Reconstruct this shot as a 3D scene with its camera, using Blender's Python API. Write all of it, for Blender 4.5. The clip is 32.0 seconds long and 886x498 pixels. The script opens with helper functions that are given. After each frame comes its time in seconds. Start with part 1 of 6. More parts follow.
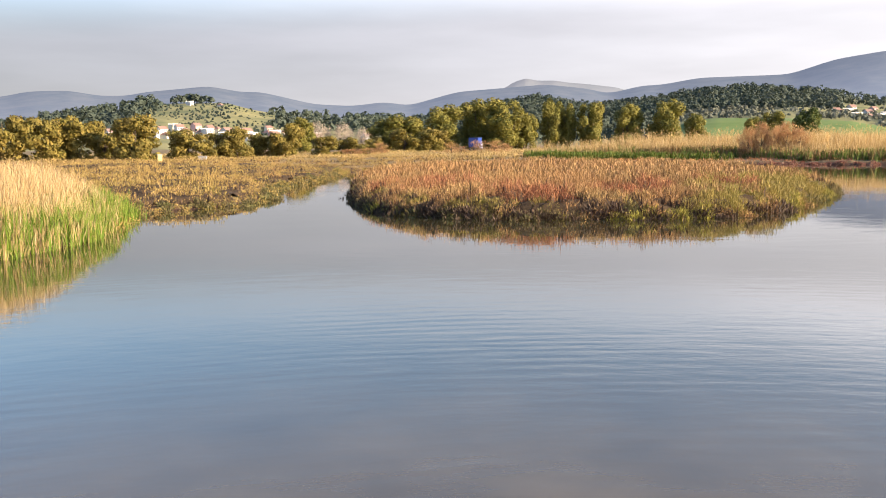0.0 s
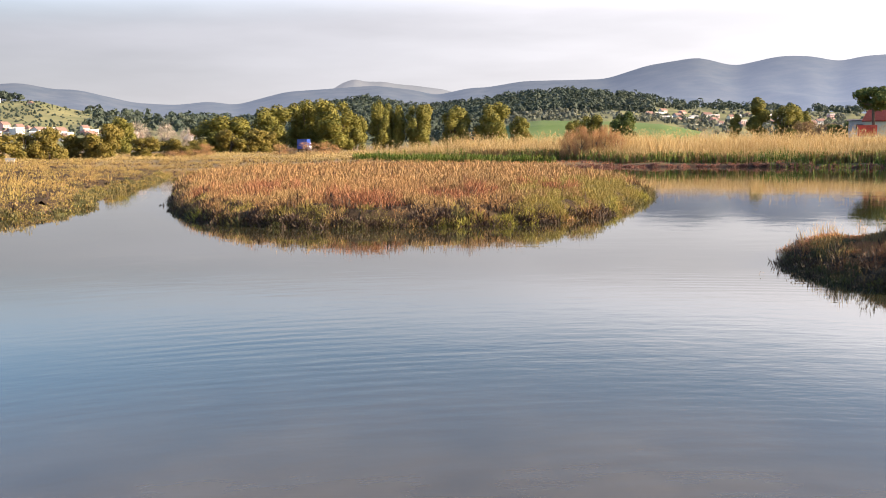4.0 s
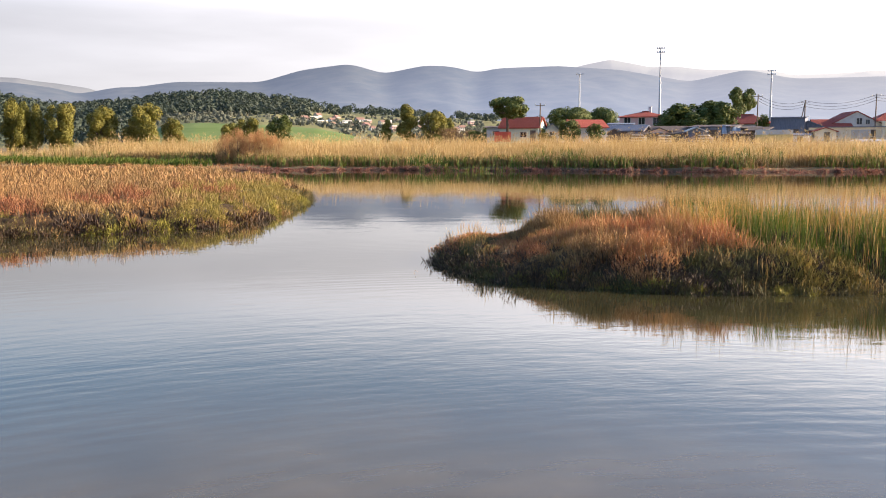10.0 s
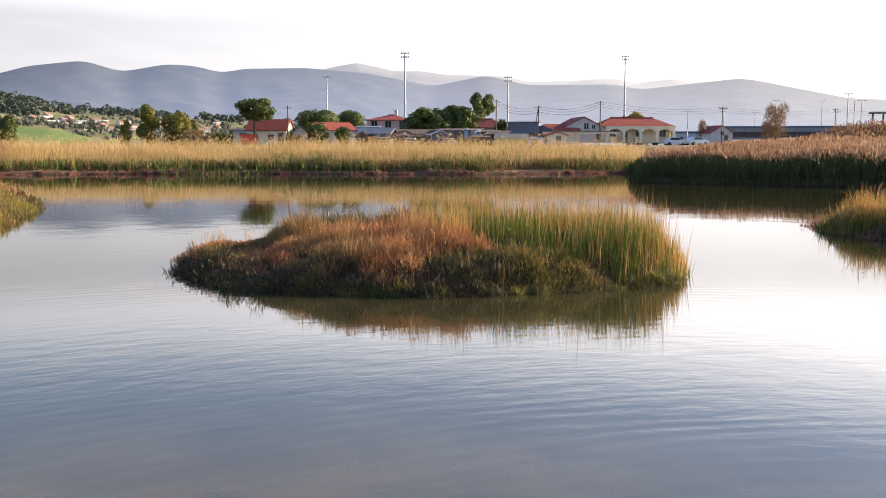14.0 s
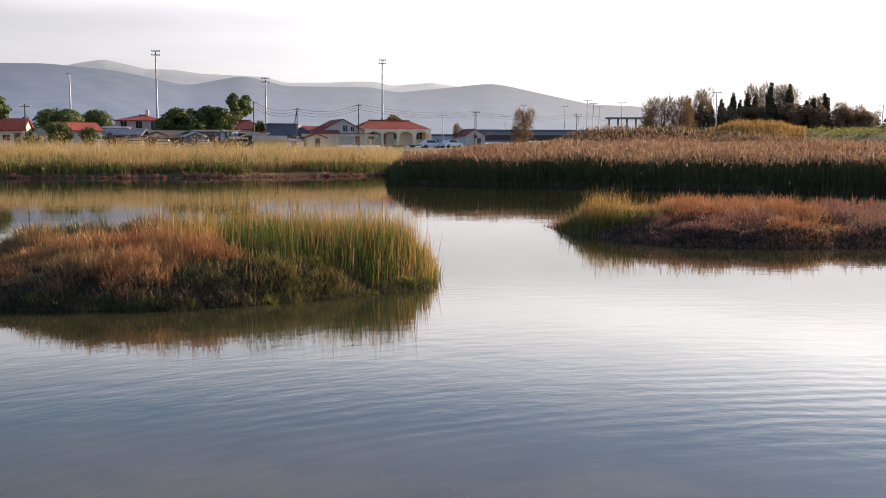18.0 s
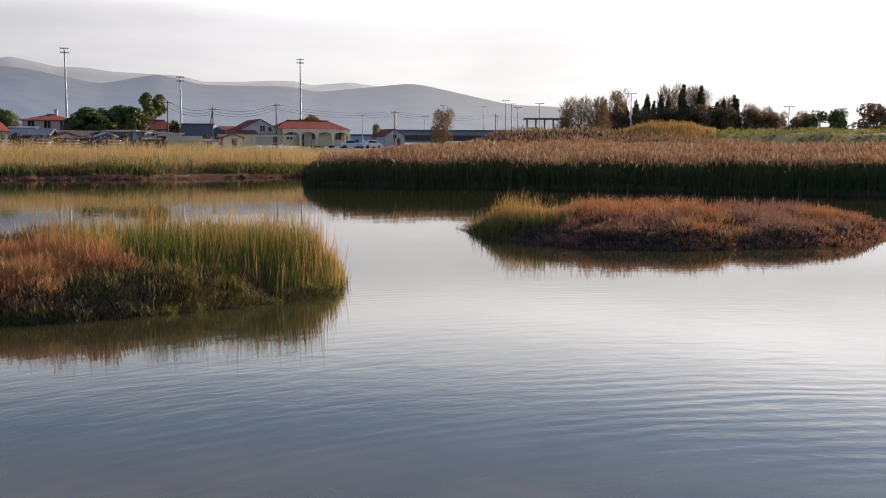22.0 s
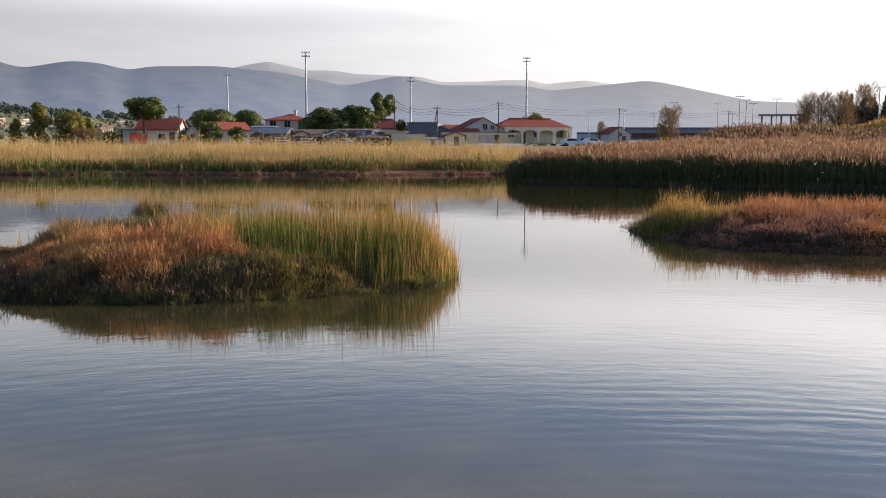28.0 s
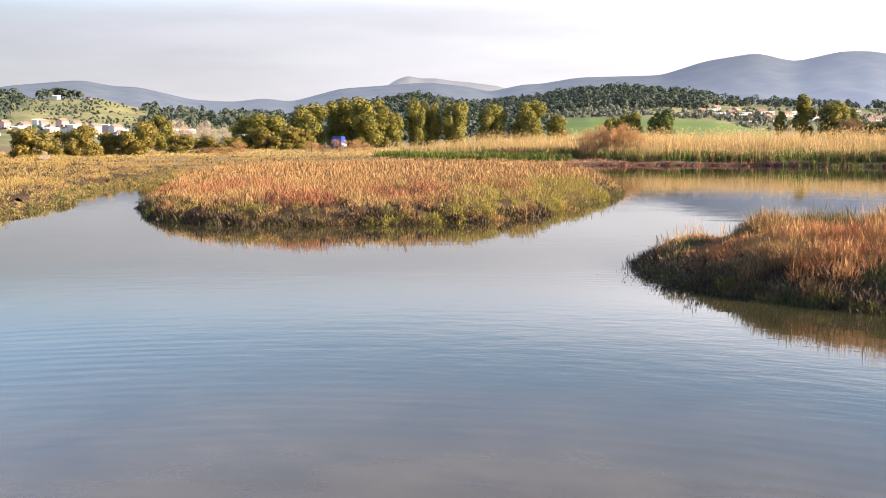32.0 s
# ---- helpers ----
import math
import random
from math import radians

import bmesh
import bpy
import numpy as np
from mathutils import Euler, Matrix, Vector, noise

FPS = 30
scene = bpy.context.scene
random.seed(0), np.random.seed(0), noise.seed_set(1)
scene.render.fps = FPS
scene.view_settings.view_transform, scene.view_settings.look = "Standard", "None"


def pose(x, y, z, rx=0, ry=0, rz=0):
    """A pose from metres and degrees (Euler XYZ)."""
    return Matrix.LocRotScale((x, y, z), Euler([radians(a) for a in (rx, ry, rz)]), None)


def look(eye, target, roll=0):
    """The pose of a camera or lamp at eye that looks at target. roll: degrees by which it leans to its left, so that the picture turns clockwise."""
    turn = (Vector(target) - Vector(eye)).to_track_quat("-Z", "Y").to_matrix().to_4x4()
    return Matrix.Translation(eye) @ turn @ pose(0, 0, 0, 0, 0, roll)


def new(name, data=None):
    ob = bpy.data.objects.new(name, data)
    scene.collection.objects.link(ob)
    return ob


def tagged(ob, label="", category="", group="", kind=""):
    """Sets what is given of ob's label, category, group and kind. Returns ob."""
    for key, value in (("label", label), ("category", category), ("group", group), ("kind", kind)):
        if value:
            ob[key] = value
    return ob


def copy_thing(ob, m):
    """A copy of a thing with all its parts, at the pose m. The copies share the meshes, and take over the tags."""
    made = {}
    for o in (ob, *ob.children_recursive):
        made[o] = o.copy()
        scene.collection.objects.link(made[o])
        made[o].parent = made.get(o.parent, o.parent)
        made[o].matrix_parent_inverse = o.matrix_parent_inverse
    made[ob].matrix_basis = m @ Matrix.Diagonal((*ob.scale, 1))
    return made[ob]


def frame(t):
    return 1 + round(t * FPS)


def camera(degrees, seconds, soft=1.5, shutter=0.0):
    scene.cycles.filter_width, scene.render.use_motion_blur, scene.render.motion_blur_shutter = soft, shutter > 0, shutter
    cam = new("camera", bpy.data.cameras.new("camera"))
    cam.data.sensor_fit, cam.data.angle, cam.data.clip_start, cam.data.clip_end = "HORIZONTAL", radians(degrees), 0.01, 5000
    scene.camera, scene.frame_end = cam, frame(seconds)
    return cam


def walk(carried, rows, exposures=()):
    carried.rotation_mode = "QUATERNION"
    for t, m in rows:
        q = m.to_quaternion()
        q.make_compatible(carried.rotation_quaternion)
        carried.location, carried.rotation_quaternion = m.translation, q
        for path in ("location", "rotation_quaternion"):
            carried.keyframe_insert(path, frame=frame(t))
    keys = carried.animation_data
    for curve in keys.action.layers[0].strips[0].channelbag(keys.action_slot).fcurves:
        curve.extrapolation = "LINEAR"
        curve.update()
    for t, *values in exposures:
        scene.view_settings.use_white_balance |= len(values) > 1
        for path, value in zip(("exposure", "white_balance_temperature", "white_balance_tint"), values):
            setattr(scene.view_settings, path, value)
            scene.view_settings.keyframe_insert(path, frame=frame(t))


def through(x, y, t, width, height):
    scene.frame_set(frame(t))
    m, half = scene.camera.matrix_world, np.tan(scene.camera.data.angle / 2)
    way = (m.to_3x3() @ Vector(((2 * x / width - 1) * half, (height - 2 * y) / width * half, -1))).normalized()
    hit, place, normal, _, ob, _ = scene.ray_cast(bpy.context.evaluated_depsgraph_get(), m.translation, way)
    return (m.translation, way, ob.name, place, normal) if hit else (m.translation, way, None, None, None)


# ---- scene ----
cam = camera(49.8, 32.0, soft=1.0)

# seconds, east, north, height, heading to the right, tilt, lean
PATH = [
    (0, 0.00, -0.00, 1.96, 0.01, -6.27, -0.67),
    (0.5, 0.01, 0.01, 1.97, 0.78, -6.27, -0.62),
    (1, 0.04, 0.02, 1.99, 1.83, -6.29, -0.65),
    (1.5, 0.09, 0.04, 2.01, 3.21, -6.29, -0.59),
    (2, 0.11, 0.08, 2.02, 4.59, -6.29, -0.55),
    (2.5, 0.09, 0.16, 2.04, 5.91, -6.30, -0.54),
    (3, 0.08, 0.24, 2.06, 7.38, -6.31, -0.53),
    (3.5, 0.09, 0.30, 2.08, 8.82, -6.32, -0.53),
    (5.5, 0.15, 0.27, 2.17, 14.23, -6.32, -0.37),
    (6, 0.14, 0.28, 2.18, 15.85, -6.32, -0.32),
    (6.5, 0.14, 0.30, 2.18, 17.53, -6.32, -0.26),
    (7, 0.14, 0.32, 2.18, 19.35, -6.30, -0.22),
    (7.5, 0.14, 0.32, 2.17, 21.16, -6.29, -0.19),
    (8, 0.14, 0.34, 2.15, 22.98, -6.27, -0.25),
    (8.5, 0.13, 0.36, 2.13, 24.79, -6.26, -0.23),
    (9, 0.12, 0.38, 2.12, 26.66, -6.25, -0.13),
    (9.5, 0.11, 0.38, 2.11, 28.52, -6.23, -0.11),
    (10, 0.12, 0.37, 2.11, 30.48, -6.22, -0.06),
    (10.5, 0.12, 0.35, 2.11, 32.30, -6.20, -0.01),
    (11, 0.13, 0.31, 2.12, 34.12, -6.19, -0.02),
    (11.5, 0.12, 0.27, 2.12, 35.95, -6.16, 0.03),
    (12, 0.14, 0.22, 2.11, 37.79, -6.15, 0.06),
    (12.5, 0.15, 0.21, 2.12, 39.76, -6.14, 0.09),
    (13, 0.17, 0.25, 2.13, 41.68, -6.12, 0.04),
    (13.5, 0.18, 0.32, 2.16, 43.62, -6.10, 0.08),
    (14, 0.20, 0.34, 2.18, 45.39, -6.09, 0.07),
    (14.5, 0.24, 0.33, 2.21, 47.18, -6.08, 0.09),
    (16.5, 0.33, 0.21, 2.22, 54.32, -6.00, 0.16),
    (17, 0.32, 0.20, 2.23, 56.08, -6.00, 0.15),
    (17.5, 0.31, 0.21, 2.24, 57.90, -5.97, 0.15),
    (18, 0.31, 0.23, 2.26, 59.64, -5.95, 0.24),
    (18.5, 0.31, 0.23, 2.28, 61.13, -5.95, 0.22),
    (19, 0.30, 0.22, 2.29, 62.05, -5.94, 0.22),
    (19.5, 0.30, 0.21, 2.32, 62.70, -5.92, 0.25),
    (20, 0.32, 0.20, 2.33, 63.12, -5.92, 0.22),
    (20.5, 0.36, 0.19, 2.35, 63.49, -5.93, 0.19),
    (21, 0.41, 0.18, 2.36, 63.84, -5.92, 0.21),
    (21.5, 0.46, 0.14, 2.35, 64.15, -5.93, 0.27),
    (22, 0.51, 0.05, 2.35, 64.37, -5.94, 0.21),
    (22.5, 0.55, -0.08, 2.33, 64.57, -5.92, 0.25),
    (23, 0.61, -0.23, 2.32, 64.73, -5.92, 0.28),
    (23.5, 0.67, -0.40, 2.31, 64.85, -5.92, 0.28),
    (24, 0.76, -0.58, 2.29, 64.94, -5.91, 0.27),
    (24.5, 0.85, -0.75, 2.28, 64.98, -5.91, 0.26),
    (26.5, 1.48, -1.44, 2.25, 63.22, -5.92, 0.24),
    (27, 1.63, -1.48, 2.25, 60.67, -5.94, 0.18),
    (27.5, 1.78, -1.49, 2.25, 56.70, -5.96, 0.18),
    (28, 1.93, -1.48, 2.25, 50.54, -6.08, 0.22),
    (28.5, 2.08, -1.45, 2.25, 43.29, -6.15, 0.18),
    (29, 2.25, -1.42, 2.24, 33.89, -6.27, 0.07),
    (29.5, 2.40, -1.37, 2.24, 23.47, -6.37, 0.19),
    (30, 2.57, -1.32, 2.24, 16.55, -6.48, -0.11),
    (30.5, 2.67, -1.25, 2.23, 12.80, -6.44, -0.50),
    (31, 2.77, -1.19, 2.23, 9.92, -6.40, -0.70),
    (31.5, 2.96, -1.16, 2.22, 8.09, -6.43, -0.54),
    (32, 3.21, -1.15, 2.21, 6.95, -6.50, -0.41),
]


def carried_pose(x, y, z, heading, tilt, lean):
    return pose(x, y, z) @ pose(0, 0, 0, 0, 0, -heading) @ pose(0, 0, 0, 90 + tilt) @ pose(0, 0, 0, 0, 0, lean)


walk(cam, [(r[0], carried_pose(*r[1:])) for r in PATH], [(0.0, 1.72, 6680, 12.3), (6.0, 1.66, 6680, 12.3), (10.0, 1.68, 6680, 12.3), (14.0, 1.52, 6640, 12.0), (18.0, 1.05, 6540, 11.0), (23.0, 0.78, 6520, 10.6), (27.0, 0.76, 6520, 10.6), (28.5, 1.18, 6560, 11.0), (30.0, 1.74, 6640, 12.0), (32.0, 1.90, 6680, 12.3)])

# ---- light ----
SUN_AZ, SUN_EL = 109.0, 18.0
world = bpy.data.worlds.new("sky")
scene.world = world
world.use_nodes = True
wn, wl = world.node_tree.nodes, world.node_tree.links
wn.clear()
sky = wn.new("ShaderNodeTexSky")
sky.sky_type, sky.sun_disc = "NISHITA", False
sky.sun_elevation, sky.sun_rotation = radians(SUN_EL), radians(SUN_AZ)
sky.altitude, sky.air_density, sky.dust_density, sky.ozone_density = 10, 1.4, 0.3, 2.0
w_tc = wn.new("ShaderNodeTexCoord")
w_sep = wn.new("ShaderNodeSeparateXYZ")
wl.new(w_tc.outputs["Generated"], w_sep.inputs["Vector"])
# thin haze, thick at the horizon and thinning upwards
w_haze = wn.new("ShaderNodeMapRange")
w_haze.interpolation_type = "SMOOTHSTEP"
for key, value in (("From Min", 0.13), ("From Max", 0.255), ("To Min", 0.93), ("To Max", 0.02)):
    w_haze.inputs[key].default_value = value
# the haze glows more towards the sun
w_dot = wn.new("ShaderNodeVectorMath")
w_dot.operation = "DOT_PRODUCT"
w_dot.inputs[1].default_value = (math.sin(radians(SUN_AZ)), math.cos(radians(SUN_AZ)), 0)
wl.new(w_tc.outputs["Generated"], w_dot.inputs[0])
# and stands higher there
w_high = wn.new("ShaderNodeMath")
w_high.operation = "MULTIPLY_ADD"
w_high.inputs[1].default_value = -0.055
wl.new(w_dot.outputs["Value"], w_high.inputs[0])
wl.new(w_sep.outputs["Z"], w_high.inputs[2])
wl.new(w_high.outputs["Value"], w_haze.inputs["Value"])
w_lin = wn.new("ShaderNodeMath")
w_lin.operation = "MULTIPLY_ADD"
w_lin.inputs[1].default_value, w_lin.inputs[2].default_value = 0.98, -0.28
wl.new(w_dot.outputs["Value"], w_lin.inputs[0])
w_exp = wn.new("ShaderNodeMath")
w_exp.operation = "EXPONENT"
wl.new(w_lin.outputs["Value"], w_exp.inputs[0])
# flat cloud streaks low over the hills
w_map = wn.new("ShaderNodeMapping")
w_map.inputs["Scale"].default_value = (1.6, 1.6, 10.0)
w_noise = wn.new("ShaderNodeTexNoise")
w_noise.inputs["Scale"].default_value, w_noise.inputs["Detail"].default_value = 2.6, 6.0
w_ramp = wn.new("ShaderNodeMapRange")
for key, value in (("From Min", 0.38), ("From Max", 0.64), ("To Min", 0.93), ("To Max", 1.06)):
    w_ramp.inputs[key].default_value = value
wl.new(w_tc.outputs["Generated"], w_map.inputs["Vector"])
wl.new(w_map.outputs["Vector"], w_noise.inputs["Vector"])
wl.new(w_noise.outputs["Fac"], w_ramp.inputs["Value"])
w_mul = wn.new("ShaderNodeMath")
w_mul.operation = "MULTIPLY"
wl.new(w_exp.outputs["Value"], w_mul.inputs[0])
wl.new(w_ramp.outputs["Result"], w_mul.inputs[1])
# sky brightened higher up, over the haze, added to lighten the water's reflection
w_gain = wn.new("ShaderNodeMapRange")
w_gain.interpolation_type = "SMOOTHSTEP"
for key, value in (("From Min", 0.118), ("From Max", 0.19), ("To Min", 1.0), ("To Max", 2.0)):
    w_gain.inputs[key].default_value = value
wl.new(w_sep.outputs["Z"], w_gain.inputs["Value"])
w_mul2 = wn.new("ShaderNodeMath")
w_mul2.operation = "MULTIPLY"
wl.new(w_mul.outputs["Value"], w_mul2.inputs[0])
wl.new(w_gain.outputs["Result"], w_mul2.inputs[1])
w_tint = wn.new("ShaderNodeVectorMath")
w_tint.operation = "SCALE"
# bluish away from the sun, creamy towards it
w_side = wn.new("ShaderNodeMapRange")
for key, value in (("From Min", -0.6), ("From Max", 0.7), ("To Min", 0.0), ("To Max", 1.0)):
    w_side.inputs[key].default_value = value
wl.new(w_dot.outputs["Value"], w_side.inputs["Value"])
w_hue = wn.new("ShaderNodeMix")
w_hue.data_type = "RGBA"
w_hue.inputs["A"].default_value, w_hue.inputs["B"].default_value = (4.25, 4.26, 4.75, 1), (4.10, 3.92, 3.92, 1)
wl.new(w_side.outputs["Result"], w_hue.inputs["Factor"])
wl.new(w_hue.outputs["Result"], w_tint.inputs[0])
wl.new(w_mul2.outputs["Value"], w_tint.inputs["Scale"])
w_deep = wn.new("ShaderNodeVectorMath")
w_deep.operation = "MULTIPLY"
w_deep.inputs[1].default_value = (0.58, 0.74, 1.02)
wl.new(sky.outputs["Color"], w_deep.inputs[0])
w_mix = wn.new("ShaderNodeMix")
w_mix.data_type = "RGBA"
wl.new(w_haze.outputs["Result"], w_mix.inputs["Factor"])
wl.new(w_deep.outputs["Vector"], w_mix.inputs["A"])
wl.new(w_tint.outputs["Vector"], w_mix.inputs["B"])
w_bg = wn.new("ShaderNodeBackground")
w_bg.inputs["Strength"].default_value = 0.092
w_out = wn.new("ShaderNodeOutputWorld")
wl.new(w_mix.outputs["Result"], w_bg.inputs["Color"])
wl.new(w_bg.outputs["Background"], w_out.inputs["Surface"])

sun_data = bpy.data.lights.new("sun", "SUN")
sun_data.energy, sun_data.angle, sun_data.color = 5.0, radians(0.6), (1.0, 0.83, 0.61)
sun = new("sun", sun_data)
s_az, s_el = radians(SUN_AZ), radians(SUN_EL)
sun.matrix_world = look((60 * math.sin(s_az), 60 * math.cos(s_az), 60 * math.tan(s_el)), (0, 0, 0))

rng = np.random.default_rng(7)


# ---- materials ----
def material(name, rough=0.8, spec=0.3):
    m = bpy.data.materials.new(name)
    m.use_nodes = True
    b = m.node_tree.nodes["Principled BSDF"]
    b.inputs["Roughness"].default_value = rough
    b.inputs["Specular IOR Level"].default_value = spec
    return m, m.node_tree.nodes, m.node_tree.links, b


def ramp_of(nodes, stops):
    r = nodes.new("ShaderNodeValToRGB")
    e = r.color_ramp.elements
    while len(e) < len(stops):
        e.new(0.5)
    for el, (p, c) in zip(e, stops):
        el.position, el.color = p, (*c, 1)
    return r


def noise_of(nodes, links, scale, detail=4.0, rough=0.55, stretch=None):
    c = nodes.new("ShaderNodeTexCoord")
    n = nodes.new("ShaderNodeTexNoise")
    n.inputs["Scale"].default_value, n.inputs["Detail"].default_value, n.inputs["Roughness"].default_value = scale, detail, rough
    if stretch:
        mp = nodes.new("ShaderNodeMapping")
        mp.inputs["Scale"].default_value = stretch
        links.new(c.outputs["Object"], mp.inputs["Vector"])
        links.new(mp.outputs["Vector"], n.inputs["Vector"])
    else:
        links.new(c.outputs["Object"], n.inputs["Vector"])
    return n


def mix_of(nodes, links, a, b, fac, mode="MIX"):
    m = nodes.new("ShaderNodeMix")
    m.data_type, m.blend_type = "RGBA", mode
    for key, v in (("A", a), ("B", b), ("Factor", fac)):
        if isinstance(v, (int, float)):
            m.inputs[key].default_value = v
        elif isinstance(v, tuple):
            m.inputs[key].default_value = (*v, 1)
        else:
            links.new(v, m.inputs[key])
    return m.outputs["Result"]


def bump_of(nodes, links, height, strength, distance, target):
    b = nodes.new("ShaderNodeBump")
    b.inputs["Strength"].default_value, b.inputs["Distance"].default_value = strength, distance
    links.new(height, b.inputs["Height"])
    links.new(b.outputs["Normal"], target.inputs["Normal"])
    return b


def leaf_material(name, patch, blade, patch_scale=0.35, mix=0.5, through=0.3, rough=0.7, clump=1.7, lump=0.35):
    """Foliage: patches over the ground by noise, each blade a little different, light passing through."""
    m, n, l, b = material(name, rough, 0.25)
    big = noise_of(n, l, patch_scale, 3.0)
    pr = ramp_of(n, patch)
    l.new(big.outputs["Fac"], pr.inputs["Fac"])
    g = n.new("ShaderNodeNewGeometry")
    br = ramp_of(n, blade)
    l.new(g.outputs["Random Per Island"], br.inputs["Fac"])
    mid = noise_of(n, l, clump, 2.0, 0.5)
    mr = ramp_of(n, [(0.36, patch[0][1]), (0.5, blade[len(blade) // 2][1]), (0.64, patch[-1][1])])
    l.new(mid.outputs["Fac"], mr.inputs["Fac"])
    col = mix_of(n, l, mix_of(n, l, pr.outputs["Color"], mr.outputs["Color"], lump), br.outputs["Color"], mix)
    rich = n.new("ShaderNodeHueSaturation")
    rich.inputs["Saturation"].default_value = 1.05
    l.new(col, rich.inputs["Color"])
    col = rich.outputs["Color"]
    l.new(col, b.inputs["Base Color"])
    tr = n.new("ShaderNodeBsdfTranslucent")
    l.new(col, tr.inputs["Color"])
    ms = n.new("ShaderNodeMixShader")
    ms.inputs["Fac"].default_value = through
    l.new(b.outputs["BSDF"], ms.inputs[1])
    l.new(tr.outputs["BSDF"], ms.inputs[2])
    l.new(ms.outputs["Shader"], n["Material Output"].inputs["Surface"])
    return m


def plain_material(name, a, c, scale=3.0, rough=0.8, spec=0.3, bump=0.0, metal=0.0, stretch=None):
    """Two tones by noise at two scales, with a fine relief."""
    m, n, l, b = material(name, rough, spec)
    big = noise_of(n, l, scale, 5.0, 0.6, stretch)
    fine = noise_of(n, l, scale * 9, 3.0, 0.6, stretch)
    f = mix_of(n, l, big.outputs["Color"], fine.outputs["Color"], 0.35)
    r = ramp_of(n, [(0.35, a), (0.65, c)])
    l.new(f, r.inputs["Fac"])
    l.new(r.outputs["Color"], b.inputs["Base Color"])
    b.inputs["Metallic"].default_value = metal
    if bump:
        bump_of(n, l, fine.outputs["Fac"], 0.5, bump, b)
    return m


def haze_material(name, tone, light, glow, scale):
    """Far land with the haze painted in: the land's own tone, plus emission for the glow of the air before it."""
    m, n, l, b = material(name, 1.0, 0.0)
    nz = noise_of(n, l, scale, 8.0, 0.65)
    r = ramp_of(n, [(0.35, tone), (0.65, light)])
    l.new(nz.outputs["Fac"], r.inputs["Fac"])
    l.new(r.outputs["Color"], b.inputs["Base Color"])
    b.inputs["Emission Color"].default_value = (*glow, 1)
    # the painted haze is thickest low down, as the air would be
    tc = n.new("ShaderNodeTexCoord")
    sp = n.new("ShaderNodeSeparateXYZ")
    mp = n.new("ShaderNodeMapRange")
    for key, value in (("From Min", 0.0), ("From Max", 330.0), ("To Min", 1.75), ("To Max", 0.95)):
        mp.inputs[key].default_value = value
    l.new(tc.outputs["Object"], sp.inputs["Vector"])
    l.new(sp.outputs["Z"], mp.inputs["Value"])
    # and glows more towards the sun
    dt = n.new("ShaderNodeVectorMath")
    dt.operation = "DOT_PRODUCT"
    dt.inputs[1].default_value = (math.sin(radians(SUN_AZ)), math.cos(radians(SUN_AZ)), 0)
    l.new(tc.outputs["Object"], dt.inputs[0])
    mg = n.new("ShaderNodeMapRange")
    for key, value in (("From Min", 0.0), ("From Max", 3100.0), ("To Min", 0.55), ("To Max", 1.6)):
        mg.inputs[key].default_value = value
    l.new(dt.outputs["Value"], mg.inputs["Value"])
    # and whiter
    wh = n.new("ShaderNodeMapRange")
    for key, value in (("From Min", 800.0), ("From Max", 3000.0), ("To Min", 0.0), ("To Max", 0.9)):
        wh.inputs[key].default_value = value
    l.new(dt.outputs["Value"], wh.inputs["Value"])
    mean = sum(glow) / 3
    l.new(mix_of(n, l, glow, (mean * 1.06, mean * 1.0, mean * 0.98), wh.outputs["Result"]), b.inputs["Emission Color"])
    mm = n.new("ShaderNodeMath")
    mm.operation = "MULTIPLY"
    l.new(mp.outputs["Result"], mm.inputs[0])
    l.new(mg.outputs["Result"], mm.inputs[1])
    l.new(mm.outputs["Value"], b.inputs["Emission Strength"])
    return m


# water: still, with fine long-crested wind ripples and calm streaks
M_WATER, n, l, b = material("pond_water", 0.012, 0.5)
b.inputs["IOR"].default_value = 1.46
murk = noise_of(n, l, 0.5, 4.0, 0.6)
mr = ramp_of(n, [(0.3, (0.026, 0.025, 0.011)), (0.7, (0.044, 0.039, 0.018))])
l.new(murk.outputs["Fac"], mr.inputs["Fac"])
# the pale mud shows through the shallows by the near bank
tc = n.new("ShaderNodeTexCoord")
vd = n.new("ShaderNodeVectorMath")
vd.operation = "DISTANCE"
vd.inputs[1].default_value = (1.6, 0.2, 0)
l.new(tc.outputs["Object"], vd.inputs[0])


def by_distance(lo, hi, at_lo, at_hi):
    q = n.new("ShaderNodeMapRange")
    q.interpolation_type = "SMOOTHSTEP"
    for key, value in (("From Min", lo), ("From Max", hi), ("To Min", at_lo), ("To Max", at_hi)):
        q.inputs[key].default_value = value
    l.new(vd.outputs["Value"], q.inputs["Value"])
    return q.outputs["Result"]


def math_of(kind, a, b_, c=0.0):
    q = n.new("ShaderNodeMath")
    q.operation = kind
    for i, v in enumerate((a, b_, c)):
        if isinstance(v, (int, float)):
            q.inputs[i].default_value = v
        else:
            l.new(v, q.inputs[i])
    return q.outputs["Value"]


# ripples spread from the near bank: axes along their crests and across them
off = n.new("ShaderNodeVectorMath")
off.operation = "SUBTRACT"
off.inputs[1].default_value = (1.2, -4.0, 0)
l.new(tc.outputs["Object"], off.inputs[0])
far_off = n.new("ShaderNodeVectorMath")
far_off.operation = "LENGTH"
l.new(off.outputs["Vector"], far_off.inputs[0])
parts_of = n.new("ShaderNodeSeparateXYZ")
l.new(off.outputs["Vector"], parts_of.inputs["Vector"])
way = math_of("ARCTAN2", parts_of.outputs["X"], parts_of.outputs["Y"])


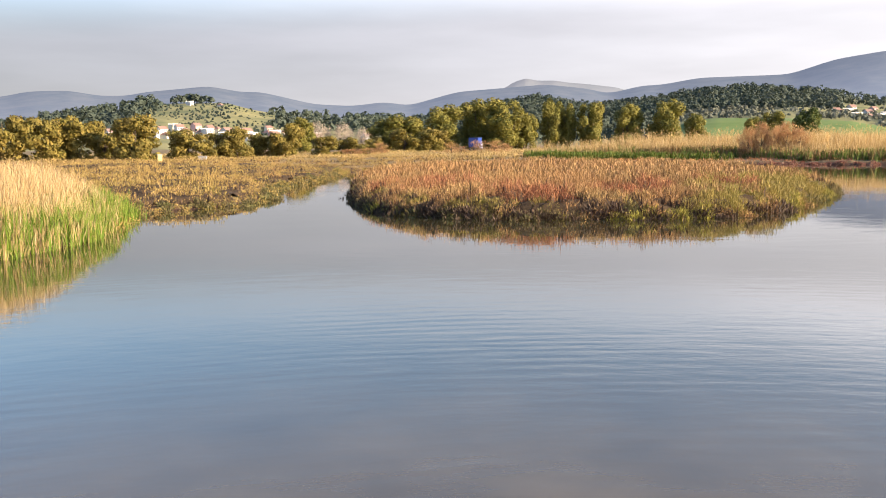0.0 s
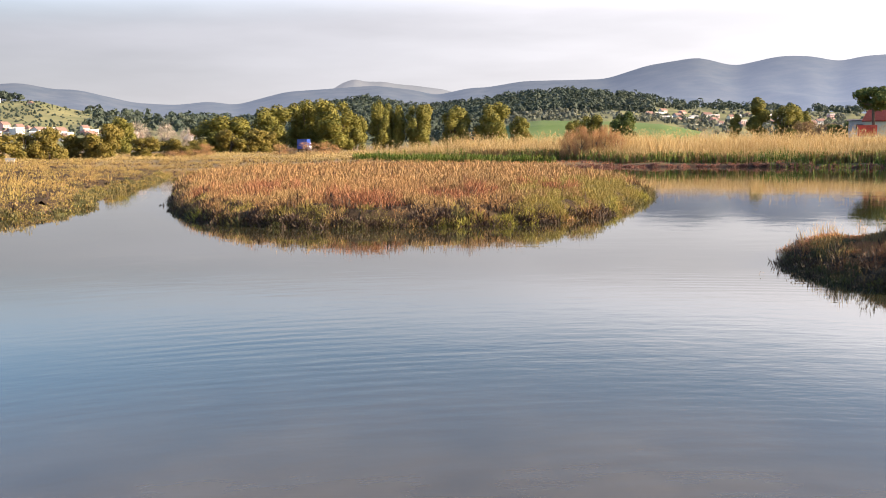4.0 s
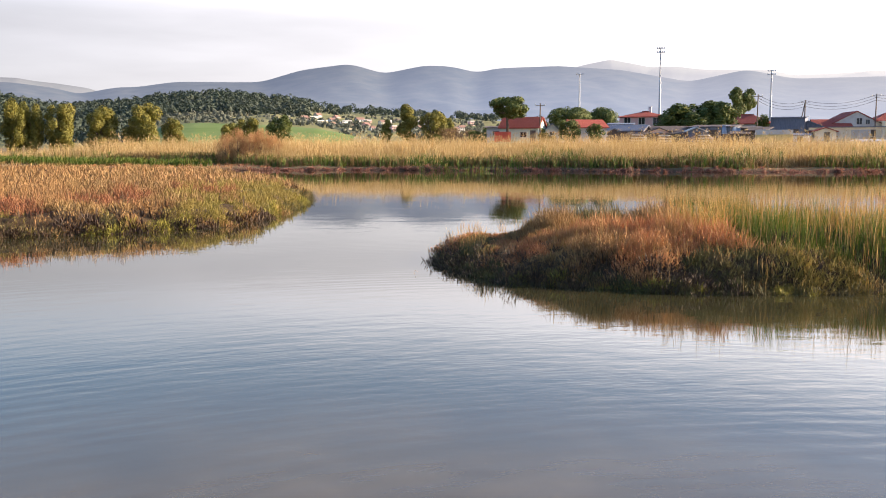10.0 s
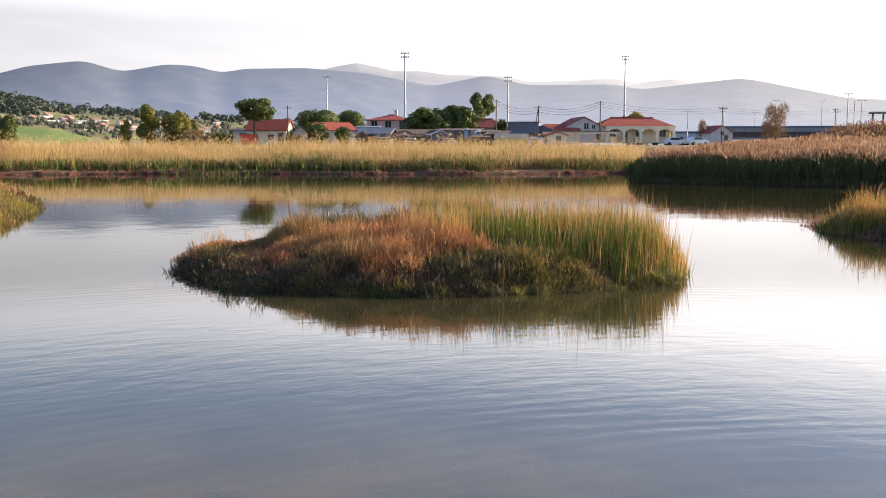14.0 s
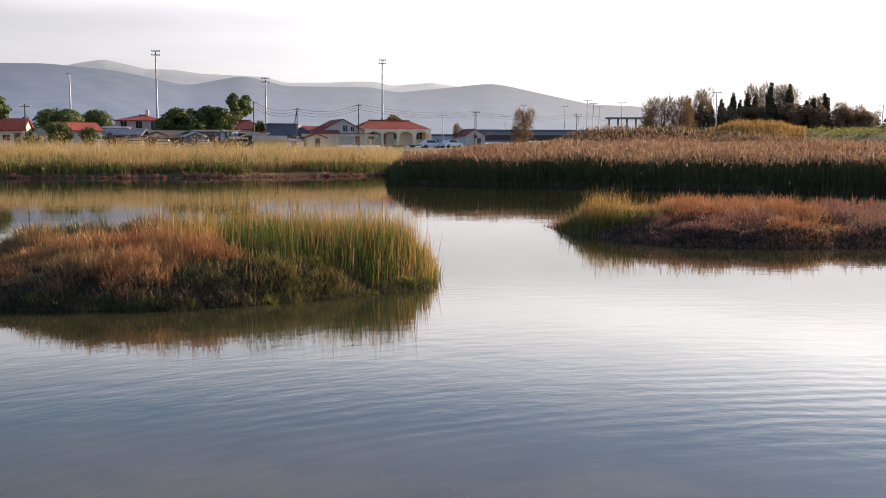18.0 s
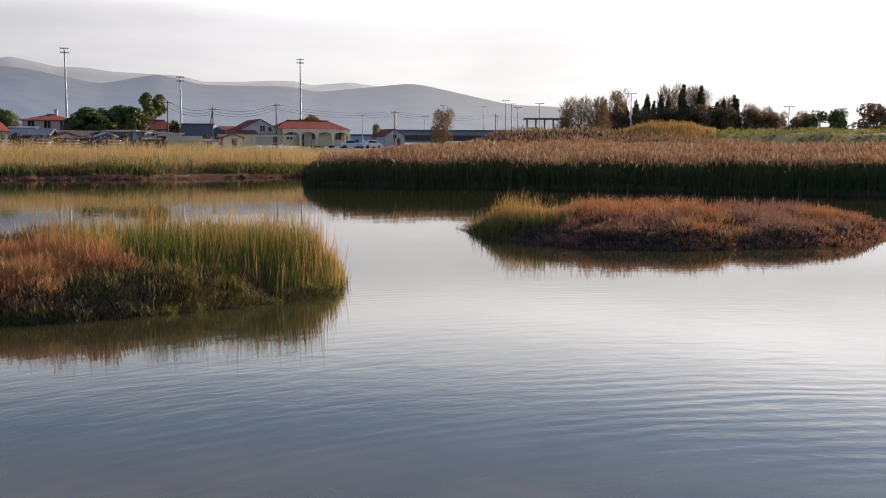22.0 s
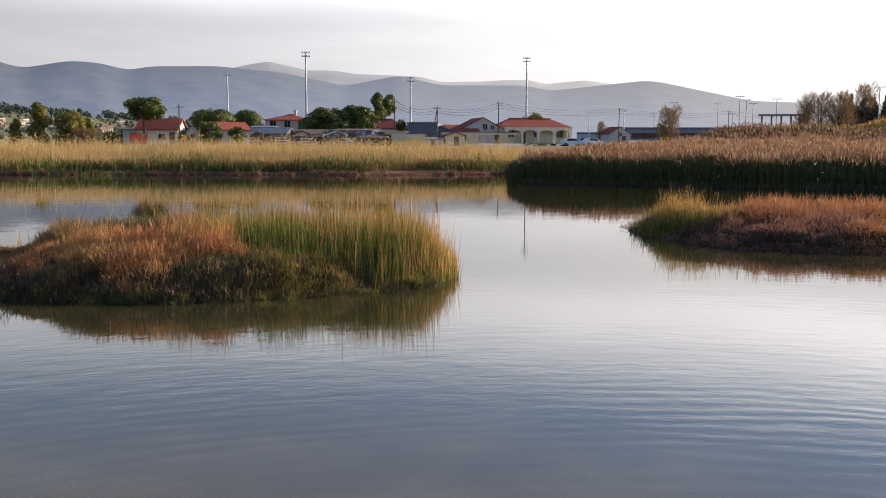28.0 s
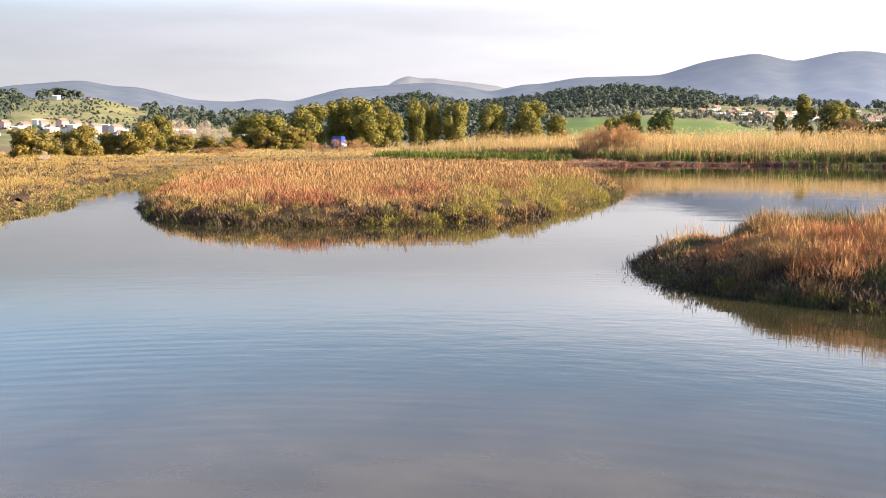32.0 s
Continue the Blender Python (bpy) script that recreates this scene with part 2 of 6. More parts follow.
def spread(kind, crest, across):
    """A texture in rings round the near bank; crest and across: how fine it is along the crests and across them."""
    q, both_ = n.new(kind), n.new("ShaderNodeCombineXYZ")
    l.new(math_of("MULTIPLY", way, crest), both_.inputs["X"])
    l.new(math_of("MULTIPLY", far_off.outputs["Value"], across), both_.inputs["Y"])
    l.new(both_.outputs["Vector"], q.inputs["Vector"])
    return q


mud = ramp_of(n, [(0.3, (0.105, 0.076, 0.038)), (0.7, (0.17, 0.125, 0.066))])
mudn = noise_of(n, l, 1.1, 4.0, 0.5)
l.new(mudn.outputs["Fac"], mud.inputs["Fac"])
l.new(mix_of(n, l, mr.outputs["Color"], mud.outputs["Color"], by_distance(4.5, 11.0, 0.62, 0.0)), b.inputs["Base Color"])
# wave trains come and go in patches
rip = spread("ShaderNodeTexNoise", 24.0, 4.2)
rip.inputs["Scale"].default_value, rip.inputs["Detail"].default_value = 1.0, 3.0
train = spread("ShaderNodeTexWave", 5.0, 1.0)
train.wave_type, train.bands_direction = "BANDS", "Y"
for key, value in (("Scale", 1.15), ("Distortion", 6.0), ("Detail", 2.0), ("Detail Scale", 0.8)):
    train.inputs[key].default_value = value
swell = spread("ShaderNodeTexNoise", 12.0, 0.9)
swell.inputs["Scale"].default_value, swell.inputs["Detail"].default_value = 1.0, 2.0
fine = spread("ShaderNodeTexNoise", 60.0, 15.0)
fine.inputs["Scale"].default_value, fine.inputs["Detail"].default_value = 1.0, 2.0


def patches(scale, lo, hi):
    q, p = noise_of(n, l, scale, 2.0, 0.5), n.new("ShaderNodeMapRange")
    for key, value in (("From Min", lo), ("From Max", hi), ("To Min", 0.0), ("To Max", 1.0)):
        p.inputs[key].default_value = value
    l.new(q.outputs["Fac"], p.inputs["Value"])
    return p.outputs["Result"]


near_bank = by_distance(6.0, 22.0, 1.0, 0.35)
high = math_of("MULTIPLY", train.outputs["Fac"], math_of("MULTIPLY", patches(0.17, 0.42, 0.64), 0.17))
high = math_of("MULTIPLY_ADD", rip.outputs["Fac"], math_of("MULTIPLY_ADD", patches(0.11, 0.35, 0.65), 0.45, 0.2), high)
high = math_of("MULTIPLY_ADD", fine.outputs["Fac"], 0.12, high)
high = math_of("MULTIPLY", high, near_bank)
high = math_of("MULTIPLY_ADD", swell.outputs["Fac"], 0.5, high)
bump_of(n, l, high, 1.0, 0.0052, b)

# ground: mud by the water, straw and grass further in
M_GROUND, n, l, b = material("marsh_ground", 0.95, 0.15)
g1 = noise_of(n, l, 0.05, 6.0, 0.6)
g2 = noise_of(n, l, 1.7, 5.0, 0.6)
r1 = ramp_of(n, [(0.3, (0.24, 0.165, 0.085)), (0.5, (0.20, 0.145, 0.07)), (0.7, (0.32, 0.23, 0.12))])
l.new(g1.outputs["Fac"], r1.inputs["Fac"])
r2 = ramp_of(n, [(0.3, (0.05, 0.035, 0.02)), (0.7, (0.19, 0.14, 0.07))])
l.new(g2.outputs["Fac"], r2.inputs["Fac"])
dry = mix_of(n, l, r1.outputs["Color"], r2.outputs["Color"], 0.45)
# wet mud just over the waterline
tc = n.new("ShaderNodeTexCoord")
sp = n.new("ShaderNodeSeparateXYZ")
l.new(tc.outputs["Object"], sp.inputs["Vector"])
wet = n.new("ShaderNodeMapRange")
for key, value in (("From Min", 0.05), ("From Max", 0.32), ("To Min", 1.0), ("To Max", 0.0)):
    wet.inputs[key].default_value = value
l.new(sp.outputs["Z"], wet.inputs["Value"])
l.new(mix_of(n, l, dry, (0.085, 0.047, 0.03), wet.outputs["Result"]), b.inputs["Base Color"])
bump_of(n, l, g2.outputs["Fac"], 0.8, 0.08, b)

M_SHRUB_A = leaf_material("glasswort_rust", [(0.36, (0.13, 0.085, 0.04)), (0.45, (0.33, 0.18, 0.08)), (0.51, (0.30, 0.115, 0.06)), (0.56, (0.33, 0.165, 0.075)), (0.63, (0.38, 0.25, 0.105))], [(0.0, (0.08, 0.04, 0.022)), (0.35, (0.24, 0.13, 0.06)), (0.7, (0.38, 0.24, 0.105)), (1.0, (0.54, 0.40, 0.20))], 0.22, 0.36, 0.12, 0.8, 2.3, 0.55)
M_SHRUB_R = leaf_material("glasswort_crimson", [(0.38, (0.27, 0.10, 0.055)), (0.5, (0.33, 0.155, 0.08)), (0.62, (0.24, 0.075, 0.045))], [(0.0, (0.10, 0.035, 0.022)), (0.5, (0.29, 0.115, 0.062)), (0.85, (0.40, 0.22, 0.11)), (1.0, (0.50, 0.33, 0.17))], 0.6, 0.3, 0.2, 0.75, 1.6)
M_SHRUB_B = leaf_material("glasswort_red", [(0.38, (0.45, 0.20, 0.09)), (0.5, (0.40, 0.105, 0.06)), (0.62, (0.46, 0.27, 0.12))], [(0.0, (0.09, 0.035, 0.022)), (0.4, (0.38, 0.14, 0.075)), (0.8, (0.55, 0.31, 0.14)), (1.0, (0.72, 0.53, 0.29))], 0.55, 0.36, 0.2, 0.75, 2.4, 0.45)
M_SHRUB_C = leaf_material("glasswort_dusky", [(0.36, (0.25, 0.10, 0.08)), (0.5, (0.32, 0.15, 0.105)), (0.64, (0.27, 0.17, 0.125))], [(0.0, (0.13, 0.06, 0.05)), (0.6, (0.30, 0.14, 0.10)), (1.0, (0.43, 0.29, 0.19))], 0.4, 0.4, 0.3)
M_RUSH = leaf_material("rush_green", [(0.3, (0.045, 0.09, 0.014)), (0.7, (0.10, 0.13, 0.022))], [(0.0, (0.03, 0.065, 0.011)), (0.5, (0.085, 0.13, 0.02)), (0.8, (0.16, 0.18, 0.035)), (1.0, (0.40, 0.26, 0.08))], 0.8, 0.5, 0.3)
M_REDBUSH = leaf_material("red_bush_leaf", [(0.3, (0.40, 0.20, 0.10)), (0.7, (0.42, 0.26, 0.12))], [(0.0, (0.30, 0.13, 0.07)), (1.0, (0.50, 0.33, 0.16))], 0.8, 0.5, 0.35)
M_RUSH_DRY = leaf_material("rush_straw", [(0.3, (0.36, 0.19, 0.07)), (0.7, (0.46, 0.29, 0.105))], [(0.0, (0.22, 0.10, 0.04)), (0.6, (0.44, 0.26, 0.09)), (1.0, (0.66, 0.50, 0.23))], 0.8, 0.5, 0.35)
M_SHRUB_O = leaf_material("glasswort_olive", [(0.36, (0.07, 0.08, 0.028)), (0.5, (0.125, 0.11, 0.045)), (0.64, (0.15, 0.09, 0.05))], [(0.0, (0.05, 0.06, 0.022)), (0.6, (0.125, 0.115, 0.045)), (1.0, (0.28, 0.21, 0.10))], 0.8, 0.4, 0.2, 0.75, 2.2, 0.5)
M_LIME = leaf_material("glasswort_lime", [(0.36, (0.16, 0.145, 0.03)), (0.64, (0.30, 0.26, 0.05))], [(0.0, (0.07, 0.065, 0.018)), (0.6, (0.27, 0.235, 0.048)), (1.0, (0.50, 0.41, 0.12))], 0.7, 0.5, 0.25, 0.7, 1.8)
# tile colour dulled to paint in the haze before the far village roofs
M_TILE_FAR = plain_material("haze_dulled_tiles", (0.20, 0.12, 0.095), (0.30, 0.18, 0.14), 2.5, 0.85, 0.2)
M_SHRUB_G = leaf_material("glasswort_green", [(0.36, (0.11, 0.095, 0.03)), (0.5, (0.25, 0.185, 0.05)), (0.62, (0.22, 0.20, 0.045))], [(0.0, (0.06, 0.06, 0.02)), (0.5, (0.24, 0.185, 0.05)), (0.85, (0.40, 0.29, 0.095)), (1.0, (0.52, 0.39, 0.16))], 0.6, 0.5, 0.2, 0.7, 1.4)
M_SHRUB_T = leaf_material("glasswort_tan", [(0.36, (0.31, 0.21, 0.08)), (0.5, (0.27, 0.185, 0.06)), (0.58, (0.19, 0.17, 0.045)), (0.64, (0.26, 0.14, 0.065))], [(0.0, (0.10, 0.06, 0.03)), (0.3, (0.24, 0.155, 0.06)), (0.7, (0.35, 0.25, 0.095)), (1.0, (0.48, 0.37, 0.17))], 0.17, 0.3, 0.15, 0.8, 0.8, 0.45)
M_REED = leaf_material("dry_reed", [(0.3, (0.56, 0.40, 0.185)), (0.7, (0.44, 0.29, 0.125))], [(0.0, (0.30, 0.18, 0.075)), (0.5, (0.54, 0.38, 0.17)), (1.0, (0.74, 0.60, 0.35))], 0.1, 0.6)
M_REED_G = leaf_material("green_reed", [(0.3, (0.085, 0.17, 0.02)), (0.7, (0.16, 0.20, 0.035))], [(0.0, (0.07, 0.15, 0.018)), (0.6, (0.15, 0.22, 0.033)), (1.0, (0.34, 0.27, 0.08))], 0.3, 0.5, 0.28)
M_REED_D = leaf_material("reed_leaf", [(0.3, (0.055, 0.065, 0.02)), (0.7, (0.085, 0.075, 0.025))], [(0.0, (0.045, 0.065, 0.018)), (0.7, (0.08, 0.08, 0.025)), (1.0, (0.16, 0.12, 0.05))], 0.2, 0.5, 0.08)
M_BELT_G = leaf_material("belt_green", [(0.3, (0.08, 0.13, 0.024)), (0.7, (0.16, 0.19, 0.04))], [(0.0, (0.05, 0.085, 0.018)), (0.7, (0.15, 0.19, 0.04)), (1.0, (0.34, 0.25, 0.09))], 0.08, 0.5, 0.2)
M_BELT_SHADE = leaf_material("belt_foot_shade", [(0.3, (0.20, 0.135, 0.055)), (0.7, (0.32, 0.20, 0.09))], [(0.0, (0.12, 0.09, 0.035)), (0.7, (0.30, 0.19, 0.08)), (1.0, (0.44, 0.30, 0.14))], 0.12, 0.5, 0.2)
M_PALETWIG = leaf_material("pale_twigs", [(0.3, (0.36, 0.29, 0.23)), (0.7, (0.46, 0.37, 0.28))], [(0.0, (0.28, 0.22, 0.17)), (1.0, (0.52, 0.43, 0.34))], 0.4, 0.5, 0.15)
M_HEAD = leaf_material("reed_head", [(0.36, (0.31, 0.145, 0.09)), (0.5, (0.36, 0.21, 0.13)), (0.64, (0.28, 0.165, 0.105))], [(0.0, (0.12, 0.055, 0.038)), (0.45, (0.31, 0.165, 0.10)), (0.8, (0.46, 0.31, 0.18)), (1.0, (0.66, 0.52, 0.33))], 0.12, 0.5, 0.3, 0.7, 0.5)
M_GRASS = leaf_material("grass", [(0.3, (0.17, 0.19, 0.045)), (0.7, (0.36, 0.29, 0.11))], [(0.0, (0.13, 0.17, 0.035)), (1.0, (0.34, 0.31, 0.10))], 0.12)
M_EUC = leaf_material("tree_leaf_ochre", [(0.3, (0.12, 0.125, 0.03)), (0.7, (0.23, 0.19, 0.045))], [(0.0, (0.105, 0.115, 0.03)), (0.6, (0.20, 0.18, 0.043)), (1.0, (0.30, 0.235, 0.06))], 0.3, 0.4, 0.25)
M_PINE = leaf_material("pine_needles", [(0.3, (0.05, 0.08, 0.022)), (0.7, (0.10, 0.125, 0.03))], [(0.0, (0.045, 0.07, 0.02)), (0.7, (0.11, 0.13, 0.032)), (1.0, (0.20, 0.18, 0.05))], 0.5, 0.6, 0.15)
M_CYPRESS = leaf_material("cypress_leaf", [(0.3, (0.042, 0.05, 0.022)), (0.7, (0.07, 0.07, 0.03))], [(0.0, (0.035, 0.045, 0.02)), (1.0, (0.11, 0.09, 0.04))], 0.5, 0.5, 0.15)
M_TWIG = leaf_material("bare_twigs", [(0.3, (0.18, 0.115, 0.065)), (0.7, (0.26, 0.165, 0.09))], [(0.0, (0.12, 0.08, 0.05)), (1.0, (0.30, 0.19, 0.10))], 0.4, 0.5, 0.25)
# dark stem tone that deepens the shade in gaps and along waterlines
M_STEM = leaf_material("shade_dark_stem", [(0.3, (0.05, 0.032, 0.02)), (0.7, (0.09, 0.055, 0.035))], [(0.0, (0.04, 0.025, 0.018)), (1.0, (0.11, 0.07, 0.045))], 0.6, 0.5, 0.02)
# near-black brown that stands for the shade inside the bushes
M_INNER_SHADE = plain_material("inner_shade", (0.035, 0.024, 0.014), (0.085, 0.055, 0.03), 6.0, 0.95, 0.1, 0.04)
M_WILLOW = leaf_material("tamarisk_leaf", [(0.3, (0.13, 0.12, 0.026)), (0.7, (0.22, 0.155, 0.04))], [(0.0, (0.08, 0.075, 0.02)), (0.6, (0.19, 0.15, 0.036)), (1.0, (0.31, 0.22, 0.07))], 0.25, 0.4, 0.25)
M_REED_PALE = leaf_material("pale_reed", [(0.3, (0.46, 0.33, 0.17)), (0.7, (0.38, 0.26, 0.12))], [(0.0, (0.26, 0.17, 0.075)), (0.5, (0.45, 0.33, 0.17)), (1.0, (0.62, 0.50, 0.32))], 0.4, 0.5, 0.2)
M_BARK = plain_material("bark", (0.07, 0.05, 0.035), (0.17, 0.13, 0.09), 4.0, 0.95, 0.2, 0.02)
M_OLIVE = leaf_material("olive_leaf", [(0.3, (0.10, 0.11, 0.08)), (0.7, (0.15, 0.15, 0.11))], [(0.0, (0.08, 0.09, 0.065)), (0.7, (0.14, 0.145, 0.105)), (1.0, (0.21, 0.20, 0.15))], 0.01, 0.3, 0.2)
M_WOODS = leaf_material("wooded_slope", [(0.3, (0.036, 0.055, 0.04)), (0.7, (0.062, 0.075, 0.05))], [(0.0, (0.034, 0.05, 0.04)), (0.7, (0.06, 0.072, 0.05)), (1.0, (0.085, 0.09, 0.065))], 0.01, 0.3, 0.2)
# haze painted in as emission: strong on the mountains, faint on the hills
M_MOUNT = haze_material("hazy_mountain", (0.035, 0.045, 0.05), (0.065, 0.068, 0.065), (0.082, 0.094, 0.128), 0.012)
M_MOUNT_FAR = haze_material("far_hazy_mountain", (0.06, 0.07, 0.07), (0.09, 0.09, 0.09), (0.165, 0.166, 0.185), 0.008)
M_HILL = haze_material("hazy_hill_slope", (0.12, 0.125, 0.05), (0.25, 0.215, 0.09), (0.016, 0.02, 0.024), 0.03)
M_STRAWGRASS = leaf_material("straw_grass", [(0.34, (0.24, 0.20, 0.06)), (0.5, (0.42, 0.30, 0.13)), (0.66, (0.36, 0.22, 0.10))], [(0.0, (0.20, 0.14, 0.05)), (0.6, (0.40, 0.28, 0.12)), (1.0, (0.56, 0.43, 0.22))], 0.07, 0.4, 0.2, 0.75, 0.3)
M_MEADOW = plain_material("green_meadow", (0.085, 0.14, 0.033), (0.15, 0.19, 0.06), 0.03, 0.9, 0.1)

M_WALL_W = plain_material("white_plaster", (0.44, 0.43, 0.41), (0.64, 0.62, 0.59), 1.2, 0.9, 0.2, 0.01)
M_WALL_C = plain_material("cream_plaster", (0.72, 0.62, 0.44), (0.84, 0.75, 0.57), 1.2, 0.9, 0.2, 0.01)
M_WALL_P = plain_material("pink_plaster", (0.55, 0.33, 0.30), (0.68, 0.46, 0.40), 1.2, 0.9, 0.2, 0.01)
M_WALL_G = plain_material("pale_green_plaster", (0.48, 0.52, 0.40), (0.64, 0.66, 0.53), 1.2, 0.9, 0.2, 0.01)
M_WALL_Y = plain_material("yellow_plaster", (0.55, 0.42, 0.16), (0.68, 0.54, 0.24), 1.2, 0.9, 0.2, 0.01)
M_TILE = plain_material("red_roof_tiles", (0.24, 0.05, 0.035), (0.38, 0.09, 0.06), 2.5, 0.85, 0.2, 0.04, 0.0, (1, 6, 1))
M_SHEET = plain_material("grey_corrugated_sheet", (0.075, 0.09, 0.125), (0.19, 0.21, 0.26), 1.5, 0.75, 0.3, 0.03, 0.0, (8, 1, 1))
M_SHEET_D = plain_material("dark_rusty_sheet", (0.05, 0.045, 0.045), (0.15, 0.10, 0.08), 1.5, 0.8, 0.3, 0.03, 0.0, (8, 1, 1))
M_TARP = plain_material("blue_tarpaulin", (0.16, 0.24, 0.36), (0.36, 0.44, 0.54), 1.0, 0.5, 0.5, 0.05)
M_GLASS = plain_material("dark_window_glass", (0.015, 0.02, 0.025), (0.03, 0.035, 0.04), 1.0, 0.08, 0.5)
M_FRAME = plain_material("painted_frame", (0.45, 0.42, 0.38), (0.6, 0.57, 0.52), 3.0, 0.6, 0.4)
M_WOODDARK = plain_material("weathered_wood", (0.09, 0.065, 0.05), (0.2, 0.15, 0.11), 3.0, 0.9, 0.2, 0.01)
M_STEEL = plain_material("galvanised_steel", (0.34, 0.35, 0.37), (0.5, 0.51, 0.53), 2.0, 0.5, 0.5, 0.0, 0.5)
M_CONCRETE = plain_material("grey_concrete", (0.2, 0.2, 0.2), (0.34, 0.33, 0.32), 1.0, 0.9, 0.2, 0.01)
M_REDPAINT = plain_material("red_paint", (0.50, 0.06, 0.03), (0.62, 0.12, 0.06), 2.0, 0.5, 0.5)
M_BLUEPAINT = plain_material("blue_paint", (0.015, 0.04, 0.20), (0.025, 0.06, 0.27), 1.0, 0.4, 0.5)
M_WHITEPAINT = plain_material("white_paint", (0.68, 0.68, 0.68), (0.8, 0.8, 0.8), 1.0, 0.4, 0.5)
M_RUBBER = plain_material("black_rubber", (0.02, 0.02, 0.02), (0.04, 0.04, 0.04), 3.0, 0.8, 0.3)
M_LAMP = plain_material("lamp_glass", (0.55, 0.57, 0.6), (0.7, 0.72, 0.74), 2.0, 0.2, 0.5)


# ---- shaping helpers ----
def np_mesh(name, v, f, mat):
    """A mesh from arrays of vertices and of triangles or quads."""
    v, f = np.asarray(v, float), np.asarray(f, np.int32)
    me = bpy.data.meshes.new(name)
    me.vertices.add(len(v))
    me.vertices.foreach_set("co", v.ravel())
    me.loops.add(f.size)
    me.loops.foreach_set("vertex_index", f.ravel())
    me.polygons.add(len(f))
    me.polygons.foreach_set("loop_start", np.arange(0, f.size, f.shape[1], dtype=np.int32))
    me.update(calc_edges=True)
    me.materials.append(mat)
    return me


def stuff(name, v, f, mat, label, category):
    return tagged(new(name, np_mesh(name, v, f, mat)), label, category, kind="stuff")


def part(name, bm, mat, parent, label=""):
    me = bpy.data.meshes.new(name)
    bm.to_mesh(me)
    bm.free()
    me.materials.append(mat)
    ob = new(name, me)
    ob.parent = parent
    return tagged(ob, label)


def np_part(name, v, f, mat, parent, label=""):
    ob = new(name, np_mesh(name, v, f, mat))
    ob.parent = parent
    return tagged(ob, label)


def bearing(az, d):
    """Place at a heading (degrees to the right of north) and a distance."""
    return d * math.sin(radians(az)), d * math.cos(radians(az))


def inside(poly, x, y):
    c = np.zeros(len(x), bool)
    n = len(poly)
    for i in range(n):
        (x1, y1), (x2, y2) = poly[i], poly[(i + 1) % n]
        if y1 != y2:
            c ^= ((y1 > y) != (y2 > y)) & (x < (x2 - x1) * (y - y1) / (y2 - y1) + x1)
    return c


def signed(poly, x, y):
    """Distance to a polygon's edge, positive inside."""
    d = np.full(len(x), 1e9)
    n = len(poly)
    for i in range(n):
        (x1, y1), (x2, y2) = poly[i], poly[(i + 1) % n]
        ex, ey = x2 - x1, y2 - y1
        u = np.clip(((x - x1) * ex + (y - y1) * ey) / (ex * ex + ey * ey), 0, 1)
        d = np.minimum(d, np.hypot(x - x1 - u * ex, y - y1 - u * ey))
    return np.where(inside(poly, x, y), d, -d)


def smooth(u):
    u = np.clip(u, 0, 1)
    return u * u * (3 - 2 * u)


def waves(x, y, seed, size):
    """Cheap smooth noise, about -1 to 1."""
    r = np.random.default_rng(seed)
    s = np.zeros(np.shape(x))
    for k in range(7):
        a, p, q = r.uniform(0, 6.28), r.uniform(0, 6.28), r.uniform(0.6, 1.9)
        s = s + np.sin((x * math.cos(a) + y * math.sin(a)) * 6.28 * q / size + p) * 0.4
    return s


# ---- plan ----
ISLE_A = [(-3.5, 38.2), (-2.9, 32.5), (-2.1, 28.8), (-1.2, 26.4), (0.3, 25.0), (2.1, 24.3), (3.5, 24.2), (5.5, 24.1), (7.6, 24.6), (9.8, 26.9), (12.2, 30.9),
          (14.7, 35.4), (16.4, 42), (17.6, 50), (18.6, 57), (17, 64), (12, 69), (5, 71), (-1, 70), (-4.5, 62), (-4.6, 50)]
ISLE_B = [(9.1, 15.8), (8.6, 14.7), (8.45, 13.5), (8.6, 12.3), (9.1, 11.4), (9.8, 10.4), (10.8, 9.6), (11.7, 9.05), (12.6, 8.7), (13.8, 8.4), (14.8, 8.7), (15.9, 9.6), (16.3, 11.3),
          (15.4, 13.4), (13.5, 15.4), (11.6, 16.8), (9.7, 17.2)]
ISLE_C = [(26.6, 11.9), (25.3, 10.9), (23.7, 9.1), (22.7, 7.4), (22.9, 6.1), (23.4, 4.5), (24.4, 3.2), (25.6, 1.7), (27.9, 0.6), (31.6, 0.2), (33.2, 1.6), (32.4, 5), (30.4, 9), (28.6, 11.6)]
LAKE = [(-9, -80), (-8.6, 5), (-8.1, 16), (-7.7, 18.5), (-7.5, 20), (-7.9, 22), (-9.2, 28.3), (-7.9, 30), (-6.6, 31.5), (-6.2, 35), (-7.2, 40), (-7.6, 44), (-6.9, 50), (-6.7, 55),
        (-7.0, 66), (-7.3, 74), (-5, 78), (4, 80), (14, 80), (24, 78.5), (28.5, 76.5), (38, 71), (45, 64), (51, 57), (58, 51), (66, 47), (72, 46),
        (60, 39.6), (51.6, 33.6), (52.4, 28), (53.8, 22), (54.6, 14), (54.6, 5), (54, -4), (54, -15), (56, -60), (56, -80)]


POOLS = [(-11.5, 92.5, 4.6, 3.4), (-1.5, 97.0, 2.2, 2.2), (6, 99, 3.4, 2.2)]


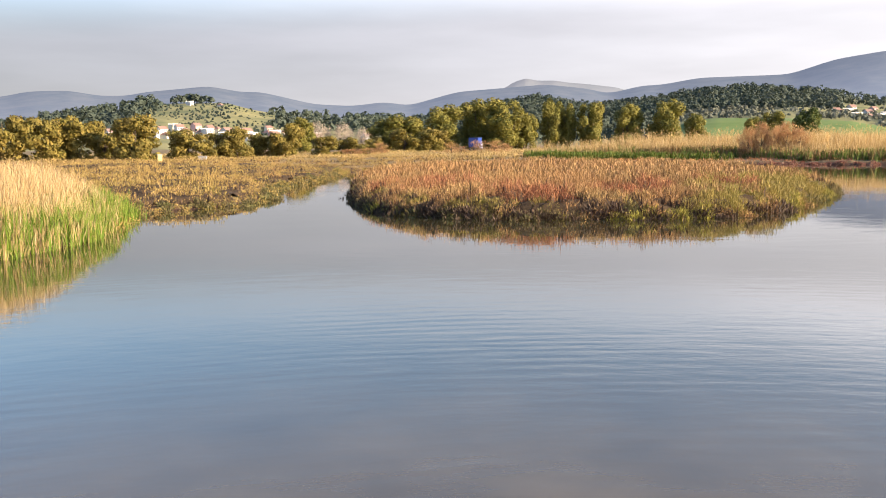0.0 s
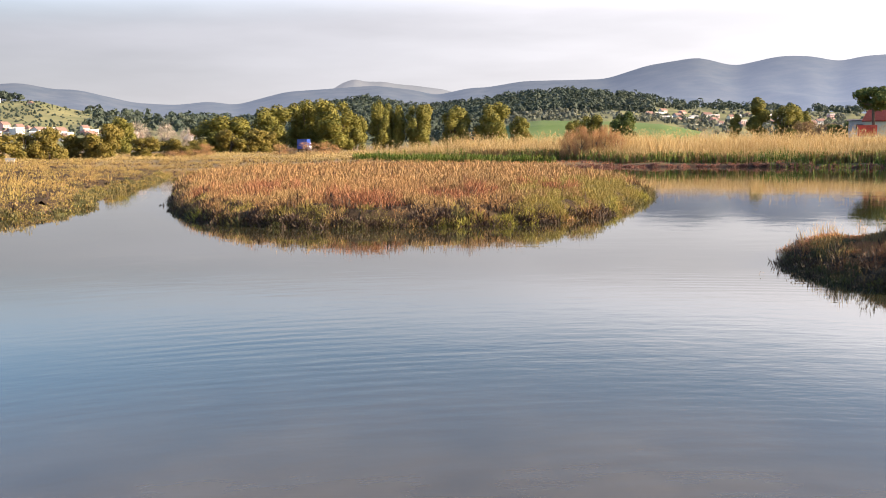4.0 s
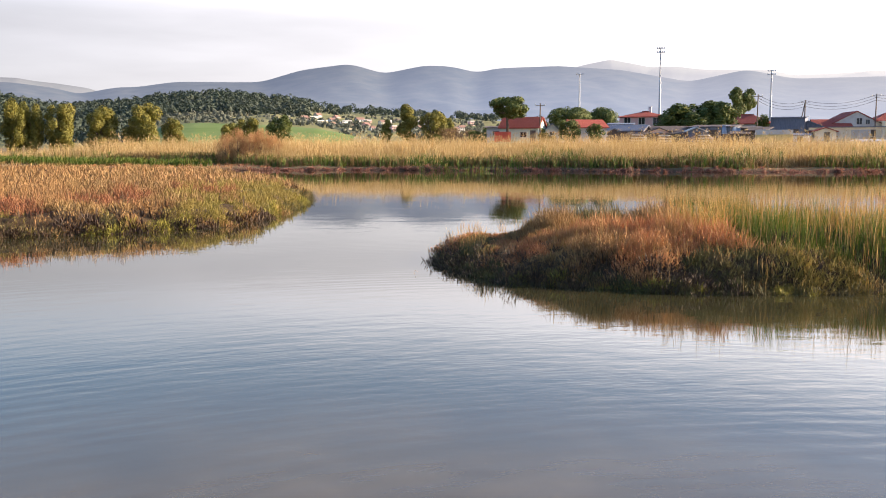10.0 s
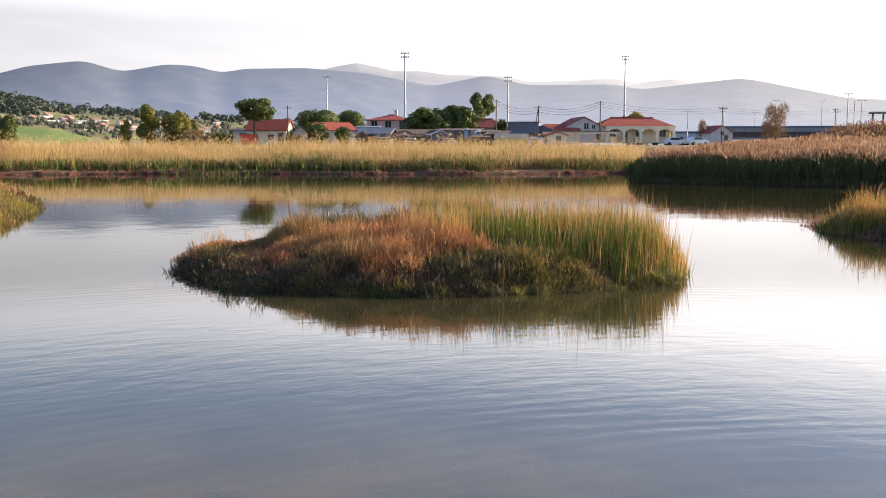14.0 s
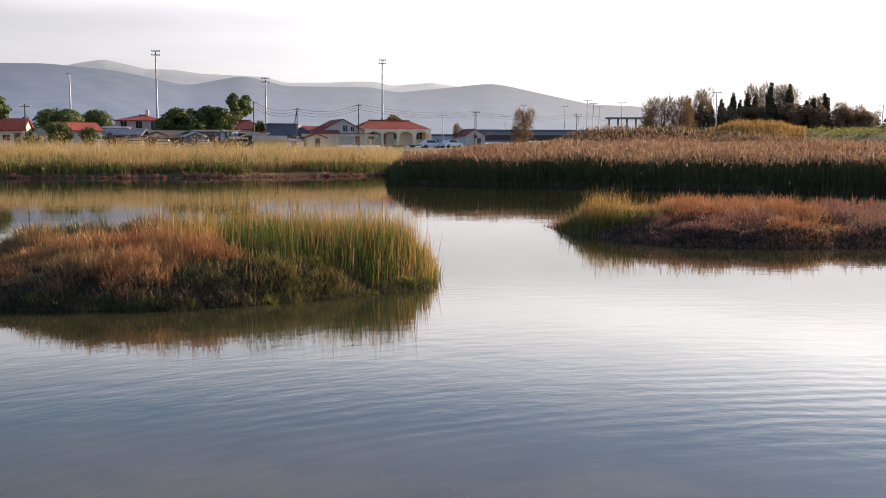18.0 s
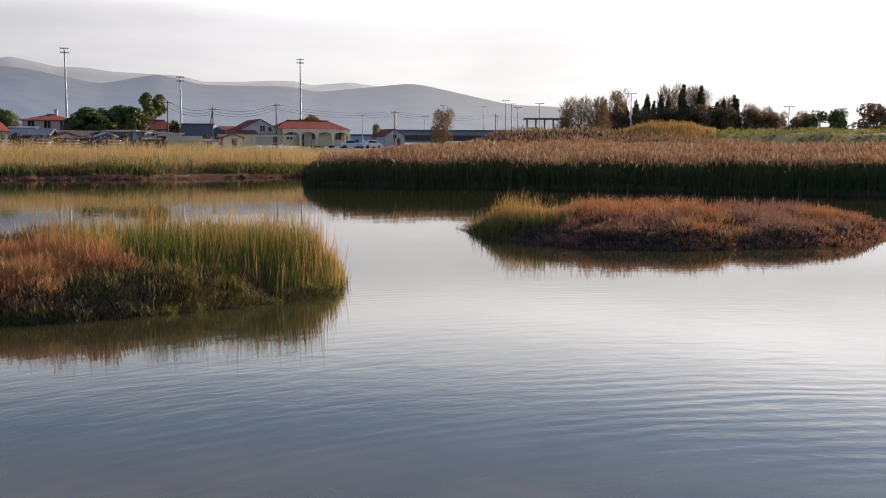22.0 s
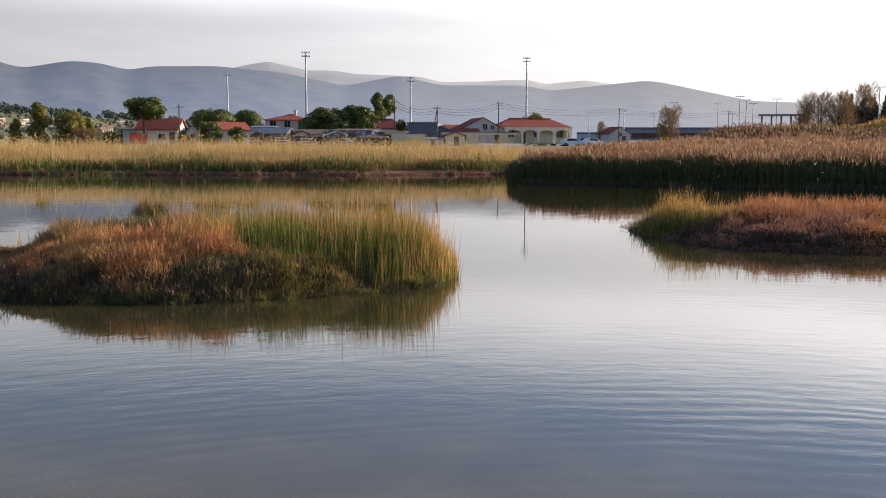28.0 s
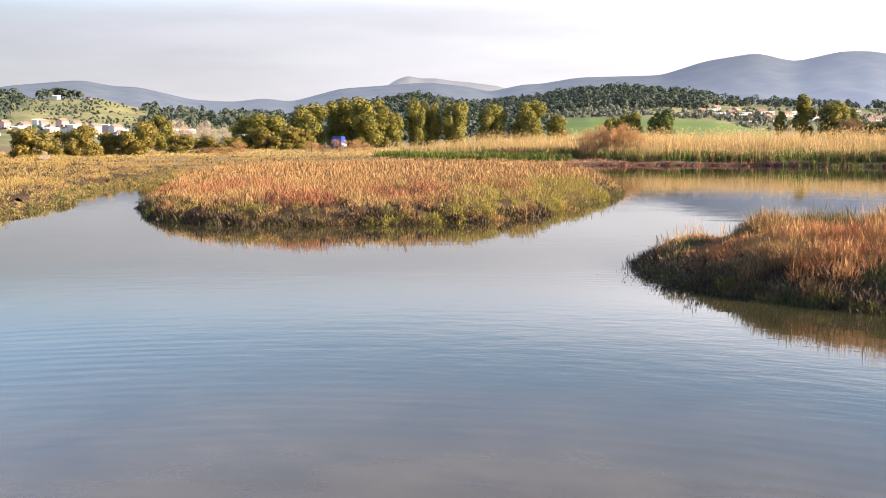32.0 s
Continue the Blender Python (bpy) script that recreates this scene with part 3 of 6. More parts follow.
def land_height(x, y):
    """Height of the ground: the bed of the pond, its banks and the land round it."""
    x, y = np.asarray(x, float), np.asarray(y, float)
    d = -signed(LAKE, x, y) + 0.18 * waves(x, y, 3, 3.0)
    h = -0.35 + 0.62 * smooth((d + 0.7) / 1.7)
    h = h + smooth((d - 1) / 12) * 0.25 + smooth((d - 20) / 80) * 0.5 + 0.06 * waves(x, y, 5, 9) * smooth(d)
    for poly, top in ((ISLE_A, 0.22), (ISLE_B, 0.30), (ISLE_C, 0.25)):
        e = signed(poly, x, y)
        h = np.maximum(h, -0.35 + (0.35 + top) * smooth((e + 0.5) / 1.3))
    # muddy pools behind the low shore
    for px, py, rx, ry in POOLS:
        q = np.hypot((x - px) / rx, (y - py) / ry) + 0.12 * waves(x, y, 7, 5)
        h = np.where(q < 1.6, np.minimum(h, -0.3 + 0.75 * smooth((q - 0.75) / 0.5)), h)
    # the dyke behind the reed bed
    az, r = np.degrees(np.arctan2(x, y)), np.hypot(x, y)
    h = h + 3.5 * smooth((az - 63.5) / 6) * smooth((120 - az) / 10) * np.exp(-((r - 100) / 9.0) ** 2)
    # the village ground behind the far bank lies a little higher
    h = h + 1.6 * smooth((r - 95) / 30) * smooth((az - 26) / 8) * smooth((150 - az) / 20) + 2.2 * smooth((r - 180) / 80) * smooth((az - 58) / 8) * smooth((150 - az) / 20)
    return h


def spaced(lo, hi, a, b, step, far_n):
    """Even steps from a to b, then growing ones to lo and hi."""
    mid = np.arange(a, b + step / 2, step)
    up = np.geomspace(1, hi - b + 1, far_n)[1:] - 1 + b
    dn = a - (np.geomspace(1, a - lo + 1, far_n)[1:] - 1)
    return np.concatenate([dn[::-1], mid, up])


def grid_faces(nu, nv):
    i = np.arange(nu * nv).reshape(nv, nu)
    return np.stack([i[:-1, :-1], i[:-1, 1:], i[1:, 1:], i[1:, :-1]], -1).reshape(-1, 4)


def shade_smooth(ob):
    ob.data.polygons.foreach_set("use_smooth", np.ones(len(ob.data.polygons), bool))
    return ob


gx, gy = spaced(-4700, 4700, -16, 72, 0.45, 45), spaced(-4700, 4700, -12, 104, 0.5, 45)
X, Y = np.meshgrid(gx, gy)
Z = land_height(X.ravel(), Y.ravel())
ground = tagged(shade_smooth(new("ground", np_mesh("ground", np.stack([X.ravel(), Y.ravel(), Z], 1), grid_faces(len(gx), len(gy)), M_GROUND))),
                "flat brown marsh ground with muddy pond banks", "ground", kind="structure")
wx, wy = np.array([-60, -20, 20, 60, 100]), np.array([-85, -40, 0, 40, 112])
X, Y = np.meshgrid(wx, wy)
water = tagged(new("water", np_mesh("water", np.stack([X.ravel(), Y.ravel(), np.zeros(X.size)], 1), grid_faces(5, 5), M_WATER)),
               "calm shallow pond water reflecting the sky", "water", kind="structure")


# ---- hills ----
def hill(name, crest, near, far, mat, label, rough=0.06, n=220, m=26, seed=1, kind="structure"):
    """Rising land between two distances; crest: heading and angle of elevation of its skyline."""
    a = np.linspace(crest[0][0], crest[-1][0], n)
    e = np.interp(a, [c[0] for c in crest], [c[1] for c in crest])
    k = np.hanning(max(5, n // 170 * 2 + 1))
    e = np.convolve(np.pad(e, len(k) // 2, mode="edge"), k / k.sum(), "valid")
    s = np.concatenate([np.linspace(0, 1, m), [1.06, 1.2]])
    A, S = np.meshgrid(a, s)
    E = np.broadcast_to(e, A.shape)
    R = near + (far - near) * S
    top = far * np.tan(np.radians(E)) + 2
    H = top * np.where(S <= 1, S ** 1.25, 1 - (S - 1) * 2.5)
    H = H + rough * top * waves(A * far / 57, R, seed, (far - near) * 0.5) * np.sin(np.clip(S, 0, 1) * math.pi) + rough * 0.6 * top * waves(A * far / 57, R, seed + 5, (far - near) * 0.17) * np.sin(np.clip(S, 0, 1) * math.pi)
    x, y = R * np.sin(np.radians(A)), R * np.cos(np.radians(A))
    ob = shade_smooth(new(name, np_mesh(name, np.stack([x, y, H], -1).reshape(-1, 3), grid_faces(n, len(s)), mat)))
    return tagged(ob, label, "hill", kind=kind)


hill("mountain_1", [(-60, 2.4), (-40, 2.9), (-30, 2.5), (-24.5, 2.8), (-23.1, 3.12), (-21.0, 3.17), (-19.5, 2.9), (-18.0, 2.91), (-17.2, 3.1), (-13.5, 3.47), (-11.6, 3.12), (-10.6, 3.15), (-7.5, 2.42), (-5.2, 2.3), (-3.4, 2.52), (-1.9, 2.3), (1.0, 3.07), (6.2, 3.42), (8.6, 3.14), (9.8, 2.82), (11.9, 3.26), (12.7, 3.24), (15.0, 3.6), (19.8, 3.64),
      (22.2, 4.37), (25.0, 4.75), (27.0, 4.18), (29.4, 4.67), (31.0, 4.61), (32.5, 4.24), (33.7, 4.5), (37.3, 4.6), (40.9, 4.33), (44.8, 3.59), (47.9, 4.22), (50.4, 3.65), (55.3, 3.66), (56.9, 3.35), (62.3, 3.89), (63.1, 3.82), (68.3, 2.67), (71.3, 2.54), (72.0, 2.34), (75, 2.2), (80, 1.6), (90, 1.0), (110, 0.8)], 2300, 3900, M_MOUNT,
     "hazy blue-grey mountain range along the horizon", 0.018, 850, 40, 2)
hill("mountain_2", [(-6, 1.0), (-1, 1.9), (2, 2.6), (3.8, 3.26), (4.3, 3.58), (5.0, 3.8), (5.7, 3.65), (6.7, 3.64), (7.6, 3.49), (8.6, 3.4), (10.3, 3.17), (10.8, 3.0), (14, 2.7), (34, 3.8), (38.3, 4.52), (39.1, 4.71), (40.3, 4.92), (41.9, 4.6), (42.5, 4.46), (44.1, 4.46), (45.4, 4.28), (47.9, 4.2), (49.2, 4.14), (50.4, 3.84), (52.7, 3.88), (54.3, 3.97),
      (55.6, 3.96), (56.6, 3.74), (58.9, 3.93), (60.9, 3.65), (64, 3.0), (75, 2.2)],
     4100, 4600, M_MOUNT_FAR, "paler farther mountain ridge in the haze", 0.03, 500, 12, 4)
KNOLL = [(-40, 0.5), (-30, 1.0), (-25, 1.4), (-21.8, 1.6), (-19.4, 1.95), (-17.2, 2.45), (-14.5, 2.5), (-12.5, 2.5), (-11, 2.1), (-9, 1.75), (-7.4, 1.55), (-4.7, 1.5), (-1, 1.35), (4, 1.2), (9, 0.9), (12, 0.3)]
WOOD = [(-2, 1.2), (1, 1.75), (4, 2.3), (6, 2.5), (7.7, 2.1), (9.5, 1.95), (12.2, 2.25), (15.4, 2.72), (17.8, 2.85), (21.4, 2.5), (24, 2.05), (26.4, 1.85), (32.7, 1.5), (38, 1.1), (46, 0.6), (50, 0.2)]
MEADOW = [(11.5, 0.1), (13, 0.6), (14.5, 1.15), (16, 1.3), (20, 1.2), (23, 1.0), (25.5, 0.5), (27, 0.1)]
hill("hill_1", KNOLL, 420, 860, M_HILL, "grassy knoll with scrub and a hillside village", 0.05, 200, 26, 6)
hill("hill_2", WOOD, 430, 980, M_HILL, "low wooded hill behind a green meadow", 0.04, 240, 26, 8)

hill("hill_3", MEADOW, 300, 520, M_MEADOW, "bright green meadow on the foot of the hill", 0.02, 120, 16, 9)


def on_hill(crest, near, far, az, s):
    """A place on a hill's slope, s from its foot (0) to its crest (1)."""
    top = far * np.tan(np.radians(np.interp(az, [c[0] for c in crest], [c[1] for c in crest]))) + 2
    r = near + (far - near) * s
    return r * np.sin(np.radians(az)), r * np.cos(np.radians(az)), top * s ** 1.25


# ---- plants ----
def blades(p, h, w, lean, turn, bend=0.5):
    """Tapering blades: five vertices and three triangles each."""
    n = len(p)
    h, w, lean = (np.broadcast_to(q, n).astype(float) for q in (h, w, lean))
    side = np.stack([np.cos(turn), np.sin(turn), np.zeros(n)], 1)
    la = turn + rng.uniform(0.3, 2.8, n)
    out = np.stack([np.cos(la), np.sin(la), np.zeros(n)], 1)
    up = np.array([0, 0, 1.0])
    m = p + up * (h * 0.55)[:, None] + out * (h * lean * 0.35)[:, None]
    t = p + up * (h * (1 - 0.25 * np.minimum(lean, 1)))[:, None] + out * (h * lean * (0.5 + bend))[:, None]
    s = side * (w / 2)[:, None]
    v = np.stack([p - s, p + s, m - s * 0.8, m + s * 0.8, t], 1).reshape(-1, 3)
    f = np.array([[0, 1, 3], [0, 3, 2], [2, 3, 4]])
    return v, (np.arange(n)[:, None, None] * 5 + f).reshape(-1, 3)


def joined(parts):
    vs, fs, k = [], [], 0
    for v, f in parts:
        vs.append(v)
        fs.append(f + k)
        k += len(v)
    return np.concatenate(vs), np.concatenate(fs)


def scatter(poly, count, keep=None):
    """Random places within a polygon; keep gives the share kept at a place."""
    xs, ys = [q[0] for q in poly], [q[1] for q in poly]
    x, y = rng.uniform(min(xs), max(xs), count), rng.uniform(min(ys), max(ys), count)
    k = inside(poly, x, y)
    if keep is not None:
        k &= rng.random(count) < keep(x, y)
    return x[k], y[k]


def twigs(p, d, length, w):
    """Diamond-shaped twigs at p along d."""
    n = len(p)
    d = d / np.linalg.norm(d, axis=1)[:, None]
    s = np.cross(d, rng.normal(size=(n, 3)))
    s /= np.linalg.norm(s, axis=1)[:, None] + 1e-6
    s *= (w / 2)[:, None]
    m = p + d * (length * 0.55)[:, None]
    t = p + d * length[:, None]
    t[:, 2] += length * 0.15
    v = np.stack([p, m - s, t, m + s], 1).reshape(-1, 3)
    return v, np.arange(n * 4).reshape(-1, 4)


def tufts(x, y, size, per, width, height, spread=0.55, base=-0.04, long=(0.07, 0.22), wild=0.6):
    """Bushy mounds: short twigs pointing out and up all over each one, none low down between them."""
    n = len(x)
    size = np.broadcast_to(size, n) * rng.uniform(0.75, 1.25, n)
    height = np.broadcast_to(height, n)
    i = np.repeat(np.arange(n), per)
    k = n * per
    d = rng.normal(size=(k, 3))
    d[:, 2] = np.abs(d[:, 2]) * 1.1
    d /= np.linalg.norm(d, axis=1)[:, None]
    r = 0.35 + 0.55 * rng.random(k) ** 0.6
    half = size[i] * 0.62
    p = np.stack([x[i] + d[:, 0] * half * r, y[i] + d[:, 1] * half * r, land_height(x, y)[i] + base + d[:, 2] * height[i] * 0.78 * r], 1)
    up = np.stack([d[:, 0] * spread, d[:, 1] * spread, d[:, 2] * 0.6 + 0.6], 1) + rng.normal(0, wild, (k, 3))
    return twigs(p, up, height[i] * rng.uniform(long[0], long[1], k), width * rng.uniform(0.6, 1.4, k))


def stems(x, y, size, per, width, height):
    """Dark woody stems added inside the bushes to block light and darken their gaps."""
    n = len(x)
    i = np.repeat(np.arange(n), per)
    k = n * per
    a, r = rng.uniform(0, 6.283, k), np.sqrt(rng.random(k)) * 0.42 * size
    p = np.stack([x[i] + np.cos(a) * r, y[i] + np.sin(a) * r, land_height(x, y)[i] - 0.05], 1)
    d = np.stack([np.cos(a) * 0.25, np.sin(a) * 0.25, np.ones(k)], 1) + rng.normal(0, 0.15, (k, 3))
    return twigs(p, d, np.broadcast_to(height, n)[i] * rng.uniform(0.35, 0.62, k), width * rng.uniform(0.6, 1.4, k))


def fringe(poly, step, wide, first=0, last=None):
    """Places along a polygon's edge, scattered a little to both sides of it."""
    pts, n = [], len(poly)
    for i in range(first, n if last is None else last):
        (x1, y1), (x2, y2) = poly[i], poly[(i + 1) % n]
        k = max(2, int(math.hypot(x2 - x1, y2 - y1) / step))
        u = rng.random(k)
        pts.append(np.stack([x1 + (x2 - x1) * u, y1 + (y2 - y1) * u], 1) + rng.normal(0, wide, (k, 2)))
    p = np.concatenate(pts)
    return p[:, 0], p[:, 1]


def cells(x, y, size, seed):
    """Rounded bushes over the ground: the distance to the nearest bush's middle, in bush sizes, and a number of its own for each."""
    gx, gy = np.floor(x / size), np.floor(y / size)
    best, own = np.full(len(x), 9.0), np.zeros(len(x))
    for i in (-1, 0, 1):
        for j in (-1, 0, 1):
            cx, cy = gx + i, gy + j
            h1, h2 = np.modf(np.abs(np.sin(cx * 127.1 + cy * 311.7 + seed) * 43758.5453))[0], np.modf(np.abs(np.sin(cx * 269.5 + cy * 183.3 + seed) * 24634.6345))[0]
            d = np.hypot(x / size - cx - h1, y / size - cy - h2)
            own = np.where(d < best, np.modf(h1 * 7.31 + h2)[0], own)
            best = np.minimum(best, d)
    return best, own


def domes(x, y, size, seed):
    """Height over the ground of rounded bushes, 0 between them and up to 1 at their tops."""
    d, own = cells(x, y, size, seed)
    return np.sqrt(np.clip(1 - (d / 0.78) ** 2, 0, 1)) * (0.6 + 0.4 * own), own


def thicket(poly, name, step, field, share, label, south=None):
    """A lumpy dark sheet added under the bushes' tips as the shade inside them; field gives the bushes' height."""
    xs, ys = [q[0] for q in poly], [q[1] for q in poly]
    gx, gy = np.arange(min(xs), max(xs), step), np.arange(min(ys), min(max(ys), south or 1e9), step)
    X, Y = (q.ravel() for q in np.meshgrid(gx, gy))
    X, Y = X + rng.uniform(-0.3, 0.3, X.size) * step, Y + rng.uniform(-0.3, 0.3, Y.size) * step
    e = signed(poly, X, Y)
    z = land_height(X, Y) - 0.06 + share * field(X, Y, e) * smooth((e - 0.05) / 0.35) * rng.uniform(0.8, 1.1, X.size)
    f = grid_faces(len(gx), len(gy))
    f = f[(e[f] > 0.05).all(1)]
    stuff(name, np.stack([X, Y, z], 1), f, M_INNER_SHADE, label, "shrubs")


# island A: rust-red glasswort with a green fringe along the water
def large_isle(x, y, e):
    return 0.80 * (0.80 + 0.20 * smooth(e / 4)) * (0.16 + 0.96 * domes(x, y, 1.5, 11)[0] + 0.32 * domes(x, y, 0.65, 12)[0])


thicket(ISLE_A, "shade_sheet", 0.14, large_isle, 0.44, "added dark sheet for the shade inside the large island's bushes", 42)


def isle_shrubs(poly, name, count, per, width, mat_top, label, far_keep, fringe):
    x, y = scatter(poly, count, far_keep)
    e = signed(poly, x, y)
    own = cells(x, y, 1.5, 11)[1]
    hh = large_isle(x, y, e) * rng.uniform(0.85, 1.15, len(x))
    top = e > 0.1
    g = ~top | ((e < fringe) & (waves(x, y, 19, 3.0) > 0.25))
    ok = top & ~g
    near = np.hypot(x, y) < 38
    red = (waves(x, y, 13, 5.0) + 1.2 * (own - 0.5) > 0.42) & (e > 0.5) & (e < 4.5 + waves(x, y, 17, 6)) & near
    lime = ok & near & (x > 8.0 + 6 * (own - 0.5)) & (e < 3.0 + 2 * own)
    v, f = tufts(x[lime], y[lime], 0.52, per, width, hh[lime], 0.75, long=(0.08, 0.24), wild=0.42)
    stuff("yellow_green_shrubs", v, f, M_SHRUB_G, "yellow-green glasswort bushes at the large island's end", "shrubs")
    ok &= ~lime
    for sel, what, mat, number, wide, reach in ((ok & near & ~red, name, mat_top, per, width, (0.08, 0.24)), (ok & red, "crimson_glasswort", M_SHRUB_R, per, width, (0.08, 0.24)),
                                                (ok & ~near, "distant_glasswort", mat_top, per // 4, width * 2.5, (0.12, 0.28))):
        v, f = tufts(x[sel], y[sel], 0.52, number, wide, hh[sel], 0.75, long=reach, wild=0.42)
        stuff(what, v, f, mat, "crimson glasswort patches on the large island" if mat is M_SHRUB_R else label, "shrubs")
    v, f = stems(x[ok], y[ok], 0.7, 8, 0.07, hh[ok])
    stuff("gap_stems", v, f, M_STEM, "dark woody stems added inside the glasswort to darken its gaps", "shrubs")
    return x[g], y[g]


def near_share(d0):
    return lambda x, y: np.clip((d0 / np.hypot(x, y)) ** 1.5, 0.1, 1)


gx1, gy1 = isle_shrubs(ISLE_A, "glasswort_shrubs", 17000, 150, 0.0125, M_SHRUB_A, "dense rust-red and tan glasswort covering the large island", near_share(31), 0.9)
v, f = tufts(gx1, gy1, 0.5, 140, 0.016, 0.36 * rng.uniform(0.6, 1.5, len(gx1)), 0.8, long=(0.12, 0.30), wild=0.45)
stuff("green_glasswort", v, f, M_SHRUB_G, "green glasswort fringe along the island's waterline", "shrubs")
fx, fy = fringe(ISLE_A, 0.16, 0.14, 0, 12)
_, own = cells(fx, fy, 0.9, 14)
# dark olive, mostly on the left, paints the shaded side of the foot
pick = own < np.where(fx > 3.5, 0.45, 0.9)
bright = ~pick & (own < np.where(fx > 3.5, 0.85, 0.94))
for sel, name, mat, high, label in ((pick, "waterline_glasswort", M_SHRUB_O, 0.40, "olive glasswort hanging over the large island's waterline, dark for the shade there"), (bright, "lime_glasswort", M_LIME, 0.50, "lime-green glasswort clumps at the large island's waterline"),
                                    (~pick & ~bright, "waterline_shrubs", M_SHRUB_A, 0.42, "rust glasswort hanging over the large island's waterline")):
    v, f = tufts(fx[sel], fy[sel], 0.42, 110, 0.016, high * rng.uniform(0.5, 1.35, int(sel.sum())), 0.85, base=0.05, long=(0.12, 0.30), wild=0.5)
    stuff(name, v, f, mat, label, "shrubs")

# dark stems added along the foot of the bushes, painting the shade there
def foot(poly, name, first, last, step, height, width, label, mat=M_STEM):
    fx, fy = fringe(poly, step, 0.16, first, last)
    v, f = tufts(fx, fy, 0.34, 60, width, height * rng.uniform(0.6, 1.3, len(fx)), 0.8, base=0.1, long=(0.2, 0.5), wild=0.4)
    stuff(name, v, f, mat, label, "shrubs")


foot(ISLE_A, "island_foot_shade", 0, 9, 0.12, 0.32, 0.03, "dark stems painting the shade at the large island's waterline")
foot(ISLE_B, "small_island_foot_shade", 0, 6, 0.07, 0.24, 0.012, "dark stems painting the shade at the small island's waterline")
foot(LAKE, "shore_foot_stems", 6, 14, 0.2, 0.24, 0.035, "olive and brown stems at the shore's waterline", M_SHRUB_O)
foot(LAKE, "far_bank_foot_stems", 17, 27, 0.16, 0.26, 0.05, "dusky red stems along the far waterline", M_SHRUB_C)


def reeds(x, y, h, width, leaves=3, lean=0.12, base=None):
    """Reed stems with leaves: tall thin blades and shorter ones springing from them."""
    n = len(x)
    h = np.broadcast_to(h, n)
    z = land_height(x, y) - 0.05 if base is None else np.full(n, base)
    p = np.stack([x, y, z], 1)
    out = [blades(p, h, width, lean * rng.uniform(0.2, 1.6, n), rng.uniform(0, 6.283, n), 0.3)]
    for k in range(leaves):
        q = p.copy()
        at = rng.uniform(0.1, 0.7, n)
        q[:, 2] += h * at
        q[:, :2] += rng.normal(0, 0.03, (n, 2))
        out.append(blades(q, h * (0.95 - at) * rng.uniform(0.6, 1.0, n), width * 1.2, rng.uniform(0.15, 0.6, n), rng.uniform(0, 6.283, n)))
    return joined(out)


def heads(x, y, h, size):
    """Feathery seed heads at the reed tops, each three crossed plumes."""
    n = len(x)
    z = land_height(x, y) - 0.05 + h
    out = []
    for k in range(3):
        p = np.stack([x + rng.normal(0, 0.04, n), y + rng.normal(0, 0.04, n), z - size * rng.uniform(0.5, 1.0, n)], 1)
        out.append(blades(p, size * rng.uniform(0.8, 1.4, n), size * 0.24, rng.uniform(0.1, 0.7, n), rng.uniform(0, 6.283, n)))
    return joined(out)


# left shore: tan glasswort, straw in front
SHORE = [(-8.6, 24), (-9.4, 28.4), (-8.1, 30), (-6.8, 31.5), (-6.4, 35), (-7.4, 40), (-7.8, 44), (-7.1, 50), (-6.9, 55), (-7.2, 66), (-7.5, 74), (-5, 78.5), (4, 80.5), (14, 80.5), (24, 79),
         (20, 100), (-10, 112), (-50, 110), (-34, 70), (-20, 36), (-15, 24)]


def low_shore(x, y, e):
    return (0.46 + 0.1 * smooth((e - 0.3) / 2)) * (0.24 + 1.05 * domes(x, y, 2.0, 21)[0]) * np.where(y > 76, 0.8, 1)


thicket(SHORE, "shore_shade_sheet", 0.3, low_shore, 0.42, "added dark sheet for the shade inside the shore's bushes", 74)
x, y = scatter(SHORE, 22000, near_share(36))
e = signed(SHORE, x, y)
edge = (e < 1.0) & (rng.random(len(x)) < 0.45) & (y < 78)
hh = low_shore(x, y, e) * rng.uniform(0.8, 1.2, len(x))
ok = ~edge & (land_height(x, y) > 0.05)
v, f = tufts(x[ok], y[ok], 0.8, 60, 0.028, hh[ok], 0.75, long=(0.10, 0.28), wild=0.42)
stuff("shore_glasswort", v, f, M_SHRUB_T, "tan and rust glasswort covering the low shore", "shrubs")
v, f = stems(x[ok], y[ok], 1.0, 5, 0.08, hh[ok])
stuff("shore_stems", v, f, M_STEM, "dark woody stems added inside the shore glasswort to darken its gaps", "shrubs")
fx, fy = fringe(LAKE, 0.2, 0.16, 4, 18)
x, y = np.concatenate([x[edge], fx]), np.concatenate([y[edge], fy])
k = rng.random(len(x)) < 0.6
v, f = tufts(x[k], y[k], 0.55, 70, 0.032, 0.36 * rng.uniform(0.6, 1.3, int(k.sum())), 0.8, base=0.04)
stuff("shore_edge_glasswort", v, f, M_SHRUB_T, "tan glasswort along the shore's waterline", "shrubs")
x, y = x[~k], y[~k]
v, f = tufts(x, y, 0.55, 70, 0.032, 0.36 * rng.uniform(0.6, 1.3, len(x)), 0.8, base=0.04)
stuff("shore_green_glasswort", v, f, M_SHRUB_G, "green glasswort along the shore's waterline", "shrubs")

# the pale grass strip before the far trees
FAR_GRASS = [(-60, 100), (-34, 92), (-10, 100), (18, 100), (30, 96), (40, 105), (30, 150), (-10, 150), (-60, 140)]
x, y = scatter(FAR_GRASS, 4200)
x, y = x[land_height(x, y) > 0.1], y[land_height(x, y) > 0.1]
v, f = tufts(x, y, 1.5, 18, 0.13, 0.45 * (1 + 0.4 * waves(x, y, 31, 14)), 0.8)
stuff("meadow_grass", v, f, M_STRAWGRASS, "low straw-coloured grass behind the shore", "grass")

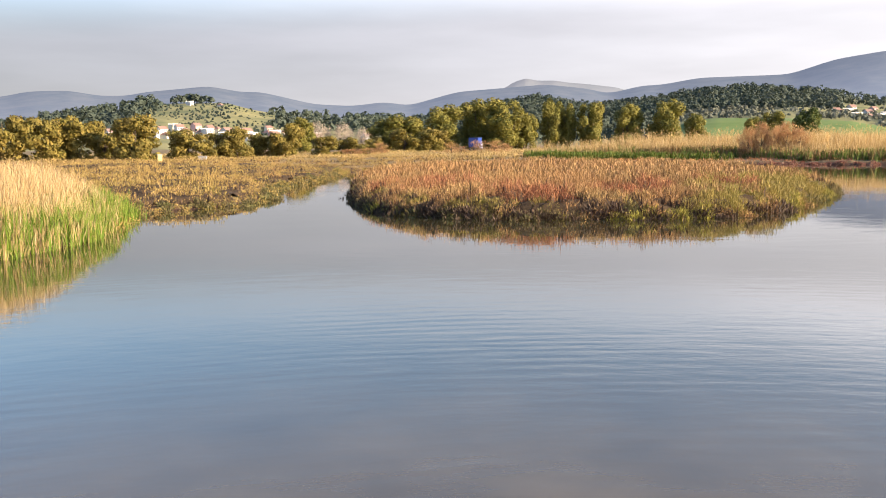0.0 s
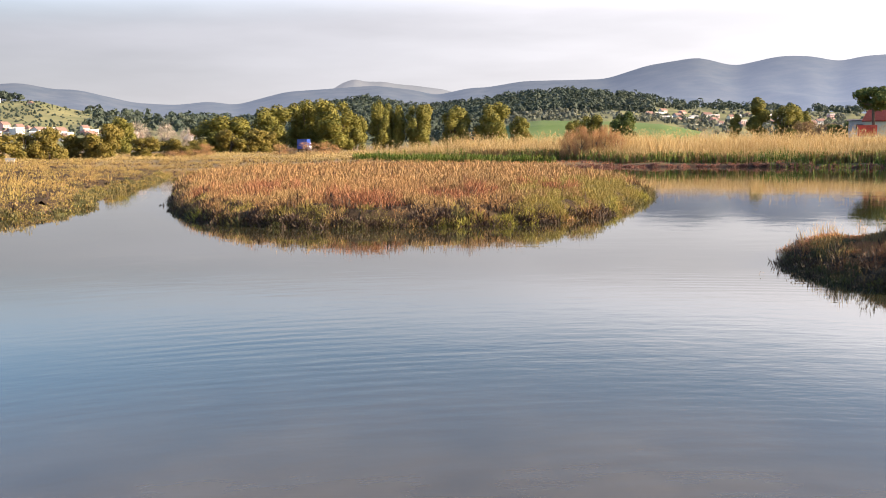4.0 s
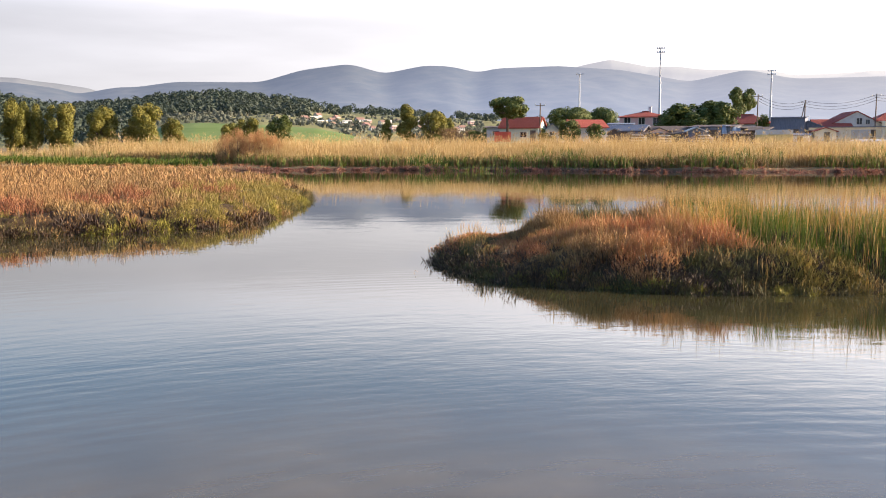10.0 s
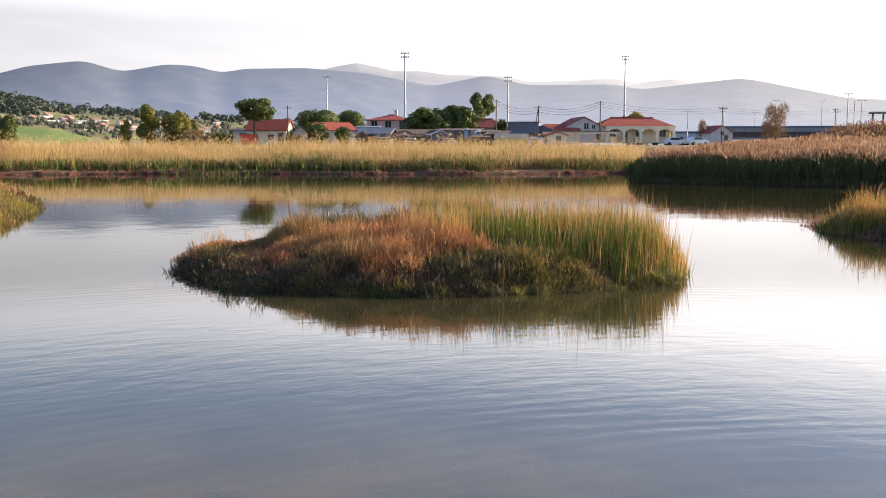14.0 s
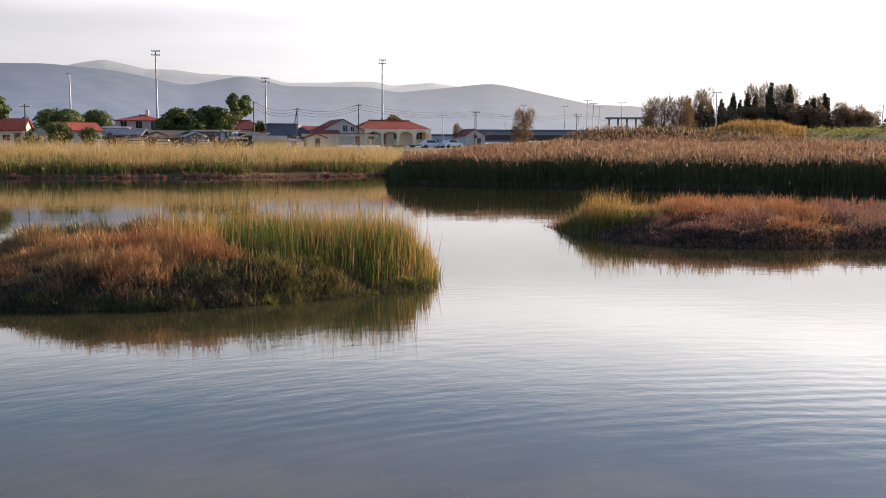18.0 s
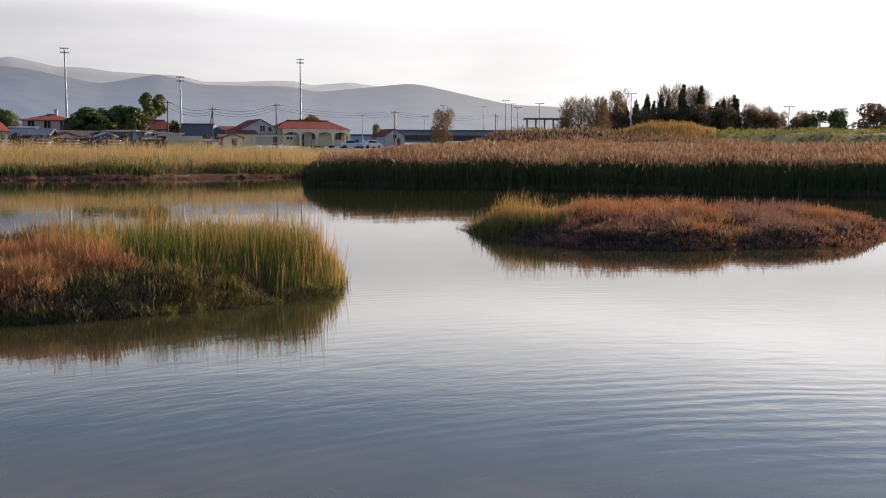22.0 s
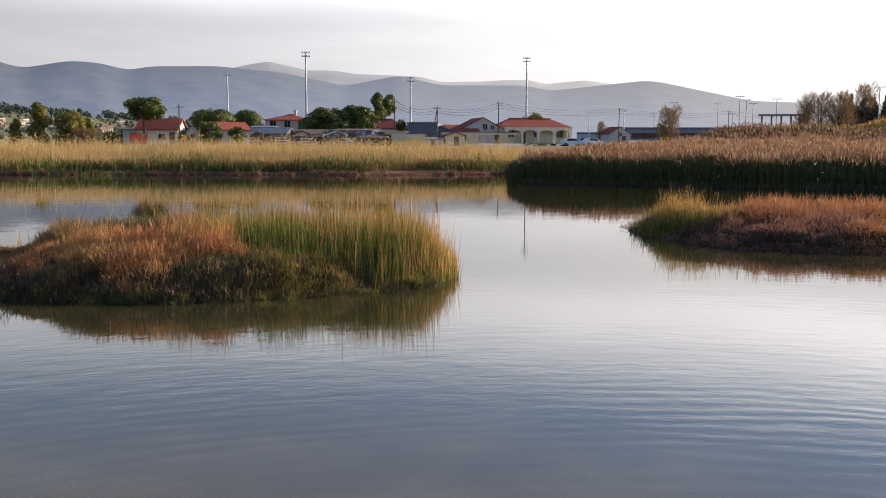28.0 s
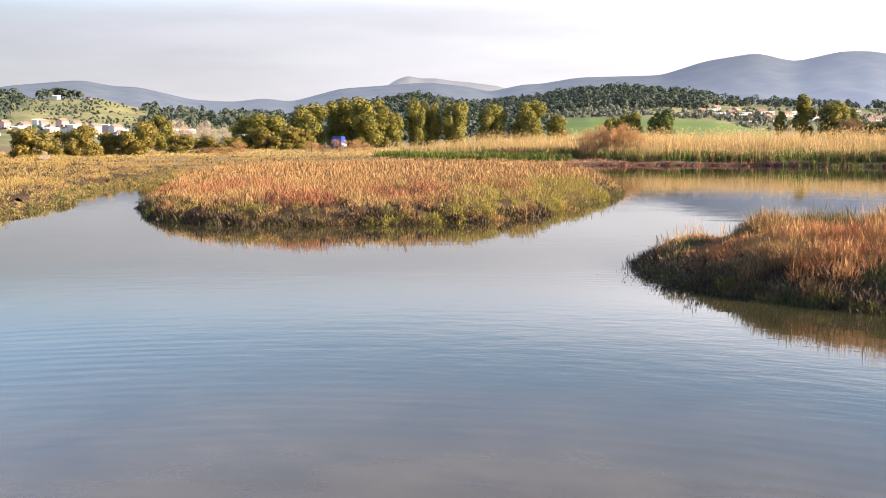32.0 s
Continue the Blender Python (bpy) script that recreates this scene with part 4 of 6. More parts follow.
# left reed clump: green below, straw plumes above
CLUMP_L = [(-8.0, 15.2), (-7.6, 17.6), (-7.3, 19.6), (-7.7, 22.2), (-8.9, 26.5), (-12, 27.5), (-16, 25), (-17, 16), (-12, 14)]
x, y = scatter(CLUMP_L, 18000)
e = signed(CLUMP_L, x, y)
h = (0.7 + 0.75 * smooth(e / 1.8)) * rng.uniform(0.7, 1.2, len(x))
v, f = reeds(x, y, h, 0.010, 3, 0.14)
stuff("dry_reeds", v, f, M_REED_PALE, "straw-coloured reed clump on the shore", "reeds")
x, y = scatter(CLUMP_L, 26000, lambda x, y: np.clip(1.3 - signed(CLUMP_L, x, y) / 2.2, 0.1, 1))
fx, fy = fringe(LAKE, 0.02, 0.2, 1, 6)
k = fy > 14.5
x, y = np.concatenate([x, fx[k]]), np.concatenate([y, fy[k]])
v, f = reeds(x, y, 0.78 * rng.uniform(0.45, 1.3, len(x)), 0.013, 2, 0.2)
stuff("green_reeds", v, f, M_REED_G, "fresh green reed shoots below the dry clump", "reeds")

# reed belt along the far bank
BELT = [(9, 106), (20, 98), (27.5, 87), (31, 78.5), (39, 73), (46, 66), (52, 59), (59, 53), (67, 49), (76, 46), (84, 52), (72, 60), (62, 70), (52, 82), (40, 95), (24, 108)]
x, y = scatter(BELT, 90000)
e = signed(BELT, x, y)
h = (1.25 + 1.08 * smooth(e / 5) + 0.28 * smooth((y - 74) / 12) + 0.42 * smooth((x - 42) / 12)) * (1 + 0.06 * waves(x, y, 41, 9)) * rng.uniform(0.72, 1.12, len(x))
v, f = reeds(x, y, h, 0.018, 2, 0.14)
stuff("belt_reeds", v, f, M_REED, "pale straw reed belt along the far bank", "reeds")
k = rng.random(len(x)) < 0.16
v, f = heads(x[k], y[k], h[k] * rng.uniform(0.9, 1.08, int(k.sum())), 0.15)
stuff("belt_reed_heads", v, f, M_REED, "straw feathery seed heads over the reed belt", "reeds")
x, y = scatter(BELT, 30000, lambda x, y: np.where((signed(BELT, x, y) < 3.5) & (waves(x, y, 43, 16) > -0.1), 1.0, 0.02))
v, f = reeds(x, y, (1.15 + 0.5 * smooth((x - 38) / 8)) * rng.uniform(0.6, 1.3, len(x)), 0.035, 2, 0.2)
stuff("belt_green_reeds", v, f, M_BELT_G, "olive-green lower growth of the reed belt", "reeds")
BANK = [(-2, 79.5), (14, 80.5), (24, 79), (28.8, 77), (38, 71.5), (45.3, 64.3), (51.3, 57.3), (58.3, 51.3), (66, 47.4), (68, 49.5), (59.5, 53.5), (52.5, 59.5), (46.4, 66.4), (39.3, 73.3), (31, 79.5), (24, 86), (0, 86)]
x, y = scatter(BANK, 5200)
v, f = tufts(x, y, 0.6, 30, 0.05, 0.3 * rng.uniform(0.6, 1.4, len(x)), 0.9)
stuff("bank_glasswort", v, f, M_SHRUB_B, "low rust-red glasswort on the muddy far bank", "shrubs")
# a row of browner, darker reeds paints the shade along the belt's foot
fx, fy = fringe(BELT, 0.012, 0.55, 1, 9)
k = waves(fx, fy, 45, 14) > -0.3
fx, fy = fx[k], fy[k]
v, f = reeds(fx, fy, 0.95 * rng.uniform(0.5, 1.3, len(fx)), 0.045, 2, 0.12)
stuff("belt_shade_reeds", v, f, M_BELT_SHADE, "brown lower stems painting the shade at the reed belt's foot", "reeds")
fx, fy = fringe(BELT, 0.02, 0.8, 1, 9)
k = waves(fx, fy, 43, 18) > -0.25
v, f = reeds(fx[k], fy[k], 1.0 * rng.uniform(0.5, 1.3, int(k.sum())), 0.04, 2, 0.2)
stuff("bank_grass", v, f, M_BELT_G, "olive-green grass at the foot of the reed belt", "grass")
fx, fy = fringe(LAKE, 0.12, 0.3, 17, 26)
v, f = tufts(fx, fy, 0.5, 26, 0.045, 0.24 * rng.uniform(0.5, 1.4, len(fx)), 0.9, base=0.05)
stuff("bank_edge_glasswort", v, f, M_SHRUB_C, "dark-red glasswort along the far waterline", "shrubs")
GREENS = [(8, 94), (14, 86), (25, 81.5), (24, 84), (15, 90), (9, 100)]
x, y = scatter(GREENS, 9000)
v, f = reeds(x, y, 0.8 * rng.uniform(0.5, 1.2, len(x)), 0.05, 2, 0.2)
stuff("fresh_green_reeds", v, f, M_RUSH, "bright green reed shoots before the belt", "reeds")
WATER_REEDS = [(38, 68.5), (44, 62.5), (45.5, 64), (39, 70.6)]
x, y = scatter(WATER_REEDS, 420)
v, f = reeds(x, y, 0.55 * rng.uniform(0.6, 1.4, len(x)), 0.03, 1, 0.1, -0.1)
stuff("bulrush_patch", v, f, M_RUSH, "fresh green rushes standing in the shallow water", "reeds")

# the tall reed bed
BED = [(72, 46.5), (60, 40.1), (51.4, 33.9), (52.1, 28), (53.5, 22), (54.3, 14), (54.3, 5), (53.7, -4), (53.7, -16), (76, -20), (90, 0), (92, 28), (86, 44)]
x, y = scatter(BED, 90000, lambda x, y: np.clip(1.25 - signed(BED, x, y) / 16, 0.28, 1))
e = signed(BED, x, y)
h = (1.50 + 0.15 * smooth(e / 1.5) + 0.48 * smooth((e - 1.5) / 10)) * (1 + 0.05 * waves(x, y, 51, 8)) * rng.uniform(0.82, 1.1, len(x))
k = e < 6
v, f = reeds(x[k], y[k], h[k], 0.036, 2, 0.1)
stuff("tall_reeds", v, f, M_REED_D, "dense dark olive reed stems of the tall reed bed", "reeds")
k = (rng.random(len(x)) < 0.62 * smooth((e - 0.5) / 1.6))
v, f = heads(x[k], y[k], h[k] + 0.08, 0.25)
stuff("tall_reed_heads", v, f, M_HEAD, "red-brown feathery seed heads over the reed bed", "reeds")
k = ~k & (rng.random(len(x)) < 0.25) & (e > 2)
v, f = reeds(x[k], y[k], h[k] + 0.1, 0.035, 1, 0.12)
stuff("tall_dry_reeds", v, f, M_REED, "dry tan stems among the reed bed", "reeds")


def ring(az0, az1, r0, r1, n=12):
    a = [az0 + (az1 - az0) * i / n for i in range(n + 1)]
    return [bearing(q, r0) for q in a] + [bearing(q, r1) for q in a[::-1]]


DYKE = ring(63, 104, 88, 112)
x, y = scatter(DYKE, 8500)
v, f = tufts(x, y, 1.1, 14, 0.15, 0.5 * rng.uniform(0.5, 1.4, len(x)), 0.7)
stuff("dyke_grass", v, f, M_GRASS, "yellow-green grass on the dyke", "grass")
for az0, az1, top in ((62.6, 66.6, 1.3), (75, 80.2, 1.5)):
    poly = ring(az0, az1, 90, 101)
    x, y = scatter(poly, 3600)
    e = signed(poly, x, y)
    h = top * (0.35 + 0.65 * smooth(e / 3)) * rng.uniform(0.75, 1.15, len(x))
    v, f = reeds(x, y, h, 0.05, 2, 0.14)
    stuff("dyke_reeds", v, f, M_RUSH_DRY, "pale dry reeds on top of the dyke", "reeds")

# island B: red glasswort on one side, green rushes with straw stems on the other
def small_isle(x, y, e):
    along = (x - 8) * 0.82 - (y - 15.5) * 0.57
    hump = 0.42 - 0.15 * smooth((along - 1.0) / 0.5) + 0.79 * smooth((along - 2.0) / 1.0)
    return (0.24 + 0.34 * smooth(e / 2.2)) * hump * (0.20 + 0.95 * domes(x, y, 1.15, 63)[0] + 0.34 * domes(x, y, 0.5, 64)[0])


thicket(ISLE_B, "small_shade_sheet", 0.09, small_isle, 0.62, "added dark sheet for the shade inside the small island's bushes")
x, y = scatter(ISLE_B, 4200)
e = signed(ISLE_B, x, y)
along = (x - 8) * 0.82 - (y - 15.5) * 0.57
rush = along > 5.6 + 0.5 * waves(x, y, 61, 3)
own = cells(x, y, 1.15, 63)[1]
hh = small_isle(x, y, e) * rng.uniform(0.85, 1.2, len(x))
low = ((e + 0.35 * (own - 0.5) < 0.12 + 1.0 * smooth((along - 4.0) / 1.2)) | (along < 1.5 + 0.6 * own)) & (along < 6.2)
k = ~rush & ~low
for sel, name, mat, label in ((k & (own < 0.58), "red_glasswort", M_SHRUB_B, "rust-red glasswort bushes on the small island"), (k & (own >= 0.58) & (own < 0.82), "brown_glasswort", M_SHRUB_A, "tan and brown glasswort bushes on the small island"),
                              (k & (own >= 0.82), "olive_glasswort", M_SHRUB_O, "olive glasswort bushes among the red ones")):
    v, f = tufts(x[sel], y[sel], 0.36, 150, 0.0085, hh[sel] * 1.15, 0.7, wild=0.4, long=(0.12, 0.34))
    stuff(name, v, f, mat, label, "shrubs")
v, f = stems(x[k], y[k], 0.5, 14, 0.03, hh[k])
stuff("bush_stems", v, f, M_STEM, "dark woody stems added inside the red bushes to darken their gaps", "shrubs")
# bare straw-coloured sprays rising out of the red bushes
sel = k & (rng.random(len(x)) < 0.22)
m = int(sel.sum()) * 5
q, g = reeds(np.repeat(x[sel], 5) + rng.normal(0, 0.16, m), np.repeat(y[sel], 5) + rng.normal(0, 0.16, m), np.repeat(hh[sel], 5) * rng.uniform(0.8, 1.5, m), 0.006, 1, 0.45)
stuff("straw_sprays", q, g, M_RUSH_DRY, "straw-coloured sprays among the red bushes", "grass")
k = low | (rush & (e < 0.9) & (along < 7.4))
leafy = own > 0.72
for sel, name, mat, label in ((k & ~leafy, "low_green_glasswort", M_SHRUB_O, "low olive-green glasswort round the small island's edge"), (k & leafy & (along > 2), "yellow_green_glasswort", M_SHRUB_G, "yellow-green glasswort clumps at the small island's edge"),
                              (k & leafy & (along <= 2), "tip_glasswort", M_SHRUB_B, "reddish glasswort at the small island's tip")):
    v, f = tufts(x[sel], y[sel], 0.38, 120, 0.0095, np.maximum(hh[sel] * 0.9, 0.16), 0.8, wild=0.4, long=(0.14, 0.42))
    stuff(name, v, f, mat, label, "shrubs")
sel = k & (rng.random(len(x)) < 0.14)
m = 8 * int(sel.sum())
q, g = reeds(np.repeat(x[sel], 8) + rng.normal(0, 0.12, m), np.repeat(y[sel], 8) + rng.normal(0, 0.12, m), 0.40 * rng.uniform(0.5, 1.4, m), 0.006, 1, 0.35)
stuff("straw_strands", q, g, M_RUSH_DRY, "straw strands among the low glasswort", "grass")
fx, fy = fringe(ISLE_B, 0.1, 0.08, 0, 9)
v, f = tufts(fx, fy, 0.26, 110, 0.0095, 0.2 * rng.uniform(0.4, 1.5, len(fx)), 0.9, base=0.07, long=(0.2, 0.5))
stuff("waterline_green", v, f, M_SHRUB_O, "olive glasswort hanging over the small island's waterline", "shrubs")
fx, fy = fringe(ISLE_B, 0.35, 0.12, 2, 9)
v, f = tufts(fx, fy, 0.3, 120, 0.0095, 0.24 * rng.uniform(0.5, 1.4, len(fx)), 0.8, base=0.07, long=(0.2, 0.5))
stuff("waterline_yellow", v, f, M_LIME, "yellow-green succulent sprigs at the small island's waterline", "shrubs")
RUSH = [(11.4, 10.7), (12.2, 9.5), (12.9, 8.75), (13.9, 8.45), (14.8, 8.75), (15.9, 9.7), (16.2, 11.3), (15.2, 13.3), (13.4, 15), (12, 13.8)]
x, y = scatter(RUSH, 24000, lambda x, y: np.clip((17.2 - x) / 3, 0.3, 1))
e = signed(RUSH, x, y)
h = (0.42 + 0.34 * smooth(e / 0.9)) * rng.uniform(0.5, 1.25, len(x)) * (1 + 0.16 * waves(x, y, 67, 1.4))
v, f = reeds(x, y, h, 0.0085, 0, 0.16)
stuff("green_rushes", v, f, M_RUSH, "upright green rushes on the small island", "reeds")
x, y = scatter(RUSH, 14000, lambda x, y: np.clip((x - 11.6) / 3.0, 0.1, 1) ** 1.7)
e = signed(RUSH, x, y)
h = (0.58 + 0.32 * smooth(e / 0.8)) * rng.uniform(0.7, 1.2, len(x)) + (rng.random(len(x)) < 0.08) * 0.35
v, f = reeds(x, y, h, 0.0085, 0, 0.18)
stuff("dry_rushes", v, f, M_RUSH_DRY, "straw-coloured dry rushes on the small island", "reeds")
x, y = scatter([(11.2, 12.0), (11.8, 11.2), (12.4, 11.8), (12, 12.6)], 420)
v, f = reeds(x, y, rng.uniform(0.6, 1.25, len(x)), 0.009, 1, 0.2)
stuff("tall_straw_stalks", v, f, M_RUSH_DRY, "tall straw stalks in the middle of the small island", "reeds")
x, y = scatter(RUSH, 560, lambda x, y: np.clip((x - 12) / 3, 0.15, 1))
v, f = reeds(x, y, rng.uniform(0.8, 1.45, len(x)), 0.010, 0, 0.14)
stuff("tall_rush_stalks", v, f, M_RUSH_DRY, "tall dry stalks standing over the rushes", "reeds")
x, y = scatter([(8.2, 14.5), (7.7, 14.1), (7.9, 12.7), (8.6, 11.9), (8.7, 12.6), (8.4, 13.6)], 90)
v, f = tufts(x, y, 0.3, 6, 0.012, 0.2, 0.9, base=0.3)
stuff("drowned_twigs", v, f, M_TWIG, "dark dead twigs sticking out of the shallow water", "twigs")

# island C: dusky red glasswort with a golden rush tuft
def long_isle(x, y, e):
    return (0.26 + 0.40 * smooth(e / 2.6)) * (1 - 0.35 * smooth((y - 8) / 2)) * (0.22 + 0.92 * domes(x, y, 1.9, 71)[0] + 0.32 * domes(x, y, 0.8, 72)[0])


thicket(ISLE_C, "long_shade_sheet", 0.12, long_isle, 0.55, "added dark sheet for the shade inside the long island's bushes")
x, y = scatter(ISLE_C, 4200)
e = signed(ISLE_C, x, y)
own = cells(x, y, 1.9, 71)[1]
hh = long_isle(x, y, e) * rng.uniform(0.8, 1.2, len(x))
grey = own > 0.68
for sel, name, mat, label in ((~grey, "dusky_glasswort", M_SHRUB_C, "dusky red glasswort covering the long island"), (grey, "tan_glasswort", M_SHRUB_B, "tan glasswort bushes among the dusky ones")):
    v, f = tufts(x[sel], y[sel], 0.42, 70, 0.0125, hh[sel] * 1.1, 0.7, long=(0.10, 0.30), wild=0.42)
    stuff(name, v, f, mat, label, "shrubs")
v, f = stems(x, y, 0.7, 8, 0.06, hh)
stuff("dusky_stems", v, f, M_STEM, "dark woody stems added inside the dusky glasswort to darken its gaps", "shrubs")
fx, fy = fringe(ISLE_C, 0.14, 0.12)
v, f = tufts(fx, fy, 0.4, 90, 0.019, 0.26 * rng.uniform(0.5, 1.4, len(fx)), 0.9, base=0.08)
stuff("waterline_dusky", v, f, M_SHRUB_C, "dusky glasswort hanging over the long island's waterline", "shrubs")
TUFT = [(24.3, 10.3), (24.0, 8.6), (24.6, 7.8), (26, 8.6), (26.6, 10.4), (25.6, 11.2), (24.6, 10.8)]
x, y = scatter(TUFT, 3800)
e = signed(TUFT, x, y)
h = (0.38 + 0.68 * smooth(e / 1.3)) * rng.uniform(0.35, 1.25, len(x)) + (rng.random(len(x)) < 0.10) * rng.uniform(0.2, 0.6, len(x))
v, f = reeds(x, y, h, 0.010, 1, 0.22)
stuff("golden_rushes", v, f, M_RUSH_DRY, "golden rush tuft at the end of the long island", "reeds")
x, y = scatter(TUFT, 1300)
v, f = reeds(x, y, 0.55 * rng.uniform(0.5, 1.3, len(x)), 0.013, 2, 0.25)
stuff("olive_rushes", v, f, M_RUSH, "olive rush leaves in the golden tuft", "reeds")


# ---- trees ----
def leaf_quads(blobs, count, size):
    """Small leaf sprays over the shells of several lobes."""
    b = np.array(blobs)
    w = b[:, 3] * b[:, 4] + b[:, 5] * b[:, 4]
    i = rng.choice(len(b), count, p=w / w.sum())
    d = rng.normal(size=(count, 3))
    d /= np.linalg.norm(d, axis=1)[:, None]
    r = 1 - 0.45 * rng.random(count) ** 1.6
    c = b[i, :3] + d * b[i, 3:] * r[:, None]
    q = d + rng.normal(0, 0.38, (count, 3))
    u = np.cross(q, rng.normal(size=(count, 3)))
    u /= np.linalg.norm(u, axis=1)[:, None]
    t = np.cross(u, q)
    t /= np.linalg.norm(t, axis=1)[:, None]
    s = (size * rng.uniform(0.5, 1.3, count))[:, None]
    v = np.stack([c - u * s, c + t * s * 0.55, c + u * s, c - t * s * 0.55], 1).reshape(-1, 3)
    return v, np.arange(count * 4).reshape(-1, 4)


def tube(path, radii, sides=7):
    path = [Vector(q) for q in path]
    v = []
    for i, q in enumerate(path):
        d = (path[min(i + 1, len(path) - 1)] - path[max(i - 1, 0)]).normalized()
        a = d.orthogonal().normalized()
        c = d.cross(a)
        for k in range(sides):
            w = 2 * math.pi * k / sides
            v.append(q + (a * math.cos(w) + c * math.sin(w)) * radii[i])
    f = [(i * sides + k, i * sides + (k + 1) % sides, (i + 1) * sides + (k + 1) % sides, (i + 1) * sides + k) for i in range(len(path) - 1) for k in range(sides)]
    return np.array(v), np.array(f)


def lobes(kind, h, w):
    u, out = rng.uniform, []
    if kind in ("broad", "shrub"):
        z0, z1 = (0.05, 0.88) if kind == "broad" else (0.06, 0.85)
        for k in range(30):
            z = z0 + (z1 - z0) * (k + u(0, 1)) / 30
            a, r = u(0, 6.28), u(0.12, 0.36) * w * math.sqrt(max(0.1, 1 - ((z - 0.40) / 0.60) ** 2)) * 1.25
            s = u(0.13, 0.21)
            out.append((math.cos(a) * r, math.sin(a) * r, z * h, s * w, s * w, s * h * 0.85))
    elif kind == "poplar":
        for k in range(12):
            z = 0.16 + 0.75 * k / 11
            s = 0.30 * w * (1 - abs(z - 0.45) ** 2 * 1.6)
            out.append((u(-0.18, 0.18) * w, u(-0.18, 0.18) * w, z * h, s, s, 0.11 * h))
    elif kind == "umbrella":
        for k in range(20):
            a, r = u(0, 6.28), math.sqrt(u(0, 1)) * 0.36 * w
            z = 0.74 - 1.1 * (r / w) ** 2
            out.append((math.cos(a) * r, math.sin(a) * r, z * h, 0.19 * w, 0.19 * w, 0.22 * h))
    elif kind == "pine":
        for k in range(15):
            a, r, z = u(0, 6.28), u(0.05, 0.36) * w, u(0.50, 0.90)
            out.append((math.cos(a) * r, math.sin(a) * r, z * h, u(0.12, 0.20) * w, u(0.12, 0.20) * w, 0.10 * h))
    elif kind == "cypress":
        for k in range(11):
            z = 0.08 + 0.86 * k / 10
            s = 0.5 * w * (1 - z) ** 0.6 * (0.55 + 0.45 * min(1, z * 5))
            out.append((u(-0.06, 0.06) * w, u(-0.06, 0.06) * w, z * h, s, s, 0.09 * h))
    return out


def tree(name, kind, h, w, leaf_mat, label, category="tree", leaves=2200, size=0.3):
    root = tagged(new(name), label, category)
    low = {"umbrella": 0.62, "pine": 0.5, "poplar": 0.2, "cypress": 0.1, "broad": 0.16, "shrub": 0.10, "bare": 0.25}[kind]
    r0 = 0.018 * h + 0.05
    top = 0.85 * h if kind != "bare" else 0.7 * h
    bow = rng.uniform(-0.04, 0.04, 2) * h
    stem = [(0, 0, -0.15), (bow[0] * 0.4, bow[1] * 0.4, low * h * 0.6), (bow[0], bow[1], low * h), (bow[0] * 0.6, bow[1] * 0.6, top)]
    np_part("trunk", *tube(stem, [r0 * 1.25, r0, r0 * 0.8, r0 * 0.2]), M_BARK, root, "rough brown bark")
    fork = Vector((bow[0], bow[1], low * h))
    ends = []
    for k in range(7 if kind == "bare" else 5):
        a, q = 6.28 * k / 5 + rng.uniform(-0.4, 0.4), rng.uniform(0.55, 0.85)
        reach = w * rng.uniform(0.22, 0.36) * (0.4 if kind in ("cypress", "poplar") else 1)
        end = Vector((math.cos(a) * reach, math.sin(a) * reach, q * h))
        start = fork + Vector((0, 0, h * 0.03 * k))
        mid = start.lerp(end, 0.5) + Vector((math.cos(a), math.sin(a), -0.3)) * reach * 0.2
        np_part("limb", *tube([start, mid, end], [r0 * 0.5, r0 * 0.32, r0 * 0.1], 5), M_BARK, root)
        ends.append((start, mid, end))
    if kind == "bare":
        b = np.array(lobes("broad", h, w))
        i = rng.integers(0, len(b), leaves)
        d = rng.normal(size=(leaves, 3))
        d /= np.linalg.norm(d, axis=1)[:, None]
        c = b[i, :3] + d * b[i, 3:] * rng.uniform(0.3, 0.95, leaves)[:, None]
        v, f = twigs(c, d + np.array([0, 0, 0.8]) + rng.normal(0, 0.3, (leaves, 3)), rng.uniform(0.06, 0.14, leaves) * h, np.full(leaves, 0.006 * h))
        np_part("crown", v, f, leaf_mat, root, "fine bare twigs")
    else:
        np_part("crown", *leaf_quads(lobes(kind, h, w), leaves, size), leaf_mat, root)
    return root


def plant(master, az, d, top, width, base_h, base_w, group, turn=None):
    """A copy of a master tree, scaled to its height and width, at a heading and distance."""
    x, y = bearing(az, d)
    z = float(land_height([x], [y])[0])
    t = copy_thing(master, pose(x, y, z, 0, 0, rng.uniform(0, 360) if turn is None else turn))
    s, q = (top - z) / base_h, width / base_w
    t.scale = (q, q, s)
    tagged(t, group=group)
    return t


def set_down(ob, az, d, top, h, w, width, group=""):
    x, y = bearing(az, d)
    z = float(land_height([x], [y])[0])
    ob.matrix_basis = pose(x, y, z)
    ob.scale = (width / w, width / w, (top - z) / h)
    tagged(ob, group=group)


def stand(name, kind, mat, label, rows, group, leaves, size, variants=2, h=8.0, w=5.0, category="tree"):
    """A stand of one kind of tree: a few masters, the rest copies. rows: heading, distance, top, width."""
    made = []
    for i, (az, d, top, width) in enumerate(rows):
        if i < variants:
            made.append(tree(name, kind, h, w, mat, label, category, leaves, size))
            set_down(made[-1], az, d, top, h, w, width, group)
        else:
            m = made[i % variants]
            was = m.scale.copy()
            m.scale = (1, 1, 1)
            t = plant(m, az, d, top, width, h, w, group)
            m.scale = was


